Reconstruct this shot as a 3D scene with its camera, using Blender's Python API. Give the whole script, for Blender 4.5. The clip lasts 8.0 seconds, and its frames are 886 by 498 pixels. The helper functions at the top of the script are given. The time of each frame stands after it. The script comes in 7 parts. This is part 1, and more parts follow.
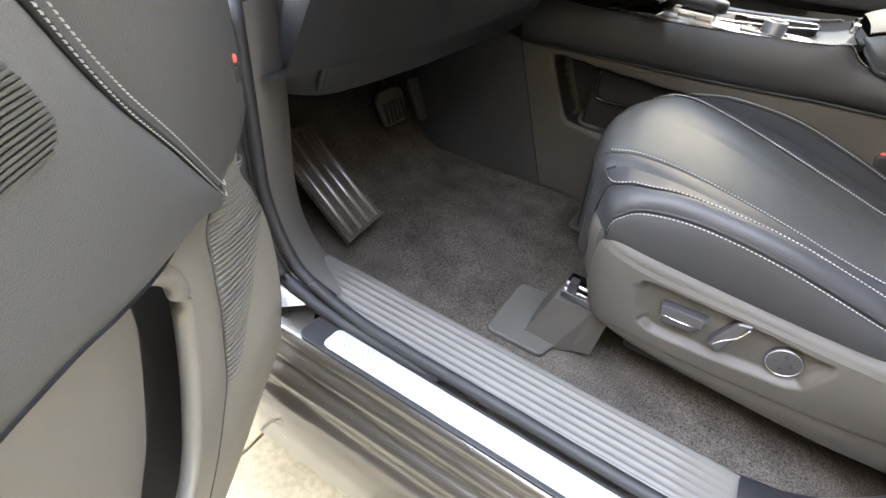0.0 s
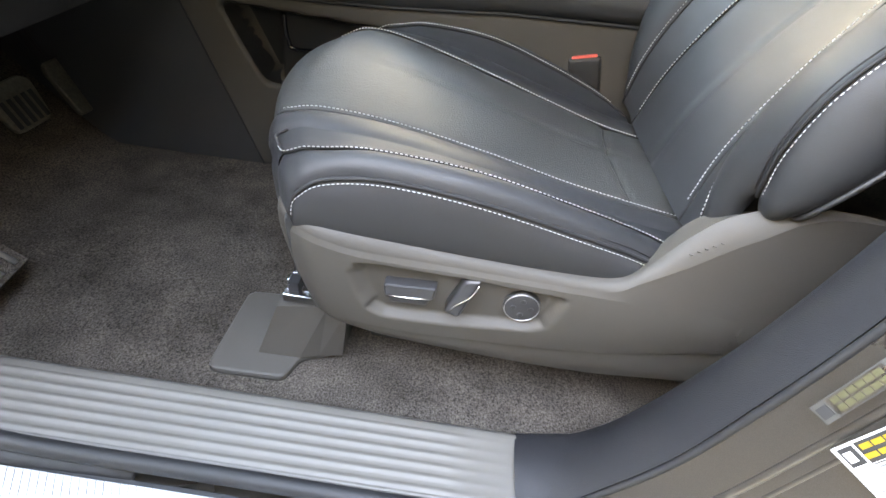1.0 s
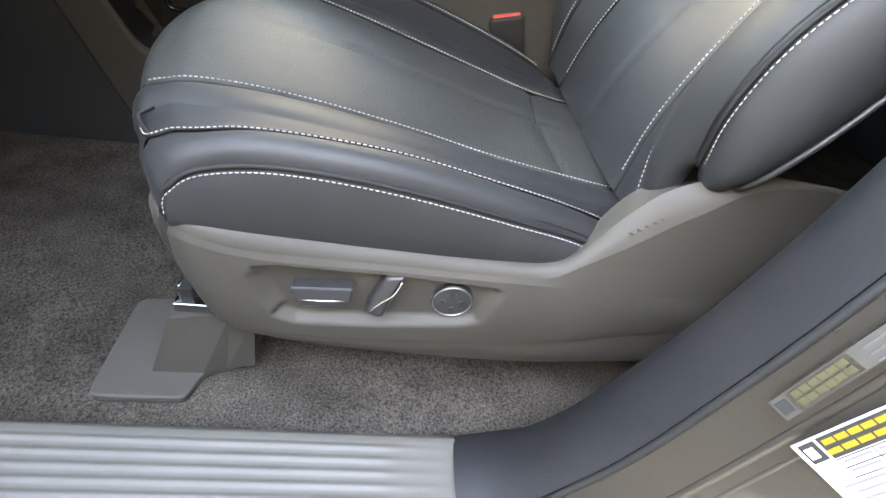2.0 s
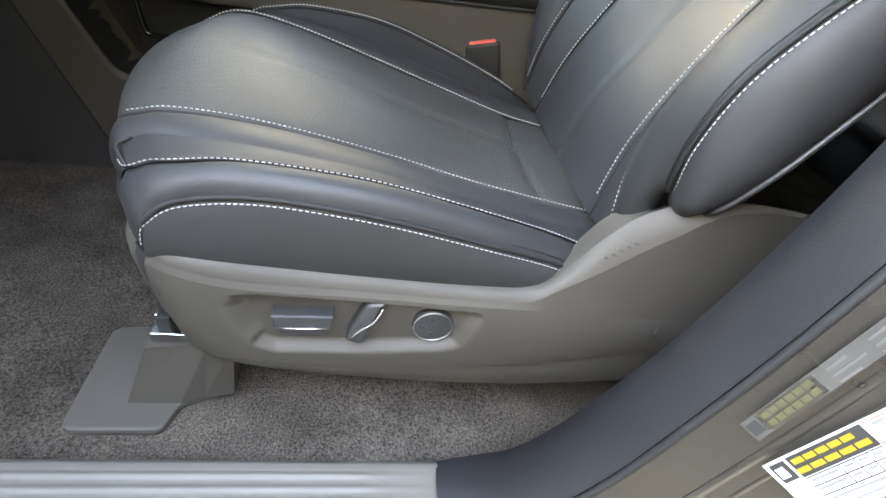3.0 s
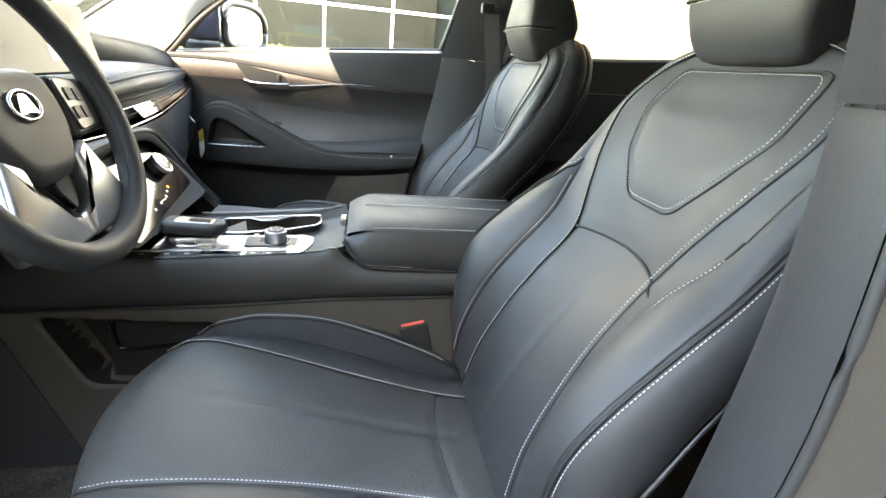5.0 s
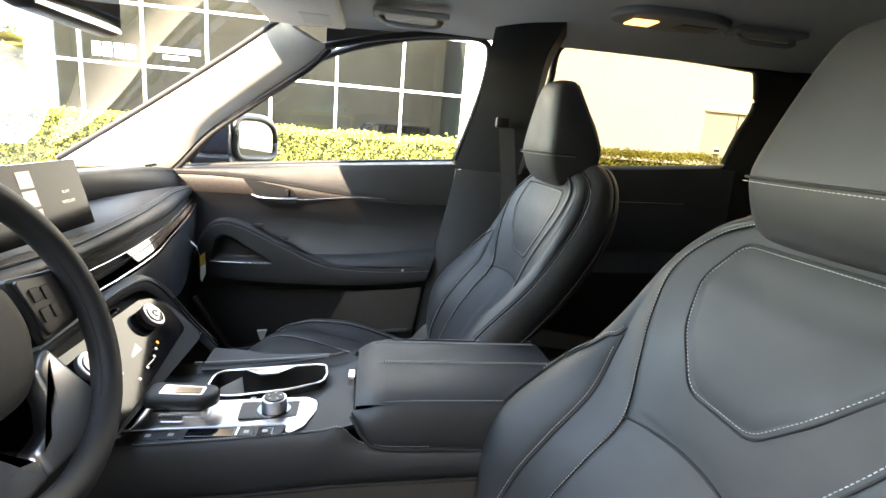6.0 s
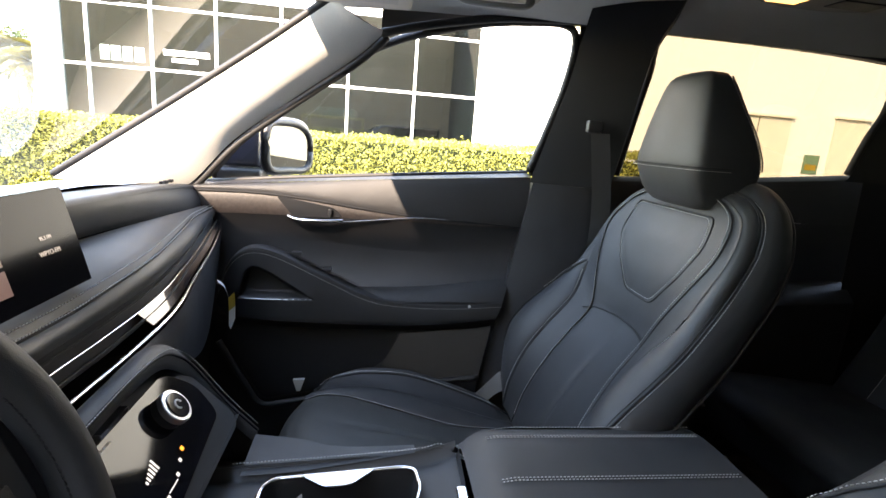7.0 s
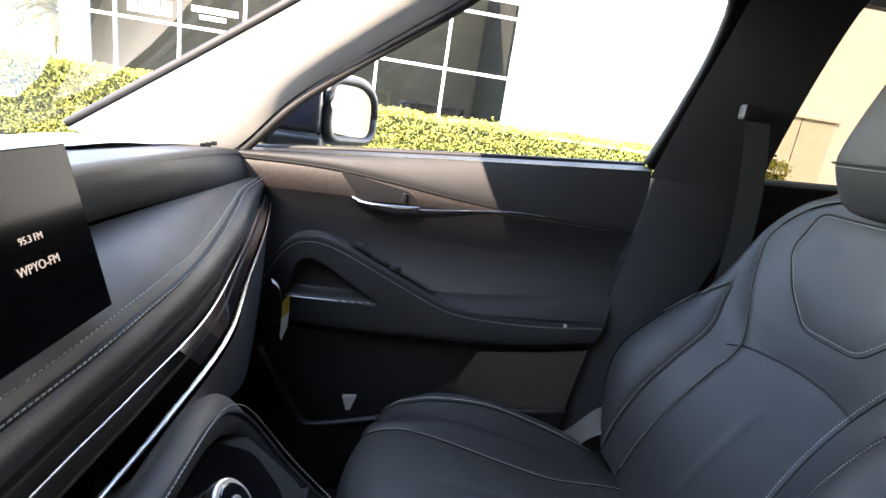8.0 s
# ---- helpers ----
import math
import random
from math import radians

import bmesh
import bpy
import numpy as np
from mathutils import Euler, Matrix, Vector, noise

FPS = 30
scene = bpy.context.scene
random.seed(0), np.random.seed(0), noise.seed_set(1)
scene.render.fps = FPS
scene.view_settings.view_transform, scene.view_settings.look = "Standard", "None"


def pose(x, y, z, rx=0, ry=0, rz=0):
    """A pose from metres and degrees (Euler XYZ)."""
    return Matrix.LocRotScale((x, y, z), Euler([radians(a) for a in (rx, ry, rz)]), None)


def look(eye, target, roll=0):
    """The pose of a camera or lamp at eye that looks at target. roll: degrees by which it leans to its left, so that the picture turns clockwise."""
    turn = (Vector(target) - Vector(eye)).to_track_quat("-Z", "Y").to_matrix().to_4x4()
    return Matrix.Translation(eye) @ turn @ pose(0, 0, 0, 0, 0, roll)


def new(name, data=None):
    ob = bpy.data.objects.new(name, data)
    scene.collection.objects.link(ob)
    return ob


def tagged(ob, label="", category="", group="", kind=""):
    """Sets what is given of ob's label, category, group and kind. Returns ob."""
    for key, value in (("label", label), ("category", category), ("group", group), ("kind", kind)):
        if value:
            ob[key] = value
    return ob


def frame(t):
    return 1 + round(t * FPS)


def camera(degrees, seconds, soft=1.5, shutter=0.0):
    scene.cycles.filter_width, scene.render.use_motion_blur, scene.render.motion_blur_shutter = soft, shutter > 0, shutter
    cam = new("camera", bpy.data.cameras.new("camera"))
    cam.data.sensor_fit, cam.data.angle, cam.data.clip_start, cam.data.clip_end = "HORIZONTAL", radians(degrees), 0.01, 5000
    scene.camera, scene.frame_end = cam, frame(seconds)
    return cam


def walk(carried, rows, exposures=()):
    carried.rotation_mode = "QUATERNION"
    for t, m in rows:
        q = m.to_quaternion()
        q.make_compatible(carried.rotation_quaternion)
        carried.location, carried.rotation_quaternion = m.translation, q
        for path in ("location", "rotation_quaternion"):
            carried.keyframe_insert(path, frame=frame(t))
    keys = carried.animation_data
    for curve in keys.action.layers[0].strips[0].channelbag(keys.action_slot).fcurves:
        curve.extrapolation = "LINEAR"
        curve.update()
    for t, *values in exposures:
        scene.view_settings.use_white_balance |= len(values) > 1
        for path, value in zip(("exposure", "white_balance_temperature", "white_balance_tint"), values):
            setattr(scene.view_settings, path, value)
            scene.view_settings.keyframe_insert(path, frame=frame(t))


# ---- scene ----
cam = camera(82.8, 8.0)
PATH = [
    (0, (-1.239, 0.316, 1.142), (0.185, 1.024, -0.071), 9.0),
    (0.5, (-1.128, 0.259, 1.114), (0.425, 0.577, -0.104), 9.5),
    (1, (-1.053, 0.22, 1.095), (0.516, 0.228, -0.144), 8.5),
    (1.5, (-1.008, 0.204, 1.066), (0.526, 0.023, -0.204), 10.0),
    (2.8, (-0.98, 0.206, 1.077), (0.523, -0.109, -0.205), 12.2),
    (3, (-0.985, 0.205, 1.08), (0.552, -0.125, -0.156), 12.0),
    (3.5, (-0.996, 0.184, 1.127), (0.647, -0.157, 0.039), 9.6),
    (4, (-1.006, 0.163, 1.192), (0.735, -0.208, 0.28), 7.5),
    (4.5, (-1.004, 0.154, 1.252), (0.79, -0.22, 0.452), 6.9),
    (5, (-0.991, 0.139, 1.305), (0.861, -0.194, 0.628), 5.5),
    (5.2, (-0.992, 0.143, 1.328), (0.889, -0.201, 0.742), 5.7),
    (6.3, (-0.741, 0.163, 1.45), (1.192, -0.123, 1.023), 4.6),
    (6.5, (-0.674, 0.191, 1.445), (1.259, -0.092, 1.016), 4.6),
    (7, (-0.525, 0.294, 1.433), (1.41, 0.023, 1.004), 4.5),
    (7.5, (-0.429, 0.377, 1.442), (1.502, 0.105, 0.998), 4.9),
    (8, (-0.253, 0.441, 1.399), (1.667, 0.205, 0.89), 8.7),
]
walk(cam, [(t, look(eye, target, roll)) for t, eye, target, roll in PATH], [(0, 6.25, 11200, 18), (1.0, 6.15, 10900, 16), (3.0, 6.02, 10800, 14), (4.0, 6.17, 10400, 12), (5.2, 5.78, 9400, 12), (6.3, 5.0, 9000, 18), (8, 4.6, 8000, 20)])

# ---- world, sun, exposure ----
SUN = Vector((-0.68, 0.44, 0.59)).normalized()
world = bpy.data.worlds.new("world")
scene.world = world
world.use_nodes = True
wn = world.node_tree
wn.nodes.clear()
sky = wn.nodes.new("ShaderNodeTexSky")
sky.sky_type = "NISHITA"
sky.sun_disc = False
sky.sun_elevation = math.asin(SUN.z)
sky.sun_rotation = math.atan2(SUN.x, SUN.y)
sky.air_density, sky.dust_density = 1.0, 0.15
bg = wn.nodes.new("ShaderNodeBackground")
bg.inputs["Strength"].default_value = 0.15
wo = wn.nodes.new("ShaderNodeOutputWorld")
wn.links.new(sky.outputs[0], bg.inputs[0])
wn.links.new(bg.outputs[0], wo.inputs[0])
sun = new("sun", bpy.data.lights.new("sun", "SUN"))
sun.data.energy, sun.data.angle, sun.data.color = 1.6, radians(0.5), (1.0, 0.95, 0.87)
sun.matrix_world = look((0, 0, 0), -SUN)

# ---- materials ----
def material(name, colour, rough=0.5, metal=0.0, grain=0.0, grain_scale=400.0, blotch=0.0, blotch_scale=6.0,
             bump=0.0, bump_scale=600.0, second=None, coat=0.0, spec=0.5, voronoi=False, rough_var=0.0):
    m = bpy.data.materials.new(name)
    m.use_nodes = True
    t = m.node_tree
    b = t.nodes["Principled BSDF"]
    b.inputs["Base Color"].default_value = (*colour, 1)
    b.inputs["Roughness"].default_value = rough
    b.inputs["Metallic"].default_value = metal
    b.inputs["Specular IOR Level"].default_value = spec
    b.inputs["Coat Weight"].default_value = coat
    tc = t.nodes.new("ShaderNodeTexCoord")

    def tex(scale, detail=4.0):
        n = t.nodes.new("ShaderNodeTexNoise")
        n.inputs["Scale"].default_value = scale
        n.inputs["Detail"].default_value = detail
        t.links.new(tc.outputs["Object"], n.inputs["Vector"])
        return n.outputs["Fac"]

    last = None
    for amount, scale, other in ((grain, grain_scale, None), (blotch, blotch_scale, second)):
        if not amount:
            continue
        ramp = t.nodes.new("ShaderNodeMapRange")
        ramp.inputs["From Min"].default_value, ramp.inputs["From Max"].default_value = 0.3, 0.7
        ramp.inputs["To Min"].default_value, ramp.inputs["To Max"].default_value = 0.0, 1.0
        t.links.new(tex(scale), ramp.inputs["Value"])
        mix = t.nodes.new("ShaderNodeMix")
        mix.data_type = "RGBA"
        lo = [c * (1 - amount) for c in colour]
        hi = list(other) if other else [min(1, c * (1 + amount)) for c in colour]
        if last is None:
            mix.inputs[6].default_value = (*lo, 1)
            mix.inputs[7].default_value = (*hi, 1)
            t.links.new(ramp.outputs[0], mix.inputs[0])
        else:
            mix.blend_type = "OVERLAY"
            mix.inputs[0].default_value = amount
            t.links.new(last, mix.inputs[6])
            t.links.new(ramp.outputs[0], mix.inputs[7])
        last = mix.outputs[2]
    if last is not None:
        t.links.new(last, b.inputs["Base Color"])
    if rough_var:
        r = t.nodes.new("ShaderNodeMapRange")
        r.inputs["From Min"].default_value, r.inputs["From Max"].default_value = 0.3, 0.7
        r.inputs["To Min"].default_value, r.inputs["To Max"].default_value = rough - rough_var, rough + rough_var
        t.links.new(tex(9.0), r.inputs["Value"])
        t.links.new(r.outputs[0], b.inputs["Roughness"])
    if bump:
        bp = t.nodes.new("ShaderNodeBump")
        bp.inputs["Strength"].default_value = bump
        bp.inputs["Distance"].default_value = 0.002
        if voronoi:
            v = t.nodes.new("ShaderNodeTexVoronoi")
            v.inputs["Scale"].default_value = bump_scale
            t.links.new(tc.outputs["Object"], v.inputs["Vector"])
            t.links.new(v.outputs["Distance"], bp.inputs["Height"])
        else:
            t.links.new(tex(bump_scale, 3.0), bp.inputs["Height"])
        t.links.new(bp.outputs[0], b.inputs["Normal"])
    return m


LEATHER = material("black_leather", (0.021, 0.022, 0.024), 0.54, bump=0.12, bump_scale=1300, voronoi=True, spec=0.45, blotch=0.15, blotch_scale=7, rough_var=0.06)
# same leather for the cushion, its brighter sheen put into a lighter colour
LEATHER_PERF_LIT = material("lit_perforated_leather", (0.034, 0.035, 0.034), 0.52, bump=0.25, bump_scale=520, voronoi=True, blotch=0.15, blotch_scale=7, rough_var=0.06)
SOFT = material("soft_touch_trim", (0.026, 0.026, 0.028), 0.5, bump=0.25, bump_scale=1100, voronoi=True, blotch=0.12, blotch_scale=5, rough_var=0.05)
DOORPLASTIC = material("grained_door_plastic", (0.102, 0.094, 0.084), 0.5, bump=0.08, bump_scale=1400, voronoi=True, blotch=0.1, blotch_scale=6)
FAINT = material("faint_print", (0.085, 0.082, 0.078), 0.6)
GREYINK = material("fine_print", (0.16, 0.16, 0.16), 0.7)
PLASTIC = material("grained_grey_plastic", (0.056, 0.051, 0.045), 0.54, bump=0.12, bump_scale=1400, voronoi=True, blotch=0.1, blotch_scale=6, rough_var=0.05, spec=0.3)
DARKPLASTIC = material("black_plastic", (0.018, 0.018, 0.019), 0.45, bump=0.15, bump_scale=1200, voronoi=True, rough_var=0.06)
SATIN = material("satin_grey_switch", (0.035, 0.035, 0.037), 0.32, metal=0.2, rough_var=.05)
# matte black of dark parts; in pockets and under seats it paints shade
BLACK = material("black_parts_and_shade", (0.006, 0.006, 0.007), 0.8)
DISPLAY = material("display_glass", (0.004, 0.004, 0.005), 0.10, spec=0.08, blotch=0.2, blotch_scale=30)
CLIMATE = material("touch_panel_glass", (0.005, 0.005, 0.006), 0.07, spec=0.22, rough_var=0.02)
GLOSS = material("piano_black", (0.006, 0.006, 0.008), 0.08, coat=0.5, rough_var=0.02)
CARPET = material("brown_black_carpet", (0.056, 0.047, 0.040), 0.95, grain=0.7, grain_scale=380, blotch=0.35, blotch_scale=14, second=(0.068, 0.057, 0.051), bump=1.0, bump_scale=480, spec=0.1)
SEAM = material("seam_shadow", (0.008, 0.008, 0.009), 0.75)
THREAD = material("grey_thread", (0.46, 0.455, 0.445), 0.7)
CHROME = material("satin_chrome", (0.72, 0.72, 0.73), 0.18, metal=1.0, rough_var=0.05)
BRUSHED = material("brushed_aluminium", (0.62, 0.62, 0.64), 0.32, metal=1.0, bump=0.1, bump_scale=700, rough_var=0.06)
STEP = material("hatched_step_metal", (0.72, 0.72, 0.72), 0.5, metal=1.0, bump=0.5, bump_scale=300)
DOORSOFT = material("grey_soft_door_trim", (0.050, 0.049, 0.048), 0.5, bump=0.2, bump_scale=1100, voronoi=True, blotch=0.1, blotch_scale=5)
STEEL = material("rail_steel", (0.45, 0.45, 0.45), 0.35, metal=1.0, rough_var=0.08)
PAINT = material("bronze_grey_car_paint", (0.10, 0.086, 0.074), 0.30, metal=0.7, coat=1.0, grain=0.12, grain_scale=1500, rough_var=0.04)
RUBBER = material("door_seal_rubber", (0.012, 0.012, 0.013), 0.6, bump=0.1)
HEADLINER = material("grey_headliner_cloth", (0.64, 0.63, 0.60), 0.95, grain=0.08, grain_scale=700, blotch=0.06, bump=0.3, bump_scale=900, spec=0.1)
WOOD = material("dark_open_pore_wood", (0.035, 0.027, 0.024), 0.42, grain=0.3, grain_scale=120, bump=0.1, bump_scale=200)
PILLAR_CLOTH = material("black_pillar_trim", (0.012, 0.012, 0.013), 0.85, bump=0.3, bump_scale=900, spec=0.25)
PILLAR_GRAIN = material("black_pillar_plastic", (0.016, 0.016, 0.018), 0.5, bump=0.2, bump_scale=1100, voronoi=True, spec=0.3, rough_var=0.05)
RED = material("red_buckle_button", (0.62, 0.09, 0.07), 0.35)
WHITE = material("white_label", (0.5, 0.5, 0.49), 0.6)
YELLOW = material("yellow_label", (0.30, 0.19, 0.012), 0.55, grain=0.1)
MUTED = material("faded_yellow_print", (0.065, 0.06, 0.028), 0.5)
PALE = material("translucent_label", (0.055, 0.052, 0.047), 0.5, blotch=0.15, blotch_scale=40)
INK = material("label_ink", (0.02, 0.02, 0.02), 0.7)
PAVE = material("beige_pavers", (0.24, 0.205, 0.145), 0.85, grain=0.2, grain_scale=60, blotch=0.25, blotch_scale=3, bump=0.4, bump_scale=80)
ASPHALT = material("asphalt", (0.05, 0.049, 0.047), 0.9, grain=0.4, grain_scale=90, bump=0.5, bump_scale=120)
WHITEWALL = material("white_stucco", (0.8, 0.79, 0.76), 0.9, grain=0.05, grain_scale=60, blotch=0.05, blotch_scale=0.5, bump=0.3, bump_scale=40)
FRAME = material("white_window_frame", (0.75, 0.76, 0.76), 0.4)
DOORPAINT = material("cream_steel_door", (0.7, 0.66, 0.57), 0.5, blotch=0.05)
STRAP = material("woven_belt", (0.02, 0.02, 0.021), 0.7, bump=0.4, bump_scale=800)


def glass(name, tint=(1, 1, 1), gloss=0.06, shine=0.04):
    m = bpy.data.materials.new(name)
    m.use_nodes = True
    t = m.node_tree
    t.nodes.remove(t.nodes["Principled BSDF"])
    a, g, mix = (t.nodes.new("ShaderNodeBsdf" + n) for n in ("Transparent", "Glossy", "Diffuse"))
    t.nodes.remove(mix)
    mix = t.nodes.new("ShaderNodeMixShader")
    lw = t.nodes.new("ShaderNodeLayerWeight")
    lw.inputs["Blend"].default_value = 0.5
    pw = t.nodes.new("ShaderNodeMath")
    pw.operation = "POWER"
    pw.inputs[1].default_value = 4.0
    fr = t.nodes.new("ShaderNodeMath")
    fr.operation = "MULTIPLY_ADD"
    fr.inputs[1].default_value, fr.inputs[2].default_value = 0.45, shine
    t.links.new(lw.outputs["Facing"], pw.inputs[0])
    t.links.new(pw.outputs[0], fr.inputs[0])
    a.inputs[0].default_value = (*tint, 1)
    g.inputs["Roughness"].default_value = gloss * 0.2
    t.links.new(fr.outputs[0], mix.inputs[0])
    t.links.new(a.outputs[0], mix.inputs[1])
    t.links.new(g.outputs[0], mix.inputs[2])
    t.links.new(mix.outputs[0], t.nodes["Material Output"].inputs[0])
    return m


GLASS = glass("clear_glass", (0.86, 0.90, 0.87))
WINDSHIELD = glass("laminated_windscreen", (0.84, 0.89, 0.85), 0.06, 0.09)
TINTED = glass("privacy_glass", (0.105, 0.092, 0.066))


def glow(name, colour, strength):
    m = bpy.data.materials.new(name)
    m.use_nodes = True
    b = m.node_tree.nodes["Principled BSDF"]
    b.inputs["Base Color"].default_value = (*[c * 0.3 for c in colour], 1)
    b.inputs["Emission Color"].default_value = (*colour, 1)
    b.inputs["Emission Strength"].default_value = strength
    b.inputs["Roughness"].default_value = 0.15
    return m


# ---- mesh helpers ----
def thing(name, label, category, at=(0, 0, 0), group="", kind=""):
    return tagged(new(name, None) if not at else _empty(name, at), label, category, group, kind)


def _empty(name, at):
    e = new(name)
    e.empty_display_size = 0.05
    e.location = at
    return e


def mesh(name, verts, faces, mat, parent=None, label="", smooth=True, weld=False):
    me = bpy.data.meshes.new(name)
    me.from_pydata([tuple(v) for v in verts], [], faces)
    me.validate()
    if smooth:
        me.polygons.foreach_set("use_smooth", [True] * len(me.polygons))
    me.materials.append(mat)
    ob = new(name, me)
    if parent is not None:
        ob.parent = parent
        if parent.type == "EMPTY":
            ob.matrix_parent_inverse = Matrix.Translation(-parent.location)
    if label:
        ob["label"] = label
    return ob


def part(name, bm, mat, parent=None, label="", smooth=False):
    bmesh.ops.recalc_face_normals(bm, faces=bm.faces)
    me = bpy.data.meshes.new(name)
    bm.to_mesh(me)
    bm.free()
    vs = [v.co[:] for v in me.vertices]
    fs = [p.vertices[:] for p in me.polygons]
    bpy.data.meshes.remove(me)
    return mesh(name, vs, fs, mat, parent, label, smooth)


def box(x0, x1, y0, y1, z0, z1, bevel=0.0, segs=2, m=None, bm=None):
    bm = bm or bmesh.new()
    made = bmesh.ops.create_cube(bm, size=1)["verts"]
    for v in made:
        v.co = Vector(((x0 + x1) / 2 + v.co.x * (x1 - x0), (y0 + y1) / 2 + v.co.y * (y1 - y0), (z0 + z1) / 2 + v.co.z * (z1 - z0)))
    if bevel:
        edges = list({e for v in made for e in v.link_edges})
        made = list({v for f in bmesh.ops.bevel(bm, geom=edges, offset=bevel, segments=segs, affect="EDGES", profile=0.6)["faces"] for v in f.verts} | {v for v in made if v.is_valid})
    if m is not None:
        bmesh.ops.transform(bm, matrix=m, verts=made)
    return bm


def disc(radius, depth, at, axis, bevel=0.0, segs=40, r2=None, bm=None):
    """A cylinder or cone round axis, its middle at at."""
    bm = bm or bmesh.new()
    made = bmesh.ops.create_cone(bm, cap_ends=True, segments=segs, radius1=radius, radius2=radius if r2 is None else r2, depth=depth)["verts"]
    if bevel:
        edges = [e for e in {e for v in made for e in v.link_edges} if abs(e.verts[0].co.z - e.verts[1].co.z) < 1e-6]
        made = list({v for f in bmesh.ops.bevel(bm, geom=edges, offset=bevel, segments=3, affect="EDGES", profile=0.5)["faces"] for v in f.verts} | {v for v in made if v.is_valid})
    turn = Vector(axis).to_track_quat("Z", "Y").to_matrix().to_4x4()
    bmesh.ops.transform(bm, matrix=Matrix.Translation(at) @ turn, verts=made)
    return bm


def prism(poly, origin, ex, ey, depth, bevel=0.0, segs=2, bm=None):
    """A flat outline (a, b) in the plane of ex and ey, made depth thick along ex x ey."""
    bm = bm or bmesh.new()
    ex, ey, o = Vector(ex), Vector(ey), Vector(origin)
    n = ex.cross(ey).normalized()
    vs = [bm.verts.new(o + ex * a + ey * b) for a, b in poly]
    f = bm.faces.new(vs)
    top = bmesh.ops.extrude_face_region(bm, geom=[f])["geom"]
    tv = [g for g in top if isinstance(g, bmesh.types.BMVert)]
    bmesh.ops.translate(bm, vec=n * depth, verts=tv)
    if bevel:
        tf = [g for g in top if isinstance(g, bmesh.types.BMFace)]
        edges = list({e for ff in tf for e in ff.edges})
        bmesh.ops.bevel(bm, geom=edges, offset=bevel, segments=segs, affect="EDGES", profile=0.5)
    return bm


def rounded(poly, r, n=4):
    """The outline with its corners rounded."""
    out = []
    for i, p in enumerate(poly):
        a, b, c = Vector(poly[i - 1]), Vector(p), Vector(poly[(i + 1) % len(poly)])
        da, dc = (a - b), (c - b)
        k = min(r, da.length * 0.45, dc.length * 0.45)
        p0, p1 = b + da.normalized() * k, b + dc.normalized() * k
        for j in range(n + 1):
            t = j / n
            out.append(tuple(p0 * (1 - t) ** 2 + b * 2 * t * (1 - t) + p1 * t * t))
    return out


def curve(points, n=40):
    """n + 1 points of a smooth curve through the given ones, evenly by index."""
    p = [Vector(q) for q in points]
    p = [2 * p[0] - p[1]] + p + [2 * p[-1] - p[-2]]
    segs, out = len(p) - 3, []
    for i in range(n + 1):
        s = i / n * segs
        k = min(int(s), segs - 1)
        t = s - k
        a, b, c, d = p[k:k + 4]
        out.append(0.5 * (2 * b + (c - a) * t + (2 * a - 5 * b + 4 * c - d) * t * t + (3 * b - a - 3 * c + d) * t ** 3))
    return out


def even(points, step):
    """Points at even steps along a polyline."""
    out, left = [points[0]], step
    for a, b in zip(points, points[1:]):
        d = (b - a).length
        pos = 0.0
        while d - pos >= left:
            pos += left
            out.append(a.lerp(b, pos / d))
            left = step
        left -= d - pos
    return out


def lines(ca, cb, nu, bulge=0.0, hint=(0, 0, 1), edge=0.004, pinch=0.12, puff=None):
    """The vertices of a padded panel between two curves of equal count."""
    hint, rows, n = Vector(hint), [], len(ca)
    us = [0.5 - 0.5 * math.cos(math.pi * i / nu) for i in range(nu + 1)]
    for j in range(n):
        a, b = ca[j], cb[j]
        along = ca[min(j + 1, n - 1)] - ca[max(j - 1, 0)] + cb[min(j + 1, n - 1)] - cb[max(j - 1, 0)]
        nor = along.cross(b - a)
        nor = nor.normalized() if nor.length > 1e-9 else hint
        if nor.dot(hint) < 0:
            nor = -nor
        h = bulge * (puff(j / (n - 1)) if puff else 1.0)
        w = max((b - a).length, 1e-4)
        row = []
        for u in us:
            d = min(u, 1 - u) * w
            dip = edge * math.exp(-(d / 0.006) ** 2)
            row.append(a.lerp(b, u) + nor * (h * 4 * u * (1 - u) - dip))
        rows.append(row)
    return rows


def panel(name, ca, cb, nu, mat, parent, bulge=0.0, hint=(0, 0, 1), edge=0.004, label="", puff=None, shape=None):
    rows = lines(ca, cb, nu, bulge, hint, edge, puff=puff)
    if shape:
        rows = [[shape(v) for v in r] for r in rows]
    w = len(rows[0])
    faces = [(j * w + i, j * w + i + 1, (j + 1) * w + i + 1, (j + 1) * w + i) for j in range(len(rows) - 1) for i in range(w - 1)]
    return mesh(name, [v for r in rows for v in r], faces, mat, parent, label)


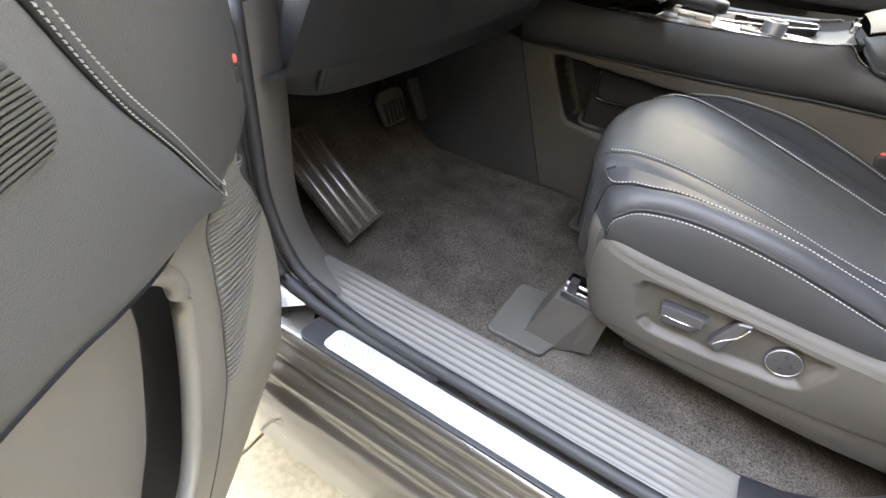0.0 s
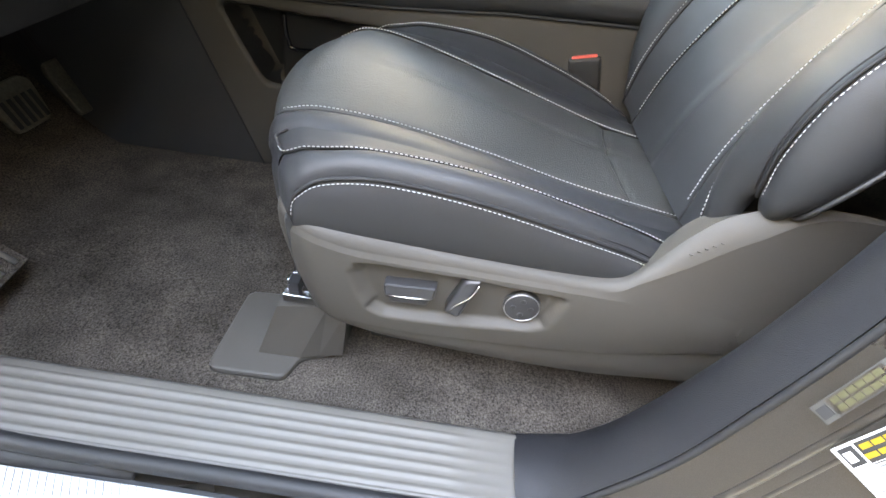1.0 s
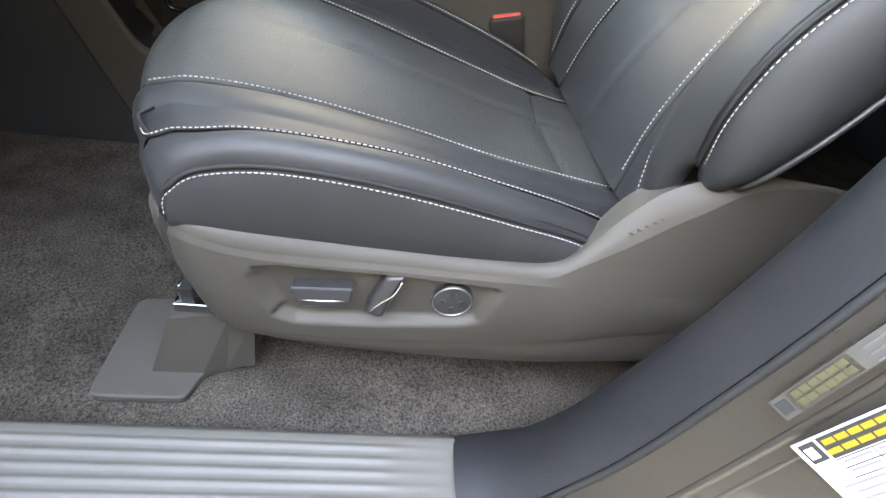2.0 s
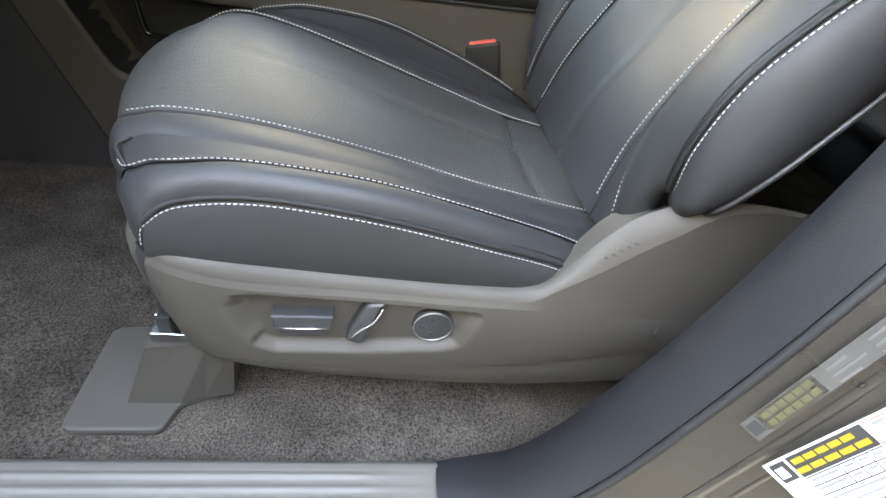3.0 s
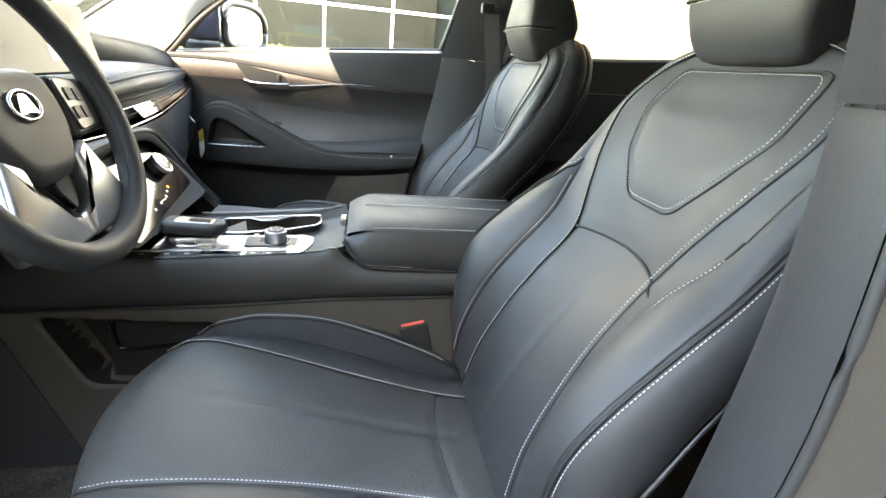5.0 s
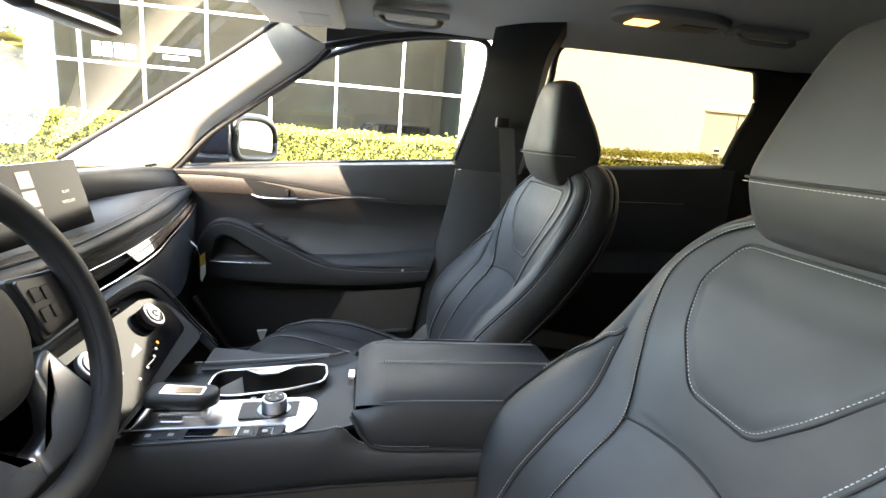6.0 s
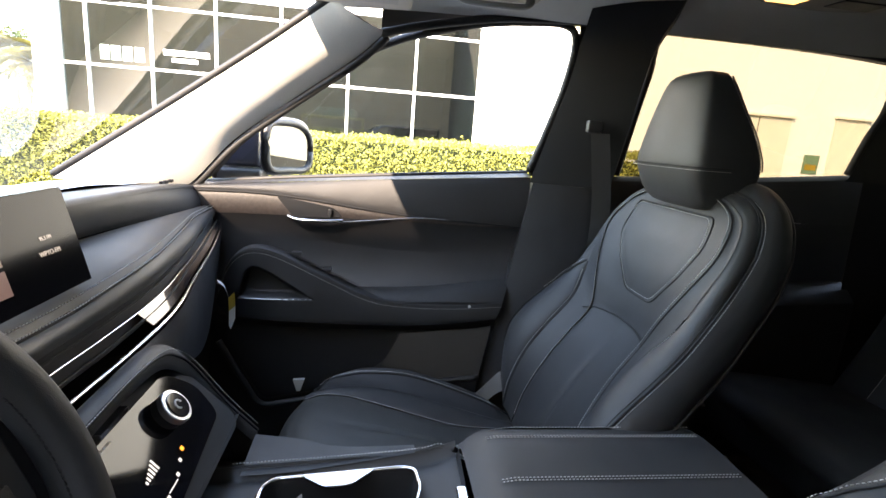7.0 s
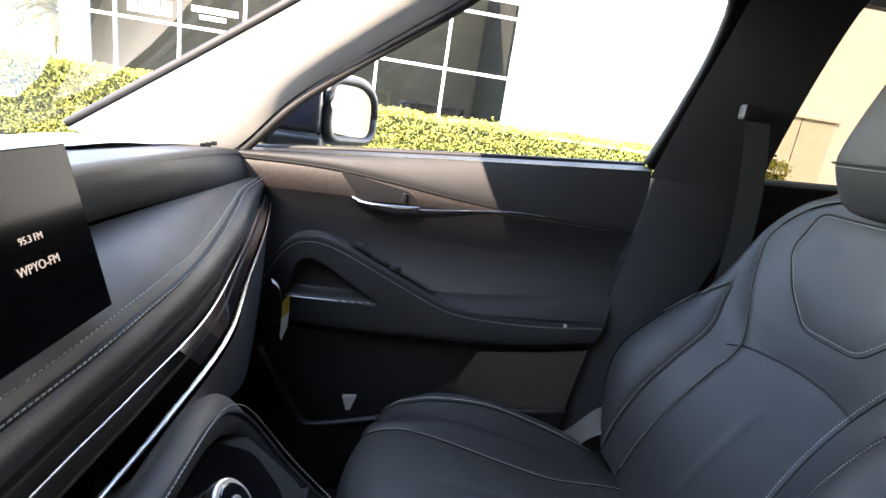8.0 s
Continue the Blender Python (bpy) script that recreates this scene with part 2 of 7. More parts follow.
def tube(points, radius, segs=8, closed=False, flat=1.0, up=(0, 0, 1), taper=None):
    """Vertices and faces of a round bar along points."""
    pts, verts, faces = [Vector(p) for p in points], [], []
    n = len(pts)
    for i, p in enumerate(pts):
        if closed:
            d = pts[(i + 1) % n] - pts[i - 1]
        else:
            d = pts[min(i + 1, n - 1)] - pts[max(i - 1, 0)]
        d.normalize()
        side = d.cross(Vector(up))
        side = side.normalized() if side.length > 1e-6 else d.orthogonal().normalized()
        nor = side.cross(d)
        r = radius * (taper(i / max(n - 1, 1)) if taper else 1.0)
        for k in range(segs):
            a = 2 * math.pi * k / segs
            verts.append(p + side * (r * math.cos(a)) + nor * (r * flat * math.sin(a)))
    m = n if closed else n - 1
    for i in range(m):
        j = (i + 1) % n
        for k in range(segs):
            l = (k + 1) % segs
            faces.append((i * segs + k, i * segs + l, j * segs + l, j * segs + k))
    if not closed:
        faces.append(tuple(range(segs))[::-1])
        faces.append(tuple((n - 1) * segs + k for k in range(segs)))
    return verts, faces


def cord(name, points, radius, mat, parent, label="", segs=8, closed=False, flat=1.0, up=(0, 0, 1), taper=None):
    v, f = tube(points, radius, segs, closed, flat, up, taper)
    return mesh(name, v, f, mat, parent, label)


def stitches(points, parent, hint=(0, 0, 1), lift=0.0014, length=0.0032, gap=0.0049, width=0.0009, name="stitching", mat=None):
    """A row of thread along a seam: one small rounded bar for each stitch."""
    pts = even([Vector(p) for p in points], gap / 3)
    verts, faces, hint = [], [], Vector(hint)
    for i in range(0, len(pts) - 3, 3):
        a, b = pts[i], pts[i + 1].lerp(pts[i + 2], 0.9 * (length / gap * 3 - 1))
        d = (b - a).normalized()
        side = d.cross(hint).normalized()
        up = side.cross(d)
        k = len(verts)
        for p, w, h in ((a, 0.6, 0.0), (a.lerp(b, 0.5), 1.0, 1.0), (b, 0.6, 0.0)):
            q = p + up * (lift + h * 0.0003)
            verts += [q + side * (width * w / 2), q + up * (width * 0.45 * w), q - side * (width * w / 2), q - up * 0.0012]
        for s in (0, 4):
            for e in range(4):
                f = (e + 1) % 4
                faces.append((k + s + e, k + s + f, k + s + 4 + f, k + s + 4 + e))
    return mesh(name, verts, faces, mat or THREAD, parent, "", smooth=False)


def text(name, body, size, m, mat, parent=None):
    c = bpy.data.curves.new(name, "FONT")
    c.body, c.size, c.extrude, c.align_x = body, size, 0.0002, "CENTER"
    tmp = bpy.data.objects.new(name, c)
    scene.collection.objects.link(tmp)
    bpy.context.view_layer.update()
    me = tmp.to_mesh()
    vs = [m @ v.co for v in me.vertices]
    fs = [p.vertices[:] for p in me.polygons]
    tmp.to_mesh_clear()
    bpy.data.objects.remove(tmp)
    return mesh(name, vs, fs, mat, parent, smooth=False)

# ---- seats ----
def front_seat(name, cx, out, label, rest_y, cross):
    """A front seat: cx its middle, out the sign of the way to its door, cross the side on which a seam crosses the bolster."""
    root = thing(name, label, "car seat", (cx, 0.1, 0.55), group="front seats")

    def side(points, s):
        return [(cx + s * out * x, y, z) for x, y, z in points]

    n = 60
    A_door = [(.122, -.104, .763), (.120, -.009, .776), (.113, .086, .789), (.117, .181, .813), (.129, .283, .838), (.138, .357, .850), (.138, .409, .846), (.133, .440, .819), (.13, .435, .70)]
    A_mid = [(.117, -.109, .760), (.115, -.006, .776), (.113, .096, .805), (.120, .202, .834), (.131, .300, .857), (.140, .370, .866), (.140, .412, .856), (.133, .440, .822), (.13, .435, .70)]
    T = [(.157, -.06, .770), (.163, .0, .781), (.171, .10, .808), (.180, .20, .834), (.185, .305, .850), (.180, .368, .849), (.175, .404, .841), (.177, .427, .812), (.175, .42, .70)]
    B = [(.200, -.06, .765), (.208, .005, .796), (.222, .105, .829), (.230, .20, .853), (.229, .30, .859), (.226, .35, .852), (.222, .386, .842), (.216, .407, .812), (.21, .40, .70)]
    C = [(.238, -.06, .745), (.246, .010, .787), (.256, .09, .813), (.265, .19, .839), (.264, .28, .847), (.260, .34, .837), (.262, .366, .822), (.262, .377, .797), (.25, .375, .70)]
    D = [(.232, -.06, .72), (.247, .004, .745), (.252, .11, .750), (.253, .20, .752), (.255, .30, .757), (.256, .35, .762), (.255, .371, .765), (.251, .382, .76), (.24, .375, .69)]
    cA = {1: curve(side(A_door, 1), n), -1: curve(side(A_mid, -1), n)}
    cT, cB, cC, cD = ({s: curve(side(k, s), n) for s in (1, -1)} for k in (T, B, C, D))

    def dimple(v):
        dx = v.x - cx
        v = v.copy()
        if -0.02 < v.y < 0.36:
            v.z -= 0.0040 * math.exp(-(dx / 0.006) ** 2) * min(1, (0.36 - v.y) / 0.12)
        v.z -= 0.004 * math.exp(-((v.y - 0.014 + 1.3 * dx * dx) / 0.006) ** 2)
        if v.y > 0.25:
            v.y += 0.016 * max(0, 1 - (dx / 0.133) ** 2) * min(1, (v.y - 0.25) / 0.12)
        v.z += 0.0010 * noise.noise(Vector((v.x * 11, v.y * 8, 1.0)))
        return v

    def wrinkle(v):
        return v + Vector((0, 0, 0.0012 * noise.noise(Vector((v.x * 14, v.y * 9, 3.0)))))

    cushion = panel("cushion", curve(side(A_mid, -1), 110), curve(side(A_door, 1), 110), 48, LEATHER_PERF_LIT, root, 0.010, label="padded black leather seat cushion", shape=dimple, edge=0.003)
    for s in (1, -1):
        panel("cushion_welt", cA[s], cT[s], 12, LEATHER, cushion, 0.005, shape=wrinkle, edge=0.0015)
        panel("cushion_fold", cT[s], cB[s], 10, LEATHER, cushion, -0.0035, shape=wrinkle, edge=0.001)
        panel("cushion_bolster", cB[s], cC[s], 20, LEATHER, cushion, 0.011, hint=(s * out * .6, 0, .8), shape=wrinkle, edge=0.003, puff=lambda t: 0.35 + 0.65 * math.sin(math.pi * min(1, t * 1.2)))
        panel("cushion_side", cC[s], cD[s], 12, LEATHER, cushion, 0.008, hint=(s * out, 0, 0), edge=0.0025)
        end = n * 6 // 8 + 2
        cord("seam", [p - Vector((0, 0, 0.001)) for p in cA[s][:end + 4]], 0.0016, SEAM, cushion)
        stitches([p + Vector((-s * out * .0035, 0, 0.0015)) for p in cA[s][2:end + 3]], cushion, hint=(s * out * 0.3, 0, 1))
        curl = curve([cB[s][end - 5], cB[s][end], cB[s][end].lerp(cT[s][end + 2], .3) + Vector((0, .003, -.003)), cT[s][end + 2].lerp(cB[s][end], .2) + Vector((0, .004, .001)), cT[s][end - 1]], 16)
        cord("seam", cB[s][:end - 5] + curl, 0.0017, SEAM, cushion)
        stitches([p + Vector((s * out * .004, .001, 0.0022)) for p in cB[s][4:end - 5] + curl[:10]], cushion, hint=(s * out * 0.4, 0, 1))
        ce = n * 7 // 8 + 2
        out_s = Vector((s * out, 0, 0))
        cord("seam", [p + Vector((0, 0, 0.0005)) for p in cC[s][7:ce]], 0.0020, SEAM, cushion)
        cord("seam", [p + out_s * -.005 + Vector((0, 0, 0.0040)) for p in cC[s][7:ce]], 0.0011, SEAM, cushion)
        stitches([p + out_s * .0022 + Vector((0, 0, -.0036)) for p in cC[s][7:ce]], cushion, hint=(s * out, 0, .35), width=.0010)
        tail = curve([cC[s][7] + out_s * .002, cC[s][6] + out_s * .001 + Vector((0, -.004, -.010)), cC[s][6] + out_s * .001 + Vector((0, -.003, -.030))], 8)
        cord("seam", tail, 0.0012, SEAM, cushion)
    cv = [v.co for v in cushion.data.vertices]

    def lay(points, lift):
        """Sets points of the plan on the cushion's own surface."""
        res = []
        for px, py in points:
            q = min(cv, key=lambda c: (c.x - px) ** 2 + (c.y - py) ** 2)
            res.append(Vector((px, py, q.z + lift)))
        return curve(even(res, 0.02), 40)

    cord("seam", lay([(cx + k * .02, .014 - .0005 * k * k) for k in range(-6, 7)], 0.0002), 0.0013, SEAM, cushion)
    cord("seam", lay([(cx, .02 + .02 * k) for k in range(15)], -0.0008), 0.0009, SEAM, cushion)

    # added black block deepens the shade between seat and carpet
    part("seat_shade_block", box(cx - .24, cx + .24, -.38, .30, .60, .70, 0.01), BLACK, root, "added black block that deepens the shade under the cushion")

    # backrest
    A = [(.142, -.052, .78), (.131, -.072, .87), (.122, -.110, .957), (.114, -.151, 1.026), (.113, -.195, 1.09), (.140, -.210, 1.155), (.170, -.226, 1.215), (.192, -.252, 1.28), (.168, -.284, 1.333), (.115, -.300, 1.36), (.045, -.312, 1.37)]
    B = [(.202, -.045, .79), (.180, -.050, .875), (.170, -.078, .958), (.165, -.121, 1.027), (.166, -.173, 1.095), (.190, -.203, 1.15), (.205, -.226, 1.21), (.214, -.256, 1.28), (.186, -.288, 1.336), (.125, -.304, 1.364), (.046, -.316, 1.374)]
    C = [(.222, -.072, .868), (.245, -.056, .885), (.256, -.047, .93), (.263, -.056, .985), (.264, -.088, 1.035), (.258, -.145, 1.092), (.249, -.188, 1.133), (.240, -.228, 1.183), (.232, -.265, 1.238), (.221, -.297, 1.298), (.190, -.318, 1.348), (.13, -.330, 1.375), (.047, -.336, 1.382)]
    D = [(.245, -.090, .868), (.272, -.086, .882), (.284, -.106, .925), (.281, -.139, .975), (.273, -.170, 1.012), (.262, -.210, 1.05), (.249, -.258, 1.10), (.236, -.300, 1.152), (.225, -.342, 1.218), (.208, -.370, 1.285), (.172, -.385, 1.347), (.11, -.392, 1.385), (.047, -.396, 1.392)]
    lean = rest_y / 0.32
    A, B, C, D = ([(x, y + lean * max(0, z - 1.09), z) for x, y, z in k] for k in (A, B, C, D))
    cA, cB, cC, cD = ({s: curve(side(k, s), 72) for s in (1, -1)} for k in (A, B, C, D))
    face = (0, 0.85, 0.5)
    Az = [q[2] for q in A[:9]]

    def hollow(dx, z):
        """How far the middle of the backrest lies behind its edges."""
        w = np.interp(z, Az, [q[0] for q in A[:9]])
        u = min(1, abs(dx) / w)
        return (1 - u * u) * np.interp(z, [.78, .95, 1.1, 1.17, 1.30, 1.36], [-.004, .010, .022, .026, .018, .004])

    def crease(v):
        dx = v.x - cx
        d = hollow(dx, v.z)
        if v.z < 1.09:
            d += 0.0035 * math.exp(-(dx / 0.005) ** 2) * min(1, (1.09 - v.z) / 0.1)
        if abs(dx) < 0.125:
            d += 0.004 * math.exp(-((v.z - 1.106 + 1.1 * dx * dx) / 0.005) ** 2)
        return v + Vector((0, -0.9, -0.36)) * d

    back = panel("backrest", cA[-1], cA[1], 48, LEATHER, root, 0.0, hint=face, label="padded black leather backrest", shape=crease, edge=0.002)
    up = Vector(face) * 0.0015
    for s in (1, -1):
        panel("backrest_welt", cA[s], cB[s], 10, LEATHER, back, -0.003, hint=face, edge=0.001)
        puffed = lines(cB[s], cC[s], 20, 0.016, (s * out * .3, 0.85, 0.4), 0.003, puff=lambda t: max(0.08, 1 - 1.5 * max(0, t - 0.3)))
        panel("backrest_bolster", cB[s], cC[s], 20, LEATHER, back, 0.016, hint=(s * out * .3, 0.85, 0.4), edge=0.003, puff=lambda t: max(0.08, 1 - 1.5 * max(0, t - 0.3)))
        panel("backrest_side", cC[s], cD[s], 14, LEATHER, back, 0.014, hint=(s * out, 0.3, 0.2), edge=0.003)
        out_s = Vector((s * out, 0, 0))
        cord("seam", [p - up * .4 for p in cA[s]], 0.0015, SEAM, back)
        stitches([p - out_s * .004 + up for p in cA[s][2:-1]], back, hint=face)
        cord("seam", [p - up * .4 for p in cB[s][:40]], 0.0015, SEAM, back)
        stitches([p + out_s * .004 + up for p in cB[s][2:38]], back, hint=face)
        stop = 30 if s == cross else len(cC[s])
        cord("seam", [p + up * .2 for p in cC[s][:stop]], 0.0020, SEAM, back)
        if s == cross:
            path, m = [], len(puffed)
            for k in range(17):
                j, u = stop - 1 + (m * 36 // 72 - stop + 6) * k / 16, 1 - (k / 16) ** 1.5
                path.append(puffed[int(j)][int(round(u * 20))] + up)
            path = curve(even(curve(path, 40), .018), 40)
            cord("seam", path, 0.0018, SEAM, back)
            stitches([p + up * .8 + Vector((0, 0, .004)) for p in path], back, hint=face)
        cord("seam", [p - out_s * .003 + Vector((0, .004, .002)) for p in cC[s][:stop]], 0.0010, SEAM, back)
        stitches([p + out_s * .0035 + Vector((0, -.002, -.001)) for p in cC[s][1:stop]], back, hint=(s * out * .8, .5, .2), width=.0010)
        cord("shell_edge", [p + out_s * .001 for p in cD[s]], 0.0028, DARKPLASTIC, back)
        flank = [p + Vector((-s * out * .03, -.022, -.006)) for p in cD[s]]
        panel("shell_flank", cD[s], flank, 5, DARKPLASTIC, back, 0.006, hint=(s * out, -.5, 0), edge=0.0)
    panel("backrest_shell", [p + Vector((out * .03, -.022, -.006)) for p in cD[-1]], [p + Vector((-out * .03, -.022, -.006)) for p in cD[1]], 14, DARKPLASTIC, back, 0.02, hint=(0, -1, 0), label="black moulded seat back shell")
    # seam loop of the upper panel
    shape = rounded([(-.060, 1.164), (.042, 1.164), (.092, 1.212), (.137, 1.268), (.137, 1.336), (-.118, 1.336), (-.140, 1.285), (-.116, 1.228)], 0.018, 6)

    def on_back(dx, z, h=0.0):
        w = np.interp(z, Az, [q[0] for q in A[:9]])
        y = np.interp(z, Az, [q[1] for q in A[:9]])
        d = hollow(dx, z) - h
        return Vector((cx + dx, y - 0.9 * d, z - 0.36 * d))

    cord("seam", curve([on_back(dx, 1.106 - 1.1 * dx * dx, -0.002) for dx in (-.113, -.085, -.045, 0, .045, .085, .113)], 24), 0.0020, SEAM, back)
    cord("seam", curve([on_back(dx, z, h) for dx, z, h in ((out * .112, 1.09, .0), (out * .125, 1.083, .003), (out * .165, 1.068, .001))], 10), 0.0016, SEAM, back)
    rings = 8
    verts, faces, k = [], [], len(shape)
    for r in range(rings + 1):
        f = 1 - r / rings
        h = -0.002 + 0.0044 * min(1, (1 - f) * 6) ** 0.6
        verts += [on_back(out * a * f, 1.255 + (z - 1.255) * f, h) for a, z in shape]
    for r in range(rings):
        for i in range(k):
            j = (i + 1) % k
            faces.append((r * k + i, r * k + j, (r + 1) * k + j, (r + 1) * k + i))
    inset = mesh("upper_panel", verts, faces, LEATHER, back)
    loop = [on_back(out * a * 1.01, 1.255 + (z - 1.255) * 1.01, 0.001) for a, z in shape]
    cord("seam", loop, 0.0016, SEAM, inset, closed=True)
    stitches([on_back(out * a * 0.967, 1.255 + (z - 1.255) * 0.955, 0.0028) for a, z in shape + shape[:1]], inset, hint=face)

    # headrest: an angular wedge with a chin
    hr = [  # z, front y, back y, half width front, half width back
        (1.338, -.30, -.345, .085, .08), (1.352, -.268, -.36, .098, .095), (1.395, -.25, -.376, .105, .104), (1.418, -.244, -.378, .112, .108),
        (1.44, -.246, -.374, .110, .106), (1.48, -.251, -.360, .101, .097), (1.52, -.257, -.340, .089, .085), (1.555, -.263, -.324, .078, .074), (1.578, -.269, -.314, .067, .064), (1.588, -.279, -.305, .053, .052)]
    verts, faces = [], []
    ring = 36
    for z, yf, yb, wf, wb in hr:
        for i in range(ring):
            a = 2 * math.pi * i / ring
            ca, sa = math.cos(a), math.sin(a)
            ex = 0.2
            px, py = math.copysign(abs(ca) ** ex, ca), math.copysign(abs(sa) ** ex, sa)
            w = wf if py > 0 else wb
            bow = 0.012 * (1 - px * px) if py > 0 else 0
            verts.append(Vector((cx + px * w, (yf + yb) / 2 + py * (yf - yb) / 2 + bow + lean * (z - 1.09), z)))
    for j in range(len(hr) - 1):
        for i in range(ring):
            l = (i + 1) % ring
            faces.append((j * ring + i, j * ring + l, (j + 1) * ring + l, (j + 1) * ring + i))
    faces += [tuple(range(ring))[::-1], tuple((len(hr) - 1) * ring + i for i in range(ring))]
    head = mesh("headrest", verts, faces, LEATHER, root, "angular black leather headrest with grey stitching")
    mod = head.modifiers.new("smooth", "SUBSURF")
    mod.levels = mod.render_levels = 1
    line = [verts[3 * ring + i] for i in range(ring)]
    front = [line[i] + (line[i] - Vector((cx, -.31 + lean * .33, 1.418))).normalized() * 0.0015 for i in range(0, ring // 2 + 1)]
    front = curve(front, 60)
    cord("seam", front, 0.0018, SEAM, head)
    stitches([p - Vector((0, -0.001, 0.005)) for p in front], head, hint=(0, 1, 0))
    for k in (22, 32):
        edge = curve([verts[j * ring + k] + Vector((.001 if k > 27 else -.001, 0, 0)) for j in range(3, len(hr) - 1)], 30)
        cord("seam", edge, 0.0013, SEAM, head)
        stitches([p + Vector((0, .006, 0)) + Vector((.0012 if k > 27 else -.0012, 0, 0)) for p in edge], head, hint=(1 if k > 27 else -1, 0, 0))
    for dx in (-.055, .055):
        part("headrest_post", disc(0.006, 0.09, (cx + dx, -.335 + lean * .26, 1.35), (0, 0, 1)), CHROME, head)
    return root


def seat_shell(root, cx, out):
    """The plastic side cover on the door side, with the power switches."""
    X = lambda d: cx + out * d
    inn = [(.19, .395, .75), (.215, .385, .75), (.238, .362, .75), (.243, .31, .748), (.245, .25, .747), (.245, .2, .745), (.245, .1, .742), (.240, .04, .742), (.225, .005, .76), (.215, -.012, .80), (.205, -.045, .83), (.20, -.10, .84), (.20, -.16, .84), (.20, -.3, .82), (.20, -.6, .79)]
    top = [(.205, .404, .788), (.232, .396, .795), (.250, .376, .792), (.258, .352, .785), (.260, .31, .780), (.259, .25, .776), (.258, .2, .773), (.257, .1, .768), (.256, .04, .770), (.254, .012, .792), (.251, -.017, .832), (.25, -.05, .862), (.25, -.12, .880), (.25, -.3, .86), (.25, -.6, .82)]
    rise = [(.210, .408, .767), (.241, .400, .774), (.261, .376, .777), (.269, .350, .772), (.271, .31, .765), (.271, .25, .763), (.270, .2, .761), (.270, .1, .758), (.270, .045, .760), (.270, .019, .777), (.269, -.020, .807), (.268, -.064, .845), (.266, -.13, .880), (.258, -.3, .862), (.255, -.6, .82)]
    lip = [(.210, .407, .757), (.243, .399, .764), (.264, .375, .769), (.272, .348, .765), (.274, .31, .759), (.274, .25, .757), (.273, .2, .756), (.273, .1, .753), (.273, .04, .752), (.273, .01, .751), (.272, -.03, .750), (.271, -.075, .748), (.268, -.13, .747), (.26, -.3, .745), (.255, -.6, .74)]
    low = [(.205, .375, .655), (.240, .368, .655), (.260, .35, .656), (.267, .31, .655), (.268, .25, .652), (.268, .2, .653), (.269, .1, .659), (.269, .04, .665), (.269, .01, .669), (.268, -.03, .677), (.267, -.075, .686), (.265, -.13, .695), (.258, -.3, .71), (.25, -.6, .72)]
    low.insert(12, (.266, -.10, .69))
    bot = [(.205, .355, .640), (.232, .350, .639), (.250, .338, .637), (.257, .30, .632), (.258, .25, .626), (.258, .2, .622), (.258, .1, .617), (.258, .04, .617), (.258, .01, .618), (.258, -.03, .622), (.258, -.075, .627), (.257, -.10, .63), (.256, -.13, .634), (.255, -.3, .65), (.25, -.6, .65)]
    k = {n: curve([(X(a), b, c) for a, b, c in v], 84) for n, v in dict(top=top, rise=rise, lip=lip, low=low, bot=bot, inn=inn).items()}
    h = (out, 0, 0)
    rec = [(.322, .736), (.312, .750), (.290, .754), (.19, .751), (.088, .745), (.083, .738), (.098, .694), (.112, .686), (.20, .676), (.278, .672), (.300, .682), (.312, .702)]

    def dent(v):
        """Sinks the switch field into the cover: sharp at the top, a soft ramp ahead of it."""
        inside, near, wide = False, 1.0, .01
        for (y0, z0), (y1, z1) in zip(rec, rec[1:] + rec[:1]):
            if (z0 > v.z) != (z1 > v.z) and v.y < (y1 - y0) * (v.z - z0) / (z1 - z0) + y0:
                inside = not inside
            ey, ez = y1 - y0, z1 - z0
            q = max(0, min(1, ((v.y - y0) * ey + (v.z - z0) * ez) / max(1e-9, ey * ey + ez * ez)))
            d = math.hypot(v.y - y0 - q * ey, v.z - z0 - q * ez)
            if d < near:
                near = d
                wide = .022 if min(y0, y1) > .29 else .0045 if max(z0, z1) > .745 and min(z0, z1) > .742 else .011
        if not inside:
            return v
        q = min(1, near / wide)
        return v - Vector((out * 0.0125 * q * q * (3 - 2 * q), 0, 0))

    lip2, low2 = (curve([(X(a), b, c) for a, b, c in v], 230) for v in (lip, low))
    shell = panel("side_cover", lip2, low2, 64, PLASTIC, root, 0.003, hint=h, edge=0.0, label="grained grey plastic seat side cover", shape=dent)
    panel("cover_rim", k["inn"], k["top"], 6, PLASTIC, shell, 0.001, hint=(0, 0, 1), edge=0.0)
    panel("cover_ledge", k["top"], k["rise"], 8, PLASTIC, shell, 0.0025, hint=(out * 0.5, 0, 0.8), edge=0.0)
    panel("cover_wedge", k["rise"], k["lip"], 8, PLASTIC, shell, 0.0, hint=(out, 0, 0.3), edge=0.0)
    step = [p + Vector((-out * .004, 0, -.0035)) for p in k["low"]]
    panel("cover_edge", k["low"], step, 2, PLASTIC, shell, 0.0, hint=(0, 0, -1), edge=0.0)
    panel("cover_skirt", step, k["bot"], 6, PLASTIC, shell, 0.002, hint=h, edge=0.0)
    # black underside puts the shade below the cover into its colour
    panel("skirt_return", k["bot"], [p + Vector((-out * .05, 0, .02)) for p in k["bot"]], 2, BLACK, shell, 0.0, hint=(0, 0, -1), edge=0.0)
    sgn = 1 if out > 0 else -1
    ring = prism(rounded([(.281, .730), (.220, .733), (.226, .698), (.275, .696)], 0.006), (X(.255), 0, 0), (0, 1, 0), (0, 0, 1), 0.006 * sgn, 0.001)
    part("switch_gap", ring, BLACK, shell)
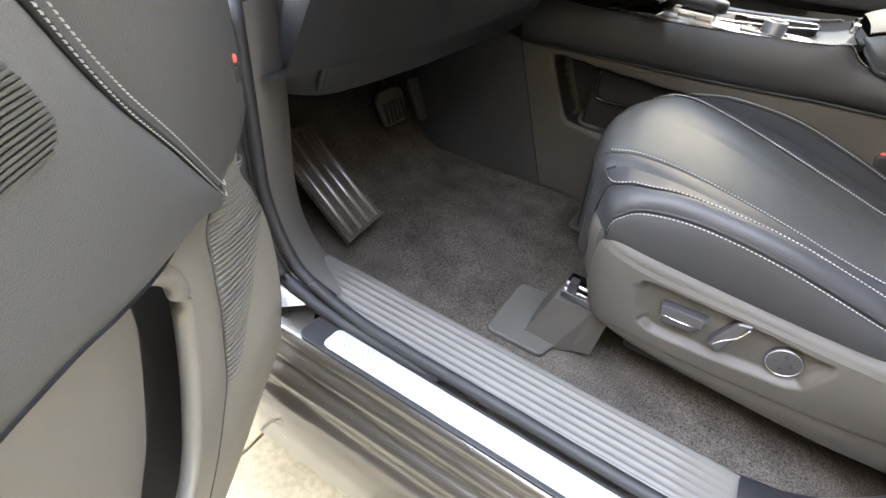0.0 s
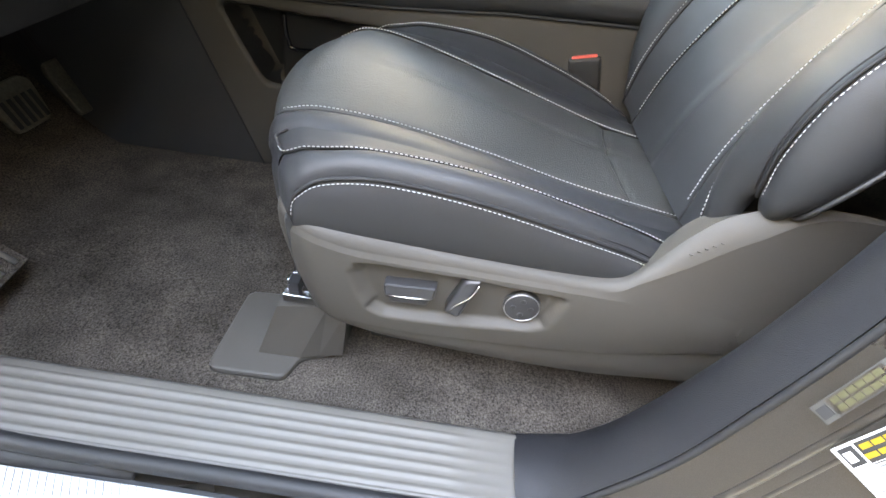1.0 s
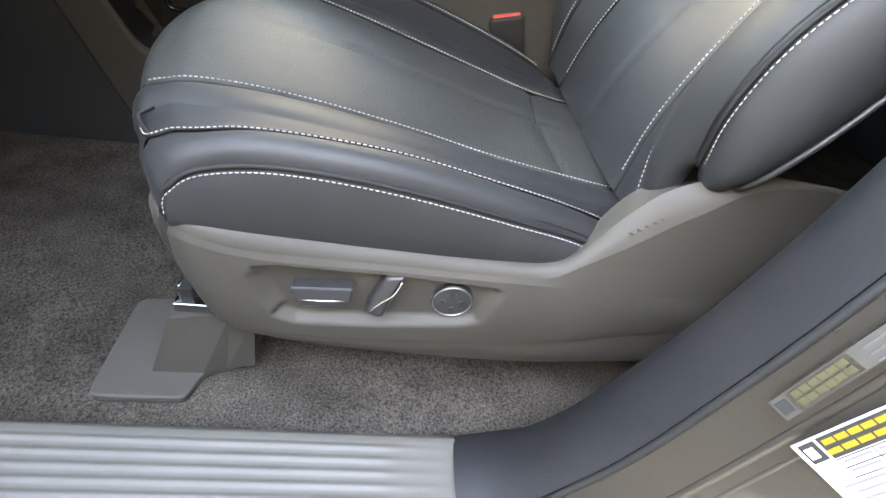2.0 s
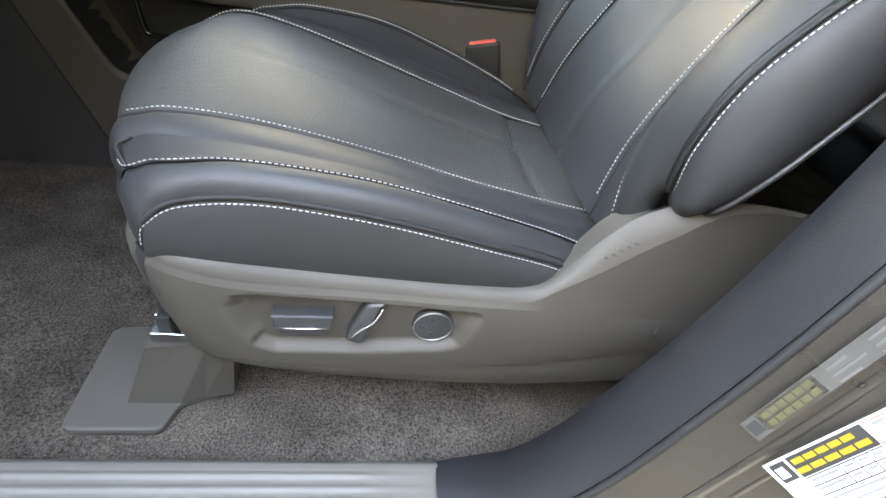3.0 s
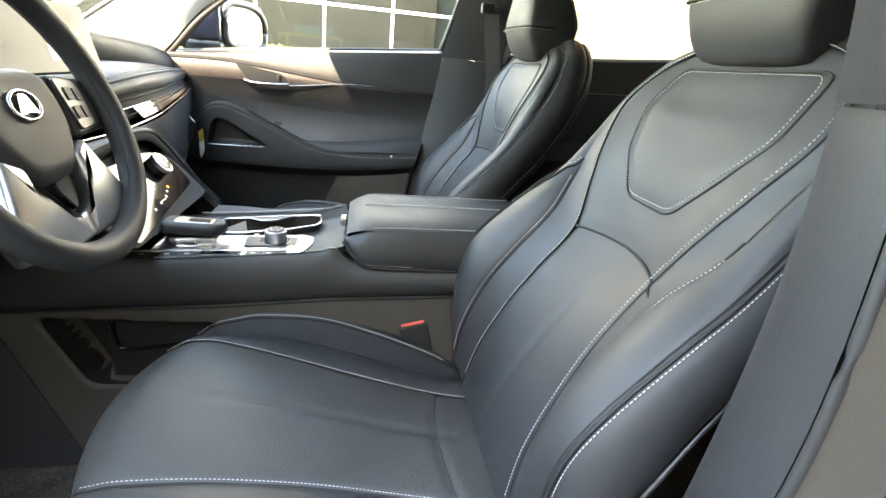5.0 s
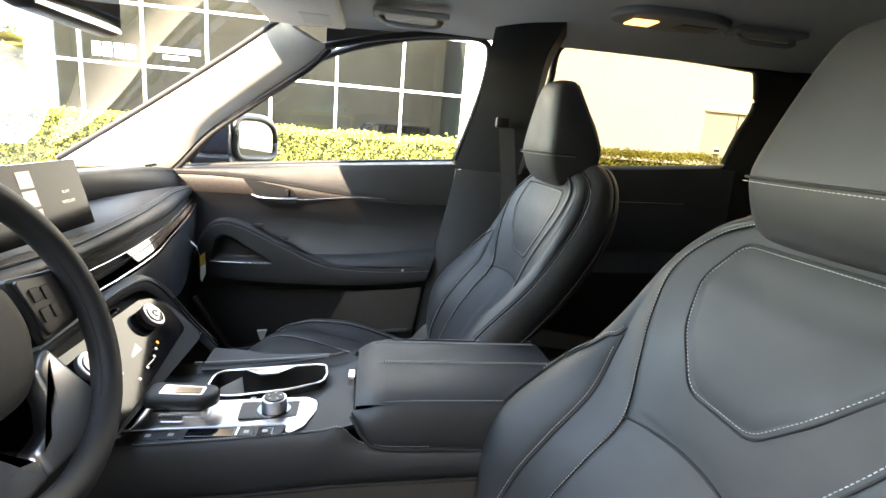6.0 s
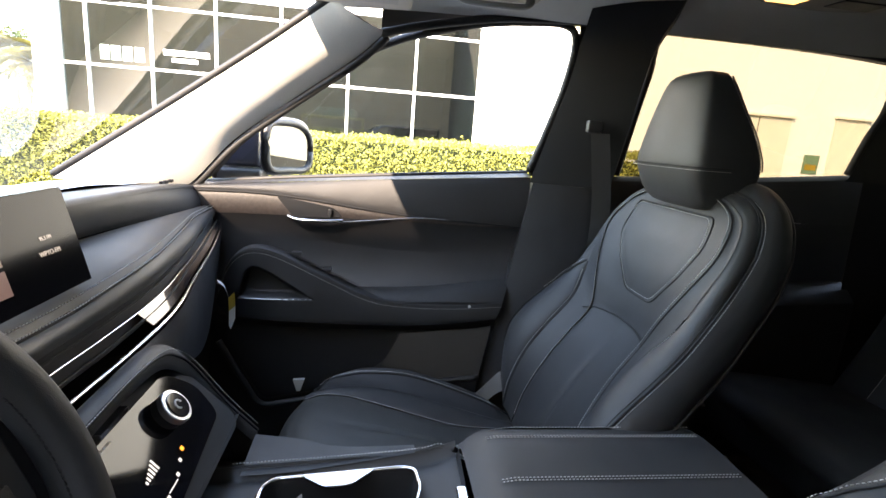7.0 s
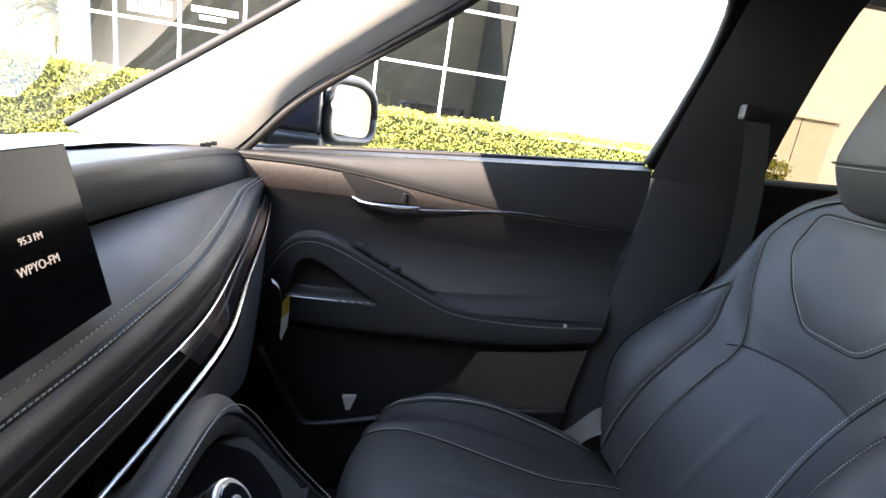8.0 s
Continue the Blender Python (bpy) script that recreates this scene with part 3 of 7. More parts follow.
    upper = prism(rounded([(.279, .729), (.222, .732), (.224, .716), (.277, .713)], 0.003), (X(.256), 0, 0), (0, 1, 0), (0, 0, 1), 0.021 * sgn, 0.0025)
    lower = prism(rounded([(.277, .714), (.224, .717), (.231, .701), (.271, .699)], 0.004), (X(.256), 0, 0), (0, 1, 0), (0, 0, 1), 0.016 * sgn, 0.003)
    slide = part("seat_slide_switch", upper, SATIN, shell, "satin grey seat slide switch with a bright edge", smooth=False)
    part("switch_lower_face", lower, SATIN, slide)
    edge = [(X(.2755), .275, .7135), (X(.2768), .25, .7150), (X(.2755), .226, .7163)]
    cord("switch_bevel", edge, 0.0010, CHROME, slide)
    lv = prism(rounded([(.194, .749), (.176, .752), (.181, .735), (.194, .694), (.212, .700), (.207, .716)], 0.005), (X(.256), 0, 0), (0, 1, 0), (0, 0, 1), 0.020 * sgn, 0.004, 3)
    recl = part("recline_switch", lv, SATIN, shell, "satin grey backrest recline lever with a bright edge")
    cord("lever_bevel", curve([(X(.2762), .179, .746), (X(.2768), .186, .729), (X(.2765), .199, .715), (X(.275), .206, .703)], 12), 0.0010, CHROME, recl)
    part("knob_gap", disc(0.0225, 0.003, (X(.2575), .128, .7165), (1, 0, 0), 0.0005), BLACK, shell)
    part("lumbar_knob", disc(0.0205, 0.012, (X(.262), .128, .7165), (1, 0, 0), 0.003), SATIN, shell, "round four-way lumbar knob")
    a = [Vector((X(.2675), .128 + .0190 * math.cos(t * math.pi / 20), .7165 + .0190 * math.sin(t * math.pi / 20))) for t in range(40)]
    cord("knob_ring", a, 0.0007, STEEL, shell, closed=True)
    for dy, dz in ((.0095, 0), (-.0095, 0), (0, .0095), (0, -.0095)):
        part("knob_dimple", disc(0.0032, 0.002, (X(.2680), .128 + dy, .7165 + dz), (1, 0, 0), 0.0006, segs=16), DARKPLASTIC, shell)
    for q in range(5):
        part("embossed_mark", box(X(.2625) - .003, X(.2625) + .003, -.018 - q * .0055, -.0145 - q * .0055, .8165 + q * .0046, .8172 + q * .0046), PLASTIC, shell)
    return shell


seat = front_seat("driver_seat", -0.388, -1, "black leather driver seat with grey contrast stitching", -0.048, -1)
seat_shell(seat, -0.388, -1)
passenger = front_seat("passenger_seat", 0.392, 1, "black leather front passenger seat with grey stitching", 0.0, 1)
seat_shell(passenger, 0.392, 1)

# track covers under the driver seat
def track_cover(x, y, s=1):
    t = thing("seat_track_cover", "grey plastic seat rail cover standing on carpet", "cover", (x, y, 0.54))
    foot = rounded([(-.080, .105), (.065, .105), (.075, -.05), (-.02, -.055), (-.044, -.006), (-.057, -.002), (-.078, .004)], 0.016, 4)
    part("foot_plate", prism(foot, (x, y, 0.538), (1, 0, 0), (0, 1, 0), 0.009, 0.004), PLASTIC, t)
    # ramp-shaped hump over the end of the seat rail
    ridge = [(x - .031, y + .022, .626), (x - .027, y - .016, .629), (x - .027, y - .04, .63), (x - .027, y - .066, .63)]
    outer = [(x - .045, y + .049, .5475), (x - .044, y - .006, .5475), (x - .036, y - .03, .5475), (x - .030, y - .060, .5475)]
    inner = [(x + .05, y + .052, .5475), (x + .052, y - .006, .5475), (x + .05, y - .03, .5475), (x + .05, y - .060, .5475)]
    top = [(a + .066, b, c) for a, b, c in ridge]
    v = [Vector(p) for p in outer + ridge + top + inner]
    f = [(r * 4 + i, r * 4 + i + 1, r * 4 + 5 + i, r * 4 + 4 + i) for r in range(3) for i in range(3)] + [(0, 4, 8, 12), (3, 7, 11, 15)]
    mesh("hump", v, f, PLASTIC, t, smooth=False)
    for dx, z in ((-.026, .631), (-.008, .640), (.012, .634)):
        part("rail", box(x + dx, x + dx + .012, y - .30, y + .016, z, z + .012, 0.001), CHROME, t)
    part("rail_clip", box(x - .02, x - .004, y - .004, y + .010, .640, .660, 0.002), BLACK, t)
    return t


track_cover(-0.592, 0.395)
track_cover(-0.20, 0.395)

# ---- cabin shell ----
def sheet(f, nu, nv):
    vs = [Vector(f(i / nu, j / nv)) for j in range(nv + 1) for i in range(nu + 1)]
    w = nu + 1
    return vs, [(j * w + i, j * w + i + 1, (j + 1) * w + i + 1, (j + 1) * w + i) for j in range(nv) for i in range(nu)]


def floor_z(x, y):
    z = 0.537 + 0.006 * noise.noise(Vector((x * 3, y * 3, 0)))
    if y > 0.92:
        z += 1.15 * (y - 0.92) ** 1.15
    return z


v, f = sheet(lambda a, b: (-.74 + 1.48 * a, -2.3 + 3.6 * b, floor_z(-.74 + 1.48 * a, -2.3 + 3.6 * b)), 60, 120)
tagged(mesh("floor", v, f, CARPET), "brown-black carpet on the car floor", "floor", kind="structure")

sill = thing("door_sill", "grey ribbed plastic scuff plate over a metallic grey rocker", "door sill", (-0.78, 0.4, 0.5), kind="structure")
rows = []
prof = [(-.712, .552), (-.716, .572), (-.722, .5765)]
flat = list(prof)
for i in range(6):
    x = -.7275 - i * .0130
    for k in range(9):
        prof.append((x - .0013 * k, .5752 + .0022 * math.sin(math.pi * k / 8) ** 2))
        flat.append((x - .0013 * k, .5762))
for k in (prof, flat):
    k += [(-.803, .5765), (-.806, .572), (-.808, .54)]
for y, k in ((.792, flat), (.742, flat), (.722, prof), (.185, prof), (.160, flat), (.106, flat)):
    rows += [Vector((x, y, z)) for x, z in k]
n = len(prof)
mesh("scuff_plate", rows, [(j * n + i, j * n + i + 1, (j + 1) * n + i + 1, (j + 1) * n + i) for j in range(5) for i in range(n - 1)], DOORPLASTIC, sill)
cord("door_seal", curve([(-.812, .745, .600), (-.813, .70, .585), (-.815, .6, .575), (-.815, .4, .573), (-.815, .15, .573), (-.812, 0.07, .60)], 40), 0.0095, RUBBER, sill, "black rubber door seal")
prof = [(-.80, .54), (-.822, .556), (-.83, .560), (-.875, .556), (-.883, .552), (-.887, .541), (-.885, .536), (-.893, .532), (-.899, .525), (-.901, .514), (-.898, .509), (-.908, .505), (-.917, .496), (-.920, .484), (-.916, .479), (-.926, .472), (-.934, .455), (-.936, .43), (-.935, .40), (-.93, .32), (-.90, .27), (-.80, .26)]
a = [Vector((x, 1.25, z)) for x, z in prof]
b = [Vector((x, -.45, z)) for x, z in prof]
n = len(prof)
mesh("rocker_panel", a + b, [(i, i + 1, n + i + 1, n + i) for i in range(n - 1)], PAINT, sill, "metallic bronze-grey painted rocker")
plate = part("step_plate", prism(rounded([(-.871, -.02), (-.832, -.02), (-.832, .672), (-.871, .672)], .012, 5), (0, 0, .5585), (1, 0, 0), (0, 1, 0), .004, .0012), STEP, sill, "bright brushed metal step plate")
ridge = None
for k in range(46):
    y = .664 - k * .0082
    if ridge is None:
        ridge = part("hatch_ridge", box(-.0205, .0205, -.0018, .0018, 0, .0011, .0005, 1, m=Euler((0, 0, radians(28))).to_matrix().to_4x4()), STEP, plate)
        ridge.location = (-.8515, y - .010, .5622)
    else:
        o = new("hatch_ridge", ridge.data)
        o.parent = plate
        o.location = (-.8515, y - .010, .5622)
part("plate_surround", prism(rounded([(-.878, -.03), (-.826, -.03), (-.826, .715), (-.878, .715)], .016, 5), (0, 0, .5552), (1, 0, 0), (0, 1, 0), .005, .0012), DARKPLASTIC, sill)

# kick panel and front pillar, driver side
kick = thing("kick_panel", "grey plastic kick panel ahead of the driver sill", "trim panel", (-0.72, 0.88, 0.6), kind="structure")
a = curve([(-.712, .76, .552), (-.712, .795, .560), (-.712, .836, .59), (-.712, .865, .645), (-.712, .875, .708), (-.712, .878, .816), (-.712, .885, .98)], 30)
b = curve([(-.800, .70, .582), (-.800, .759, .598), (-.800, .788, .626), (-.800, .814, .669), (-.800, .832, .722), (-.800, .838, .777), (-.800, .842, .852), (-.800, .85, .98)], 30)
panel("kick_cover", a, b, 8, DOORPLASTIC, kick, 0.003, hint=(-.4, -.6, .3), edge=0.0)
c = [p + Vector((0.01, 0.35, 0)) for p in a]
panel("kick_side", a, c, 4, PLASTIC, kick, 0.0, hint=(1, 0, 0), edge=0.0)
cord("door_seal", [p + Vector((-.010, .004, .004)) for p in b], 0.010, RUBBER, kick, "black rubber door seal")
cord("door_seal", curve([(-.818, .50, .556), (-.820, .62, .560), (-.824, .70, .568)] + [p + Vector((-.030, .018, -.004)) for p in b[5:]], 50), 0.011, RUBBER, kick, "black rubber door seal")
d = [p + Vector((-.09, .10, -.02)) for p in b]
panel("jamb", [p + Vector((-.016, .012, -.004)) for p in b], d, 4, PAINT, kick, 0.004, hint=(-.5, -.8, 0), edge=0.0, label="metallic bronze-grey painted door jamb")

# driver B pillar
pil = thing("pillar_driver", "black grained plastic B-pillar trim beside painted door jamb", "pillar trim", (-0.76, -0.1, 0.6), kind="structure")
inner = [(-.715, .106, .572), (-.718, .055, .588), (-.72, .012, .63), (-.72, -.028, .70), (-.72, -.070, .80), (-.72, -.106, .93), (-.72, -.128, 1.06), (-.72, -.140, 1.19), (-.716, -.143, 1.305)]
outer = [(-.808, .106, .572), (-.804, .075, .59), (-.80, .042, .625), (-.80, -.004, .70), (-.80, -.036, .79), (-.80, -.064, .89), (-.80, -.098, 1.06), (-.80, -.108, 1.165), (-.798, -.104, 1.305)]
a, b = curve(inner, 50), curve(outer, 50)
panel("pillar_cover", a, b, 14, PILLAR_GRAIN, pil, 0.012, hint=(-.4, .8, .3), edge=0.0, label="black grained lower pillar cover")
panel("pillar_inner", a, [p + Vector((.02, -.12, 0)) for p in a], 4, PILLAR_GRAIN, pil, 0.0, hint=(1, 0, 0), edge=0.0)
cord("pillar_gap", [p + Vector((-.003, -.003, 0)) for p in b], 0.0035, RUBBER, pil, "black rubber door seal")
jam = [p + Vector((-.005, -.004, -.001)) for p in b]
jo = [p + Vector((-.125, -.13, -.03)) for p in b]
panel("jamb", jam, jo, 12, PAINT, pil, 0.01, hint=(-.6, .7, .2), edge=0.0, label="metallic bronze-grey painted door jamb")
for k, r in ((.20, .0035), (.27, .002), (.62, .004)):
    line = [p.lerp(q, k) + Vector((-.6, .7, .2)) * (.01 * 4 * k * (1 - k)) for p, q in zip(jam, jo)]
    cord("jamb_ridge", line, r, PAINT, pil, flat=0.5, up=(-.6, .7, .2))
up_a = curve([(-.716, -.143, 1.308), (-.705, -.14, 1.40), (-.685, -.135, 1.52), (-.65, -.13, 1.64), (-.61, -.13, 1.73)], 24)
up_b = curve([(-.798, -.095, 1.308), (-.785, -.085, 1.40), (-.76, -.08, 1.52), (-.72, -.08, 1.64), (-.68, -.08, 1.73)], 24)
panel("upper_cover", up_a, up_b, 10, PILLAR_CLOTH, pil, 0.012, hint=(-.4, .8, .3), edge=0.0)
panel("upper_inner", up_a, [p + Vector((.03, -.14, 0)) for p in up_a], 4, PILLAR_CLOTH, pil, 0.0, hint=(1, 0, 0), edge=0.0)
up_c = [p + Vector((-.08, -.12, -.0)) for p in up_b]
panel("upper_jamb", up_b, up_c, 4, PAINT, pil, 0.0, hint=(-.6, .7, .2), edge=0.0)

# passenger B pillar
pp = thing("pillar_passenger", "black B-pillar trim on the passenger side", "pillar trim", (0.76, -0.15, 0.6), kind="structure")
fa = curve([(.70, .02, .60), (.725, -.0, .75), (.735, -.035, .92), (.745, -.06, 1.06), (.765, -.095, 1.22), (.785, -.118, 1.335)], 24)
fb = curve([(.66, -.12, .60), (.67, -.14, .75), (.68, -.17, .92), (.69, -.20, 1.06), (.715, -.27, 1.22), (.73, -.308, 1.332)], 24)
panel("pillar_cover", fa, fb, 10, PILLAR_GRAIN, pp, 0.006, hint=(-.8, .4, 0), edge=0.0, label="grey-black lower pillar cover")
panel("pillar_edge", [p + Vector((.05, -.006, 0)) for p in fa], fa, 4, PILLAR_GRAIN, pp, 0.0, hint=(-.5, .8, 0), edge=0.0)
ga = curve([(.80, -.113, 1.335), (.795, -.158, 1.50), (.775, -.180, 1.60), (.725, -.178, 1.68), (.69, -.180, 1.745), (.683, -.182, 1.762)], 24)
gb = curve([(.730, -.308, 1.335), (.716, -.320, 1.44), (.697, -.325, 1.52), (.666, -.324, 1.60), (.631, -.327, 1.68), (.605, -.348, 1.74), (.598, -.36, 1.770)], 24)
panel("upper_cover", ga, gb, 10, PILLAR_CLOTH, pp, 0.008, hint=(-.8, .4, 0), edge=0.0)
panel("upper_rear", gb, [p + Vector((.09, -.045, 0)) for p in gb], 4, PILLAR_CLOTH, pp, 0.0, hint=(-.5, -.8, 0), edge=0.0)
belt = thing("seat_belt", "black woven seat belt hanging from the pillar", "seat belt", (0.70, -0.2, 1.4))
part("belt_guide", box(.698, .72, -.255, -.215, 1.475, 1.505, 0.006), DARKPLASTIC, belt)
a = curve([(.705, -.225, 1.475), (.69, -.235, 1.38), (.69, -.25, 1.25), (.685, -.24, 1.0), (.68, -.22, .75)], 20)
panel("strap", a, [p + Vector((-.012, -.045, 0)) for p in a], 3, STRAP, belt, 0.0, hint=(-1, 0, 0), edge=0.0)

# ---- headliner, roof, A pillars ----
def roof_z(x, y):
    edge = max(0.0, (abs(x) - 0.45) / 0.32)
    z = 1.79 - 0.055 * edge ** 1.5 - 0.05 * max(0, (y + 0.2) / 0.7) ** 2
    return z


def header(x, b, back, front):
    """How far forward the roof reaches: its front edge bows ahead in the middle."""
    return back + (front + 0.13 * (1 - min(1, abs(x) / 0.66) ** 2) - back) * b


def roof_half(y):
    return 0.765 if y < 0.1 else 0.765 - 0.09 * ((y - 0.1) / 0.4)


def roof_point(a, b, front, lift, more):
    u = 2 * a - 1
    y = header(u * 0.7, b, -2.36, front)
    w = roof_half(min(y, front)) + more
    return (w * u, y, roof_z(u * 0.77, y) + lift)


v, f = sheet(lambda a, b: roof_point(a, b, 0.445, 0.0, 0.0), 40, 60)
tagged(mesh("ceiling", v, f, HEADLINER), "light grey cloth headliner", "ceiling", kind="structure")
v, f = sheet(lambda a, b: roof_point(a, b, 0.49, 0.045, 0.02), 40, 60)
tagged(mesh("roof", v, f, PAINT), "metallic bronze-grey painted car roof", "roof", kind="structure")

# plain rear and left walls of the cabin
lw = thing("wall_rear_cabin", "black trim closing the rear of the cabin", "wall", (0, -2.36, 1.0), kind="structure")
part("tailgate_trim", box(-.80, .80, -2.42, -2.36, .45, 1.80), PILLAR_CLOTH, lw)
part("left_lower_trim", box(-.84, -.80, -2.36, -.21, .45, 1.36), PILLAR_CLOTH, lw)
part("left_pillar", box(-.82, -.78, -1.45, -1.12, 1.36, 1.76), PILLAR_CLOTH, lw)
part("left_rear_trim", box(-.82, -.78, -2.36, -1.9, 1.36, 1.76), PILLAR_CLOTH, lw)
for y0, y1 in ((-1.12, -.24), (-1.9, -1.45)):
    part("left_privacy_glass", box(-.815, -.81, y0, y1, 1.36, 1.76), TINTED, lw)
part("right_sill", box(.74, .84, -2.36, 1.2, .35, .60), DARKPLASTIC, lw)


def a_pillar(s, name):
    t = thing(name, "light grey cloth A-pillar trim beside the windscreen", "pillar trim", (s * 0.75, 0.6, 1.4), kind="structure")
    rear = curve([(s * .70, .29, 1.66), (s * .735, .36, 1.60), (s * .76, .50, 1.50), (s * .78, .64, 1.395), (s * .795, .735, 1.295), (s * .80, .77, 1.265)], 30)
    front = curve([(s * .635, .40, 1.70), (s * .66, .43, 1.685), (s * .69, .565, 1.592), (s * .725, .775, 1.452), (s * .745, .98, 1.315), (s * .75, 1.04, 1.275)], 30)
    panel("trim_cover", rear, front, 14, HEADLINER, t, 0.016, hint=(-s, -.3, -.1), edge=0.0)
    cord("glass_edge", [p + Vector((s * .012, .006, .008)) for p in front], 0.009, RUBBER, t)
    cord("door_seal", [p + Vector((s * .012, -.004, -.010)) for p in rear], 0.009, RUBBER, t, "black door opening seal")
    out_a = [p + Vector((s * .045, 0, -.005)) for p in rear]
    panel("outer_skin", out_a, [p + Vector((s * .05, .02, .01)) for p in front], 6, PAINT, t, 0.01, hint=(s, 0, .3), edge=0.0)
    return t


a_pillar(1, "a_pillar_passenger")
a_pillar(-1, "a_pillar_driver")
for s, nm in ((1, "roof_rail_passenger"), (-1, "roof_rail_driver")):
    t = thing(nm, "black seal along the top of the door opening", "door seal", (s * 0.77, -0.3, 1.72), kind="structure")
    line = curve([(s * .70, .30, 1.655), (s * .745, .15, 1.70), (s * .768, -.05, 1.735), (s * .778, -.4, 1.748), (s * .775, -.9, 1.745), (s * .76, -1.3, 1.72)], 40)
    cord("seal", line, 0.010, RUBBER, t)
    skin = [p + Vector((s * .06, 0, -.0)) for p in line]
    panel("outer_rail", [p + Vector((s * .012, 0, .0)) for p in line], skin, 3, PAINT, t, 0.0, hint=(0, 0, -1), edge=0.0)
    panel("outer_skin", skin, [p + Vector((-s * .02, 0, .07)) for p in skin], 4, PAINT, t, 0.006, hint=(s, 0, .5), edge=0.0)
ws_l = curve([(-.66, .50, 1.735), (-.715, .68, 1.59), (-.745, .95, 1.36), (-.77, 1.25, 1.20)], 16)
ws_r = [Vector((-p.x, p.y, p.z)) for p in ws_l]
wsh = panel("windscreen", ws_l, ws_r, 16, WINDSHIELD, None, 0.05, hint=(0, 1, .5), edge=0.0)
tagged(wsh, "large clear laminated car windscreen", "windscreen", kind="structure")
wsh.visible_shadow = False

# plain body ahead of and under the cabin
fb = thing("wall_front_body", "metallic bronze-grey car body ahead of the windscreen", "car body", (0, 1.4, .3), kind="structure")
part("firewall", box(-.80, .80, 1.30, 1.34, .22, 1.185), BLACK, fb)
part("bonnet", box(-.86, .86, 1.345, 2.5, .45, 1.12, 0.06, 4), PAINT, fb)
part("underbody", box(-.80, .80, -2.4, 1.34, .24, .30), BLACK, fb)
for s in (-1, 1):
    x0, x1 = sorted((s * .82, s * .93))
    part("wing", box(x0, x1, 1.02 if s < 0 else .85, 2.5, .30, 1.13, 0.03, 3), PAINT, fb)
    x0, x1 = sorted((s * .735, s * .80))
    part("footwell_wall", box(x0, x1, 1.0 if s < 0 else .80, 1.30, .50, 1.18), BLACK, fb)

# ---- passenger door ----
door = thing("passenger_door", "closed front passenger door with black soft trim and dark wood spear", "car door", (0.78, 0.3, 0.6))
N = 50
def row(pts):
    return curve([(x, y, z) for x, y, z in pts], N)
L = {
    "belt": [(.83, .78, 1.275), (.826, .555, 1.297), (.832, .25, 1.325), (.838, -.115, 1.357)],
    "pad0": [(.80, .78, 1.272), (.80, .555, 1.292), (.803, .25, 1.319), (.806, -.117, 1.349)],
    "spear": [(.790, .765, 1.262), (.786, .548, 1.262), (.782, .22, 1.228), (.784, -.105, 1.213)],
    "spearlow": [(.784, .76, 1.208), (.780, .535, 1.212), (.777, .22, 1.212), (.784, -.103, 1.207)],
    "cove": [(.80, .75, 1.14), (.802, .53, 1.15), (.80, .22, 1.13), (.796, -.09, 1.14)],
    "armback": [(.79, .74, 1.02), (.785, .53, 1.03), (.765, .22, 1.038), (.765, -.075, 1.075)],
    "armtop": [(.735, .70, 1.010), (.707, .53, 1.010), (.709, .22, 1.014), (.715, -.05, 1.02)],
    "armlow": [(.74, .70, .96), (.706, .53, .955), (.704, .22, .952), (.71, -.035, .975)],
    "under": [(.76, .70, .93), (.742, .53, .925), (.742, .22, .925), (.742, -.03, .94)],
    "low": [(.742, .72, .60), (.742, .53, .60), (.742, .22, .60), (.742, .03, .60)],
}
R = {k: row(v) for k, v in L.items()}
h = (-1, 0, 0)
panel("window_ledge", R["belt"], R["pad0"], 4, SOFT, door, 0.0, hint=(0, 0, 1), edge=0.0)
panel("upper_pad", R["pad0"], R["spear"], 10, SOFT, door, 0.006, hint=h, edge=0.002, label="black soft upper door pad")
panel("wood_spear", R["spear"], R["spearlow"], 6, WOOD, door, 0.002, hint=h, edge=0.001, label="dark open-pore wood trim spear")
panel("middle_panel", R["spearlow"], R["cove"], 8, SOFT, door, -0.004, hint=h, edge=0.0)
panel("lower_cove", R["cove"], R["armback"], 8, SOFT, door, -0.008, hint=h, edge=0.0)
panel("armrest_top", R["armback"], R["armtop"], 8, LEATHER, door, 0.006, hint=(0, 0, 1), edge=0.0, label="padded black leather door armrest")
panel("armrest_under", R["armlow"], R["under"], 4, SOFT, door, 0.0, hint=(0, 0, -1), edge=0.0)
panel("lower_panel", R["under"], R["low"], 8, DARKPLASTIC, door, 0.0, hint=h, edge=0.0, label="black plastic lower door panel")
cord("spear_edge", [p + Vector((-.002, 0, 0)) for p in R["spear"]], 0.0022, SEAM, door)
chrome = [p + Vector((-.004, 0, .002)) for p in curve([(.778, .50, 1.200), (.776, .38, 1.202), (.775, .2, 1.222), (.777, .10, 1.222)], 30)]
cord("chrome_line", chrome, 0.004, CHROME, door, "thin satin chrome trim line", flat=0.6, taper=lambda t: 1 - 0.7 * t)
# door handle in its scoop, whose shade is a flat black sheet
scoop = rounded([(.545, 1.262), (.40, 1.238), (.375, 1.214), (.50, 1.208)], 0.012, 4)
part("handle_scoop_shade", prism(scoop, (.7765, 0, 0), (0, 1, 0), (0, 0, 1), 0.003), BLACK, door)
cord("inner_handle", curve([(.774, .515, 1.213), (.764, .49, 1.206), (.760, .44, 1.205), (.764, .39, 1.207), (.774, .378, 1.209)], 20), 0.006, CHROME, door, "satin chrome inner door handle", flat=0.8)
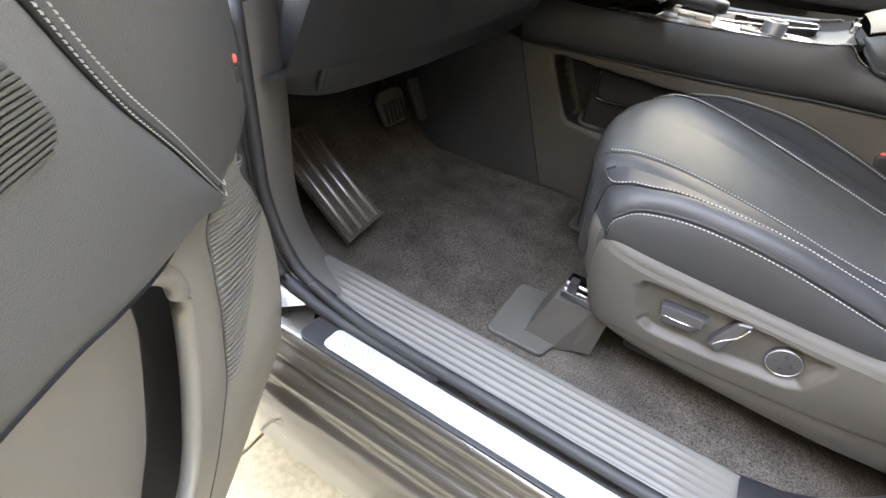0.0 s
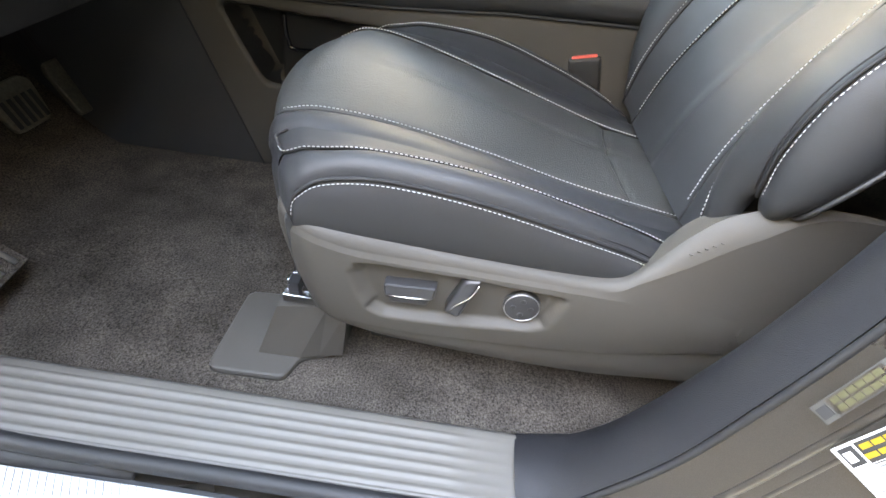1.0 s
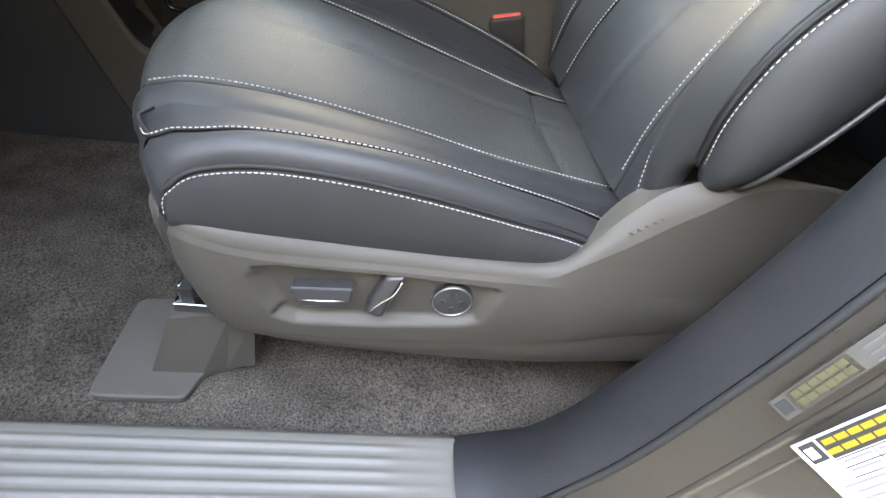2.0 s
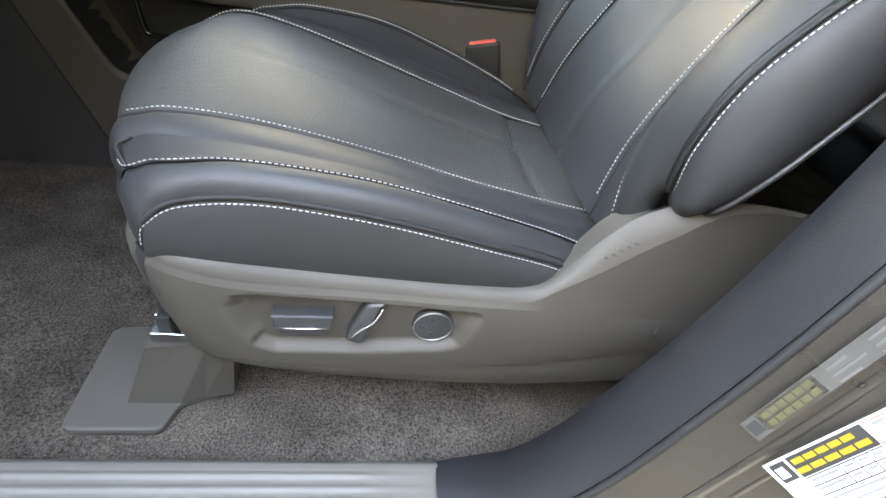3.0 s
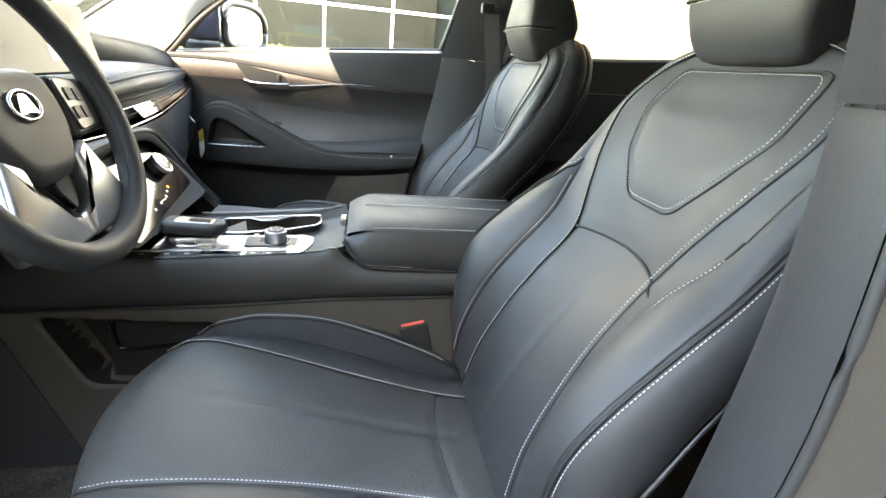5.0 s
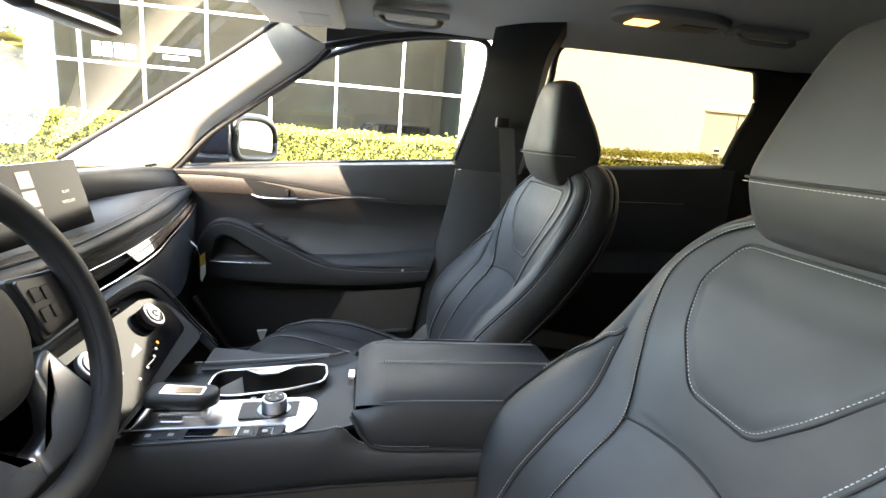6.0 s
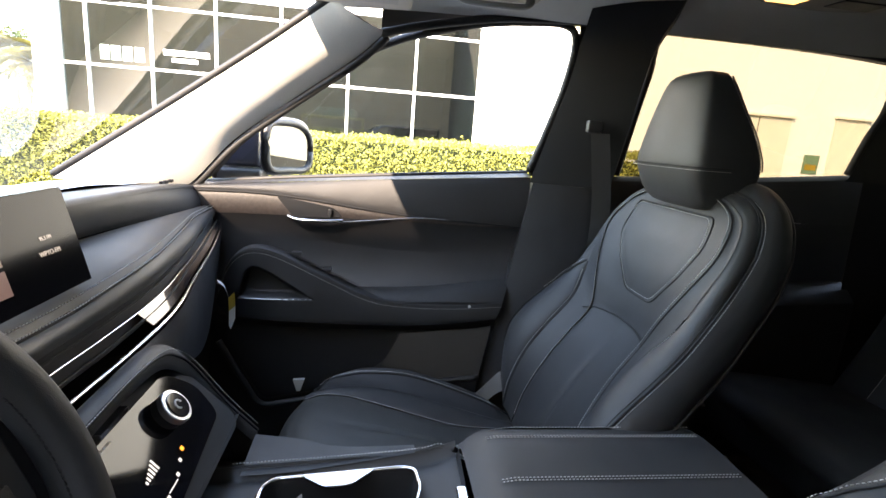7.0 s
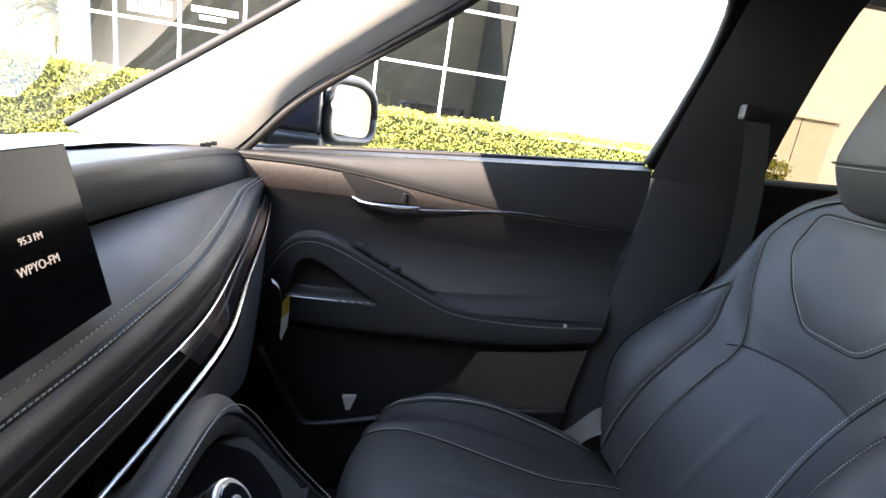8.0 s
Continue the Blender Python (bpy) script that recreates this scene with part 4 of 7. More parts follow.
part("lock_tab", box(.768, .776, .405, .415, 1.215, 1.235, 0.003), DARKPLASTIC, door)
# armrest face that rises to a grab bow, with a triangular pocket pressed into it
def pressed(v, poly, depth, soft):
    """Pushes what lies inside the outline (y, z) towards the door skin."""
    inside, near = False, 1.0
    for (y0, z0), (y1, z1) in zip(poly, poly[1:] + poly[:1]):
        if (z0 > v.z) != (z1 > v.z) and v.y < (y1 - y0) * (v.z - z0) / (z1 - z0) + y0:
            inside = not inside
        ey, ez = y1 - y0, z1 - z0
        q = max(0, min(1, ((v.y - y0) * ey + (v.z - z0) * ez) / max(1e-9, ey * ey + ez * ez)))
        near = min(near, math.hypot(v.y - y0 - q * ey, v.z - z0 - q * ez))
    if not inside:
        return v
    q = min(1, near / soft)
    return v + Vector((depth * q * q * (3 - 2 * q), 0, 0))


bow_line = [(.722, .676, .995), (.714, .664, 1.04), (.709, .648, 1.085), (.705, .622, 1.122), (.703, .585, 1.140), (.703, .527, 1.130), (.703, .41, 1.076), (.706, .30, 1.026), (.709, .20, 1.012), (.712, .08, 1.011), (.715, -.05, 1.02)]
foot_line = [(.745, .680, .975), (.735, .668, .965), (.727, .652, .960), (.720, .628, .957), (.713, .59, .956), (.707, .53, .955), (.704, .41, .953), (.704, .30, .952), (.704, .20, .952), (.707, .08, .96), (.71, -.035, .975)]
bo = curve(bow_line, 60)
tri = rounded([(.624, 1.012), (.606, 1.082), (.584, 1.098), (.555, 1.088), (.435, 1.014)], 0.012, 4)
panel("armrest_face", curve(bow_line, 200), curve(foot_line, 200), 70, LEATHER, door, 0.004, hint=h, edge=0.001, shape=lambda v: pressed(v, tri, 0.034, 0.012), label="padded leather armrest face with a triangular grab pocket")
panel("bow_top", bo, [p + Vector((.060, 0, -.006 if p.y > .25 else .01)) for p in bo], 6, LEATHER, door, 0.006, hint=(0, 0, 1), edge=0.0, label="padded leather grab bow")
cord("seam", [p + Vector((-.0015, 0, -.005)) for p in bo[5:]], 0.0014, SEAM, door)
stitches([p + Vector((-.0035, 0, -.011)) for p in bo[5:]], door, hint=(-1, 0, .3))
cord("pocket_rim", curve([(.7035, .620, 1.0125), (.7030, .53, 1.012), (.7035, .437, 1.0145)], 12), 0.0013, STEEL, door)
sw = curve([(.706, .50, 1.112), (.706, .43, 1.078), (.712, .33, 1.032)], 12)
panel("switch_panel", [p + Vector((.008, 0, .016)) for p in sw], [p + Vector((.05, 0, .010)) for p in sw], 3, GLOSS, door, 0.0, hint=(0, 0, 1), edge=0.0, label="gloss black window switch panel")
for y, z in ((.485, 1.122), (.41, 1.084)):
    part("window_switch", box(.722, .742, y - .012, y + .012, z, z + .008, 0.002), DARKPLASTIC, door)
part("round_cap", disc(0.004, 0.003, (.706, .040, 1.009), (-1, 0, 0), 0.001, segs=16), WHITE, door)
# map pocket: its dark depth is painted as a flat black sheet
pk = [(.67, .90), (.57, .722), (.35, .765), (.25, .84), (.21, .925), (.62, .93)]
part("map_pocket_shade", prism(rounded(pk, 0.02, 4), (.7405, 0, 0), (0, 1, 0), (0, 0, 1), 0.003), BLACK, door, "flat black sheet that paints the shade in the map pocket")
cord("pocket_lip", curve([(.70, .665, .90), (.70, .60, .78), (.70, .565, .730), (.70, .50, .735), (.70, .35, .765), (.70, .1, .80), (.70, .0, .81)], 30), 0.008, DARKPLASTIC, door)
panel("pocket_wall", row([(.70, .66, .88), (.70, .56, .73), (.70, .35, .765), (.70, .0, .81)]), row([(.70, .66, .60), (.70, .56, .60), (.70, .35, .60), (.70, .03, .60)]), 4, DARKPLASTIC, door, 0.0, hint=h, edge=0.0)
panel("rear_filler", row([(.708, .215, .93), (.708, .15, .935), (.708, .05, .945), (.712, -.025, .955)]), row([(.708, .26, .84), (.708, .2, .80), (.708, .1, .80), (.708, .0, .80)]), 4, PLASTIC, door, 0.0, hint=h, edge=0.0)
wg = panel("window_glass", row([(.845, .70, 1.28), (.845, .5, 1.29), (.85, .2, 1.315), (.855, -.13, 1.35)]), row([(.80, .50, 1.48), (.785, .32, 1.62), (.785, .1, 1.71), (.79, -.2, 1.745)]), 6, GLASS, door, 0.006, hint=(1, 0, 0), edge=0.0, label="clear side window glass")
wg.visible_shadow = False
ck = [(.79, .335, 1.625), (.80, .22, 1.675), (.803, .05, 1.72), (.803, -.10, 1.738), (.803, -.17, 1.735), (.806, -.195, 1.70), (.812, -.185, 1.60), (.825, -.155, 1.48), (.838, -.118, 1.36)]
cord("window_frame", curve(ck, 50), 0.010, RUBBER, door, "black window frame")
cord("window_bead", [(.842, .74, 1.278), (.842, .555, 1.299), (.848, .25, 1.327), (.852, -.118, 1.358)], 0.006, RUBBER, door)
fr = curve([(.838, -.118, 1.350), (.825, -.155, 1.48), (.812, -.187, 1.60), (.806, -.20, 1.70), (.800, -.20, 1.775)], 24)
panel("rear_frame", fr, [p + Vector((.0, -.13, 0)) for p in fr], 4, DARKPLASTIC, door, 0.0, hint=(-1, 0, 0), edge=0.0, label="black window frame post")
mesh("sail_panel", [(.80, .765, 1.275), (.822, .705, 1.295), (.822, .705, 1.372), (.805, .56, 1.468), (.79, .50, 1.50), (.79, .64, 1.40)], [(0, 1, 2, 3, 4, 5)], DARKPLASTIC, door, smooth=False)
cord("sail_edge", [(.823, .704, 1.292), (.823, .704, 1.372)], 0.005, RUBBER, door)
# mirror
mir = thing("side_mirror", "dark blue-grey door mirror with a bright mirror glass", "side mirror", (1.0, 0.56, 1.38))
MM = Matrix.Translation((1.0, .565, 1.375)) @ Euler((0, 0, radians(-26))).to_matrix().to_4x4()
bm = bmesh.new()
bmesh.ops.create_uvsphere(bm, u_segments=32, v_segments=20, radius=1)
for q in bm.verts:
    sx, sy, sz = (math.copysign(abs(c) ** 0.6, c) for c in q.co)
    q.co = MM @ Vector((sx * .125, sy * .085 if sy > 0 else sy * .012, sz * .082))
part("housing", bm, material("blue_grey_mirror_paint", (0.03, 0.033, 0.05), 0.3, coat=0.5, metal=0.3), mir, smooth=True)
MIRROR = material("door_mirror_silver", (.12, .118, .10), .02, metal=1.0)
gl = []
for k in range(40):
    ca, sa = math.cos(k * math.pi / 20), math.sin(k * math.pi / 20)
    gl.append((.098 * math.copysign(abs(ca) ** (.75 if ca > 0 else .35), ca) + .004, .062 * math.copysign(abs(sa) ** .55, sa) - .012 * max(ca, 0)))
part("mirror_glass", prism(gl, MM @ Vector((0, -.0125, 0)), MM.to_3x3() @ Vector((1, 0, 0)), (0, 0, 1), 0.003), MIRROR, mir, "bright mirror glass")
cord("mirror_rim", [MM @ Vector((p[0] * 1.06, -.014, p[1] * 1.09)) for p in gl + gl[:1]], 0.011, DARKPLASTIC, mir)
arm = part("mirror_arm", box(.88, .985, .605, .735, 1.318, 1.440, 0.022, 4), bpy.data.materials["blue_grey_mirror_paint"], mir, "dark blue-grey inner flank of the mirror", smooth=True)
part("mirror_foot", box(.86, .965, .60, .725, 1.272, 1.316, 0.012, 3), DARKPLASTIC, mir, smooth=True)
part("arm_joint", box(.90, .970, .606, .728, 1.312, 1.324, 0.002), CHROME, mir)

part("outer_skin", prism([(.95, .35), (.95, 1.255), (-.29, 1.34), (-.29, .35)], (.866, 0, 0), (0, 1, 0), (0, 0, 1), 0.03), PAINT, door, "metallic bronze-grey outer door skin")

# ---- centre console ----
con = thing("centre_console", "black leather-clad centre console with satin trim and storage below", "console", (0, 0.2, 0.54))
def cy(pts, n=40):
    return curve(pts, n)
BAY = rounded([(.675, .848), (.605, .712), (.33, .712), (.33, .838)], 0.025, 4)


def sunk(v, poly, depth, soft, lip=0.0):
    """Pushes what lies inside the outline (y, z) towards the middle of the car."""
    inside, near = False, 1.0
    for (y0, z0), (y1, z1) in zip(poly, poly[1:] + poly[:1]):
        if (z0 > v.z) != (z1 > v.z) and v.y < (y1 - y0) * (v.z - z0) / (z1 - z0) + y0:
            inside = not inside
        ey, ez = y1 - y0, z1 - z0
        q = max(0, min(1, ((v.y - y0) * ey + (v.z - z0) * ez) / max(1e-9, ey * ey + ez * ez)))
        near = min(near, math.hypot(v.y - y0 - q * ey, v.z - z0 - q * ez))
    if not inside:
        return v
    q = min(1, near / soft)
    return v + Vector((depth * q * q * (3 - 2 * q), 0, 0))


for s in (-1, 1):
    top = cy([(s * .135, .75, .945), (s * .135, .55, .952), (s * .135, .38, .963), (s * .135, .22, .978), (s * .137, .18, .985), (s * .142, .135, .958), (s * .143, .0, .954), (s * .143, -.20, .956)])
    mid = cy([(s * .148, .75, .858), (s * .148, .55, .868), (s * .148, .38, .877), (s * .147, .22, .890), (s * .147, .16, .895), (s * .147, -.20, .910)])
    low = cy([(s * .155, .62, .54), (s * .155, .58, .54), (s * .155, .38, .54), (s * .15, .22, .54), (s * .15, .16, .54), (s * .15, -.35, .54)])
    panel("upper_side", top, mid, 12, LEATHER, con, 0.010, hint=(s, 0, .2), edge=0.003, label="padded leather console flank")
    fine = [curve(k, 150) for k in (mid, low)]
    panel("lower_side", fine[0], fine[1], 60, PLASTIC, con, 0.0, hint=(s, 0, 0), edge=0.003, label="grey plastic console side with a storage pocket", shape=(lambda v: sunk(v, BAY, 0.075, 0.007, 0.02)) if s < 0 else None)
    front = [Vector((s * .1485, .75, .858)).lerp(Vector((s * .155, .62, .54)), k / 20) for k in range(21)]
    panel("tunnel_side", front, [Vector((s * .15, 1.28, .90)).lerp(Vector((s * .16, 1.28, .54)), k / 20) for k in range(21)], 8, SOFT, con, 0.004, hint=(s, 0, 0), edge=0.0, label="dark trim on the tunnel side")
    cord("seam", front, 0.002, SEAM, con)
    cord("seam", [p + Vector((s * .001, 0, -.002)) for p in mid], 0.003, SEAM, con)
    stitches([p + Vector((0, 0, .002)) for p in top[8:34]], con, hint=(s * .4, 0, 1))
CUP = rounded([(.012, .424), (.030, .430), (.088, .4295), (.104, .415), (.1055, .240), (.099, .222), (.060, .217), (.030, .224), (.012, .28), (.004, .372)], 0.010, 4)


def within(px, py, poly):
    """Whether a point of the plan lies inside the outline."""
    inside = False
    for (x0, y0), (x1, y1) in zip(poly, poly[1:] + poly[:1]):
        if (y0 > py) != (y1 > py) and px < (x1 - x0) * (py - y0) / (y1 - y0) + x0:
            inside = not inside
    return inside


deck_l = cy([(-.135, .75, .945), (-.135, .55, .952), (-.135, .38, .963), (-.135, .22, .978), (-.138, .16, .993)], 190)
deck_r = cy([(.135, .75, .945), (.135, .55, .952), (.135, .38, .963), (.135, .22, .978), (.138, .16, .993)], 190)
dr = [[a.lerp(b, i / 90) - Vector((0, 0, .016 * min(1, min(i, 90 - i) / 5) ** .8)) for i in range(91)] for a, b in zip(deck_l, deck_r)]
fs = [(j * 91 + i, j * 91 + i + 1, j * 91 + i + 92, j * 91 + i + 91) for j in range(190) for i in range(90)]
vs = [v for r in dr for v in r]
fs = [f for f in fs if not within(sum(vs[k].x for k in f) / 4, sum(vs[k].y for k in f) / 4, CUP)]
mesh("deck", vs, fs, LEATHER, con)
# dark liner, shelf and bin inside the storage pocket; black also paints its shade
vs = [Vector((-.147 + .060 * k, .50 + (y - .50) * (.985 - .03 * k), .780 + (z - .780) * (.975 - .04 * k))) for k in (0, 1) for y, z in BAY]
nb = len(BAY)
mesh("pocket_shade_liner", vs, [(i, (i + 1) % nb, nb + (i + 1) % nb, nb + i) for i in range(nb)], DARKPLASTIC, con, "black liner that also paints the shade of the storage pocket")
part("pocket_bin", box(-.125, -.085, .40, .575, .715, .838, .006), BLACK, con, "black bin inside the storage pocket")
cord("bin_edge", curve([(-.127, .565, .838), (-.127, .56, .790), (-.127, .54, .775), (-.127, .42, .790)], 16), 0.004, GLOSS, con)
part("pocket_shade_back", prism([(.648, .835), (.595, .728), (.345, .728), (.345, .828)], (-.084, 0, 0), (0, 1, 0), (0, 0, 1), 0.002), BLACK, con)
# armrest lid
lid = thing("armrest_lid", "padded black leather armrest lid on the console", "armrest", (0, 0, 0.95))
def lid_half(y):
    return 0.128 if y < 0.10 else 0.128 - 0.02 * ((y - 0.10) / 0.06) ** 2
vs, fs = sheet(lambda a, b: (lambda y: (lambda x: (x, y, 1.034 - 0.012 * (x / 0.12) ** 4 - 0.02 * max(0, (y - 0.11) / 0.05) ** 2))(lid_half(y) * (2 * a - 1)))(-.20 + .36 * b), 30, 30)
top = mesh("lid_top", vs, fs, LEATHER, lid)
for s in (-1, 1):
    up = curve([(s * .128, -.20, 1.022), (s * .128, .0, 1.022), (s * .128, .10, 1.020), (s * .118, .145, 1.008), (s * .108, .16, 1.0)], 30)
    dn = curve([(s * .144, -.20, .958), (s * .144, .0, .956), (s * .144, .115, .959), (s * .138, .145, .975), (s * .112, .166, .995)], 30)
    panel("lid_side", up, dn, 8, LEATHER, lid, 0.005, hint=(s, 0, 0), edge=0.002)
    stitches([p + Vector((-s * .006, 0, .002)) for p in up], lid, hint=(0, 0, 1))
    for k in ((.085, .090) if s > 0 else (.004, .009)):
        stitches([Vector((s * k, -.19 + .02 * j, 1.0352 - 0.012 * (k / 0.12) ** 4 - 0.02 * max(0, (-.19 + .02 * j - 0.11) / 0.05) ** 2)) for j in range(17)], top, hint=(0, 0, 1))
    cord("seam", [p + Vector((s * .003, 0, -.003)) for p in dn], 0.003, SEAM, lid)
panel("lid_front", curve([(-.108, .16, 1.0), (0, .163, 1.0), (.108, .16, 1.0)], 20), curve([(-.11, .162, .985), (0, .165, .985), (.11, .162, .985)], 20), 3, LEATHER, lid, 0, hint=(0, 1, 0), edge=0)
part("latch_button", box(-.003, .027, .162, .176, .985, 1.003, 0.003), CHROME, lid, "satin latch button")
# trim plate, selector, knob, cup holders
plate = [(-.0885, .60), (-.006, .60), (-.003, .245), (-.018, .226), (-.050, .225), (-.098, .240), (-.114, .258), (-.108, .268), (-.0885, .268)]
part("trim_plate", prism(rounded(plate, 0.008, 4), (0, .0, .9700), (1, 0, 0), (0, 1, -.045), 0.005, 0.002), BRUSHED, con, "satin metal trim plate")
part("button_strip", prism(rounded([(-.124, .60), (-.0895, .60), (-.0895, .270), (-.108, .270), (-.122, .282)], 0.005, 3), (0, 0, .9690), (1, 0, 0), (0, 1, -.045), 0.005, 0.001), DARKPLASTIC, con, "black button strip beside the trim plate")
lidp = part("front_tray_lid", prism(rounded([(-.086, .60), (-.010, .60), (-.010, .505), (-.086, .505)], 0.01, 4), (0, 0, .9755), (1, 0, 0), (0, 1, -.045), 0.002, 0.001), GLOSS, con, "gloss black tray lid ahead of the selector")
cord("lid_trim", curve([(-.087, .60, .9495), (-.087, .515, .9535), (-.080, .503, .954), (-.016, .503, .954), (-.009, .515, .9535)], 24), 0.0016, CHROME, lidp)
field = rounded([(-.074, .348), (-.022, .352), (-.016, .246), (-.068, .248)], 0.006, 4)
bf = part("button_field", prism(field, (0, 0, .9590), (1, 0, 0), (0, 1, 0), 0.0045, 0.001), DARKPLASTIC, con, "dark satin button field round the knob")
for bx, by in ((-.010, .337), (-.030, .343), (-.052, .343), (-.012, .262), (-.040, .256)):
    part("button_mark", box(bx - .003, bx + .003, by - .0045, by + .0045, .9630, .9634), THREAD, bf)
    part("button_mark", box(bx + .0045, bx + .0055, by - .0045, by + .0045, .9630, .9634), THREAD, bf)
for by, wd in ((.298, .012), (.326, .012), (.437, .014), (.470, .014), (.512, .010), (.548, .012)):
    cb = part("console_button", box(-.1175, -.0945, by - wd, by + wd, .945, .9635 - .045 * (by - .27), .0015), GLOSS if by < .3 else DARKPLASTIC, con)
    part("button_mark", box(-.110, -.1025, by - .004, by + .004, .9635 - .045 * (by - .27), .9639 - .045 * (by - .27)), THREAD, cb)
part("strip_display", box(-.1160, -.0945, .345, .415, .945, .9592, .001), GLOSS, con, "small gloss black display in the button strip")
part("strip_accent", box(-.1160, -.0930, .3385, .3425, .945, .9610, .0008), CHROME, con)
part("knob_collar", disc(0.0285, 0.005, (-.043, .296, .962), (0, 0, 1), 0.002), GLOSS, con)
knob = part("rotary_knob", disc(0.0205, 0.024, (-.045, .295, .974), (0, 0, 1), 0.0025), BRUSHED, con, "knurled metal rotary knob")
part("knob_cap", disc(0.0165, 0.003, (-.045, .295, .9865), (0, 0, 1), 0.001), DARKPLASTIC, knob)
for k in range(5):
    a = k * 1.2566
    part("knob_mark", disc(0.0018, 0.001, (-.045 + .010 * math.cos(a), .295 + .010 * math.sin(a), .9885), (0, 0, 1), segs=8), THREAD, knob)
grip = rounded([(-.074, .486), (-.060, .494), (-.026, .494), (-.018, .484), (-.018, .402), (-.030, .384), (-.056, .384), (-.074, .402)], 0.010, 4)
gs = part("gear_selector", prism(grip, (0, 0, .9660), (1, 0, 0), (0, 1, .03), 0.020, 0.009, 5), LEATHER, con, "short black leather gear selector", smooth=True)
part("selector_stem", box(-.068, -.028, .402, .468, .935, .976, 0.008, 3), CHROME, con, "satin metal selector base")
part("selector_skirt", prism(rounded([(-.071, .480), (-.024, .482), (-.024, .398), (-.068, .396)], .008, 3), (0, 0, .962), (1, 0, 0), (0, 1, 0), .010, .003), BRUSHED, con)
part("selector_release", box(-.0765, -.068, .430, .466, .958, .969, .002), CHROME, con, "bright selector release button")
part("selector_cap", prism(rounded([(-.064, .470), (-.034, .470), (-.036, .404), (-.064, .404)], .004, 3), (0, 0, .9855), (1, 0, 0), (0, 1, .03), .0022, .0008), CHROME, gs)
part("selector_window", prism(rounded([(-.060, .448), (-.040, .448), (-.041, .408), (-.060, .408)], .003, 3), (0, 0, .9876), (1, 0, 0), (0, 1, .03), .0008, .0003), GLOSS, gs)
def cup_z(y):
    return float(np.interp(y, [.22, .38, .55], [.966, .951, .940]))


nb = len(CUP)
cw = mesh("cup_holder", [Vector((.055 + (x - .055) * k, .325 + (y - .325) * k, cup_z(y) + .006 - d)) for k, d in ((1.0, 0), (.985, .010), (.93, .075)) for x, y in CUP],
          [(r * nb + i, r * nb + (i + 1) % nb, (r + 1) * nb + (i + 1) % nb, (r + 1) * nb + i) for r in range(2) for i in range(nb)] + [tuple(2 * nb + i for i in range(nb))], DARKPLASTIC, con, "deep dark twin cup holder well", smooth=False)
cord("cup_holder_rim", [(x, y, cup_z(y) + .009) for x, y in CUP], 0.0030, CHROME, con, "satin chrome cup holder rim", flat=0.7, closed=True)
part("cup_holder_bridge", prism(rounded([(.105, .380), (.076, .345), (.076, .309), (.105, .276)], 0.008, 4), (0, 0, .9925), (1, 0, 0), (0, 1, -.09), 0.004, 0.001), CHROME, con, "bright bridge between the cup holders")
part("cup_divider", box(.010, .030, .318, .340, .885, .952, .006, 3), DARKPLASTIC, cw)
for bx, by in ((.060, .388), (.064, .262)):
    part("cup_rubber", disc(0.030, 0.002, (bx, by, .887), (0, 0, 1)), RUBBER, cw)
    part("cup_grip", box(bx - .052, bx - .040, by - .006, by + .006, .905, .945, .004, 2), RUBBER, cw)
# buckle
def buckle(x, y, z, lean):
    t = thing("seat_belt_buckle", "black seat belt buckle with a red button", "seat belt buckle", (x, y, z - .06))
    m = Matrix.Translation((x, y, z)) @ Euler((radians(lean), 0, 0)).to_matrix().to_4x4()
    part("buckle_body", box(-.014, .014, -.028, .028, -.085, .0, 0.005, m=m), DARKPLASTIC, t)
    part("release_button", box(-.011, .011, -.022, .022, -.004, .004, 0.003, m=m), RED, t, "red release button")
    return t
buckle(-.14, .032, .843, -14)
buckle(.165, .03, .84, -14)

# ---- dashboard ----
dash = thing("dashboard", "black stitched dashboard with satin strips and gloss climate panel", "dashboard", (0, 0.9, 0.9))
def dx(pts, n=60):
    return curve(pts, n)
top_f = dx([(-.80, 1.30, 1.19), (-.4, 1.32, 1.20), (0, 1.33, 1.20), (.4, 1.32, 1.20), (.80, 1.30, 1.19)])
top_r = dx([(-.80, .752, 1.273), (-.6, .733, 1.293), (-.37, .718, 1.307), (-.17, .708, 1.314), (0, .705, 1.316), (.17, .708, 1.314), (.37, .718, 1.306), (.6, .733, 1.293), (.80, .752, 1.273)])
pad_t = dx([(-.80, .745, 1.265), (-.6, .726, 1.285), (-.37, .711, 1.299), (-.17, .701, 1.306), (0, .698, 1.308), (.17, .701, 1.306), (.37, .711, 1.298), (.6, .726, 1.285), (.80, .745, 1.265)])
pad_b = dx([(-.80, .726, 1.206), (-.6, .720, 1.228), (-.37, .721, 1.244), (-.17, .726, 1.250), (0, .728, 1.252), (.17, .726, 1.250), (.37, .721, 1.244), (.6, .720, 1.228), (.80, .726, 1.206)])
shelf = dx([(-.78, .702, 1.221), (-.6, .683, 1.227), (-.4, .650, 1.229), (-.2, .622, 1.226), (0, .622, 1.216), (.105, .615, 1.223), (.25, .617, 1.231), (.471, .657, 1.229), (.6, .683, 1.227), (.78, .702, 1.221)])
lip = dx([(-.78, .69, 1.206), (-.6, .663, 1.202), (-.4, .628, 1.203), (-.2, .606, 1.200), (0, .610, 1.194), (.117, .604, 1.198), (.25, .606, 1.202), (.45, .633, 1.203), (.6, .663, 1.202), (.78, .69, 1.206)])
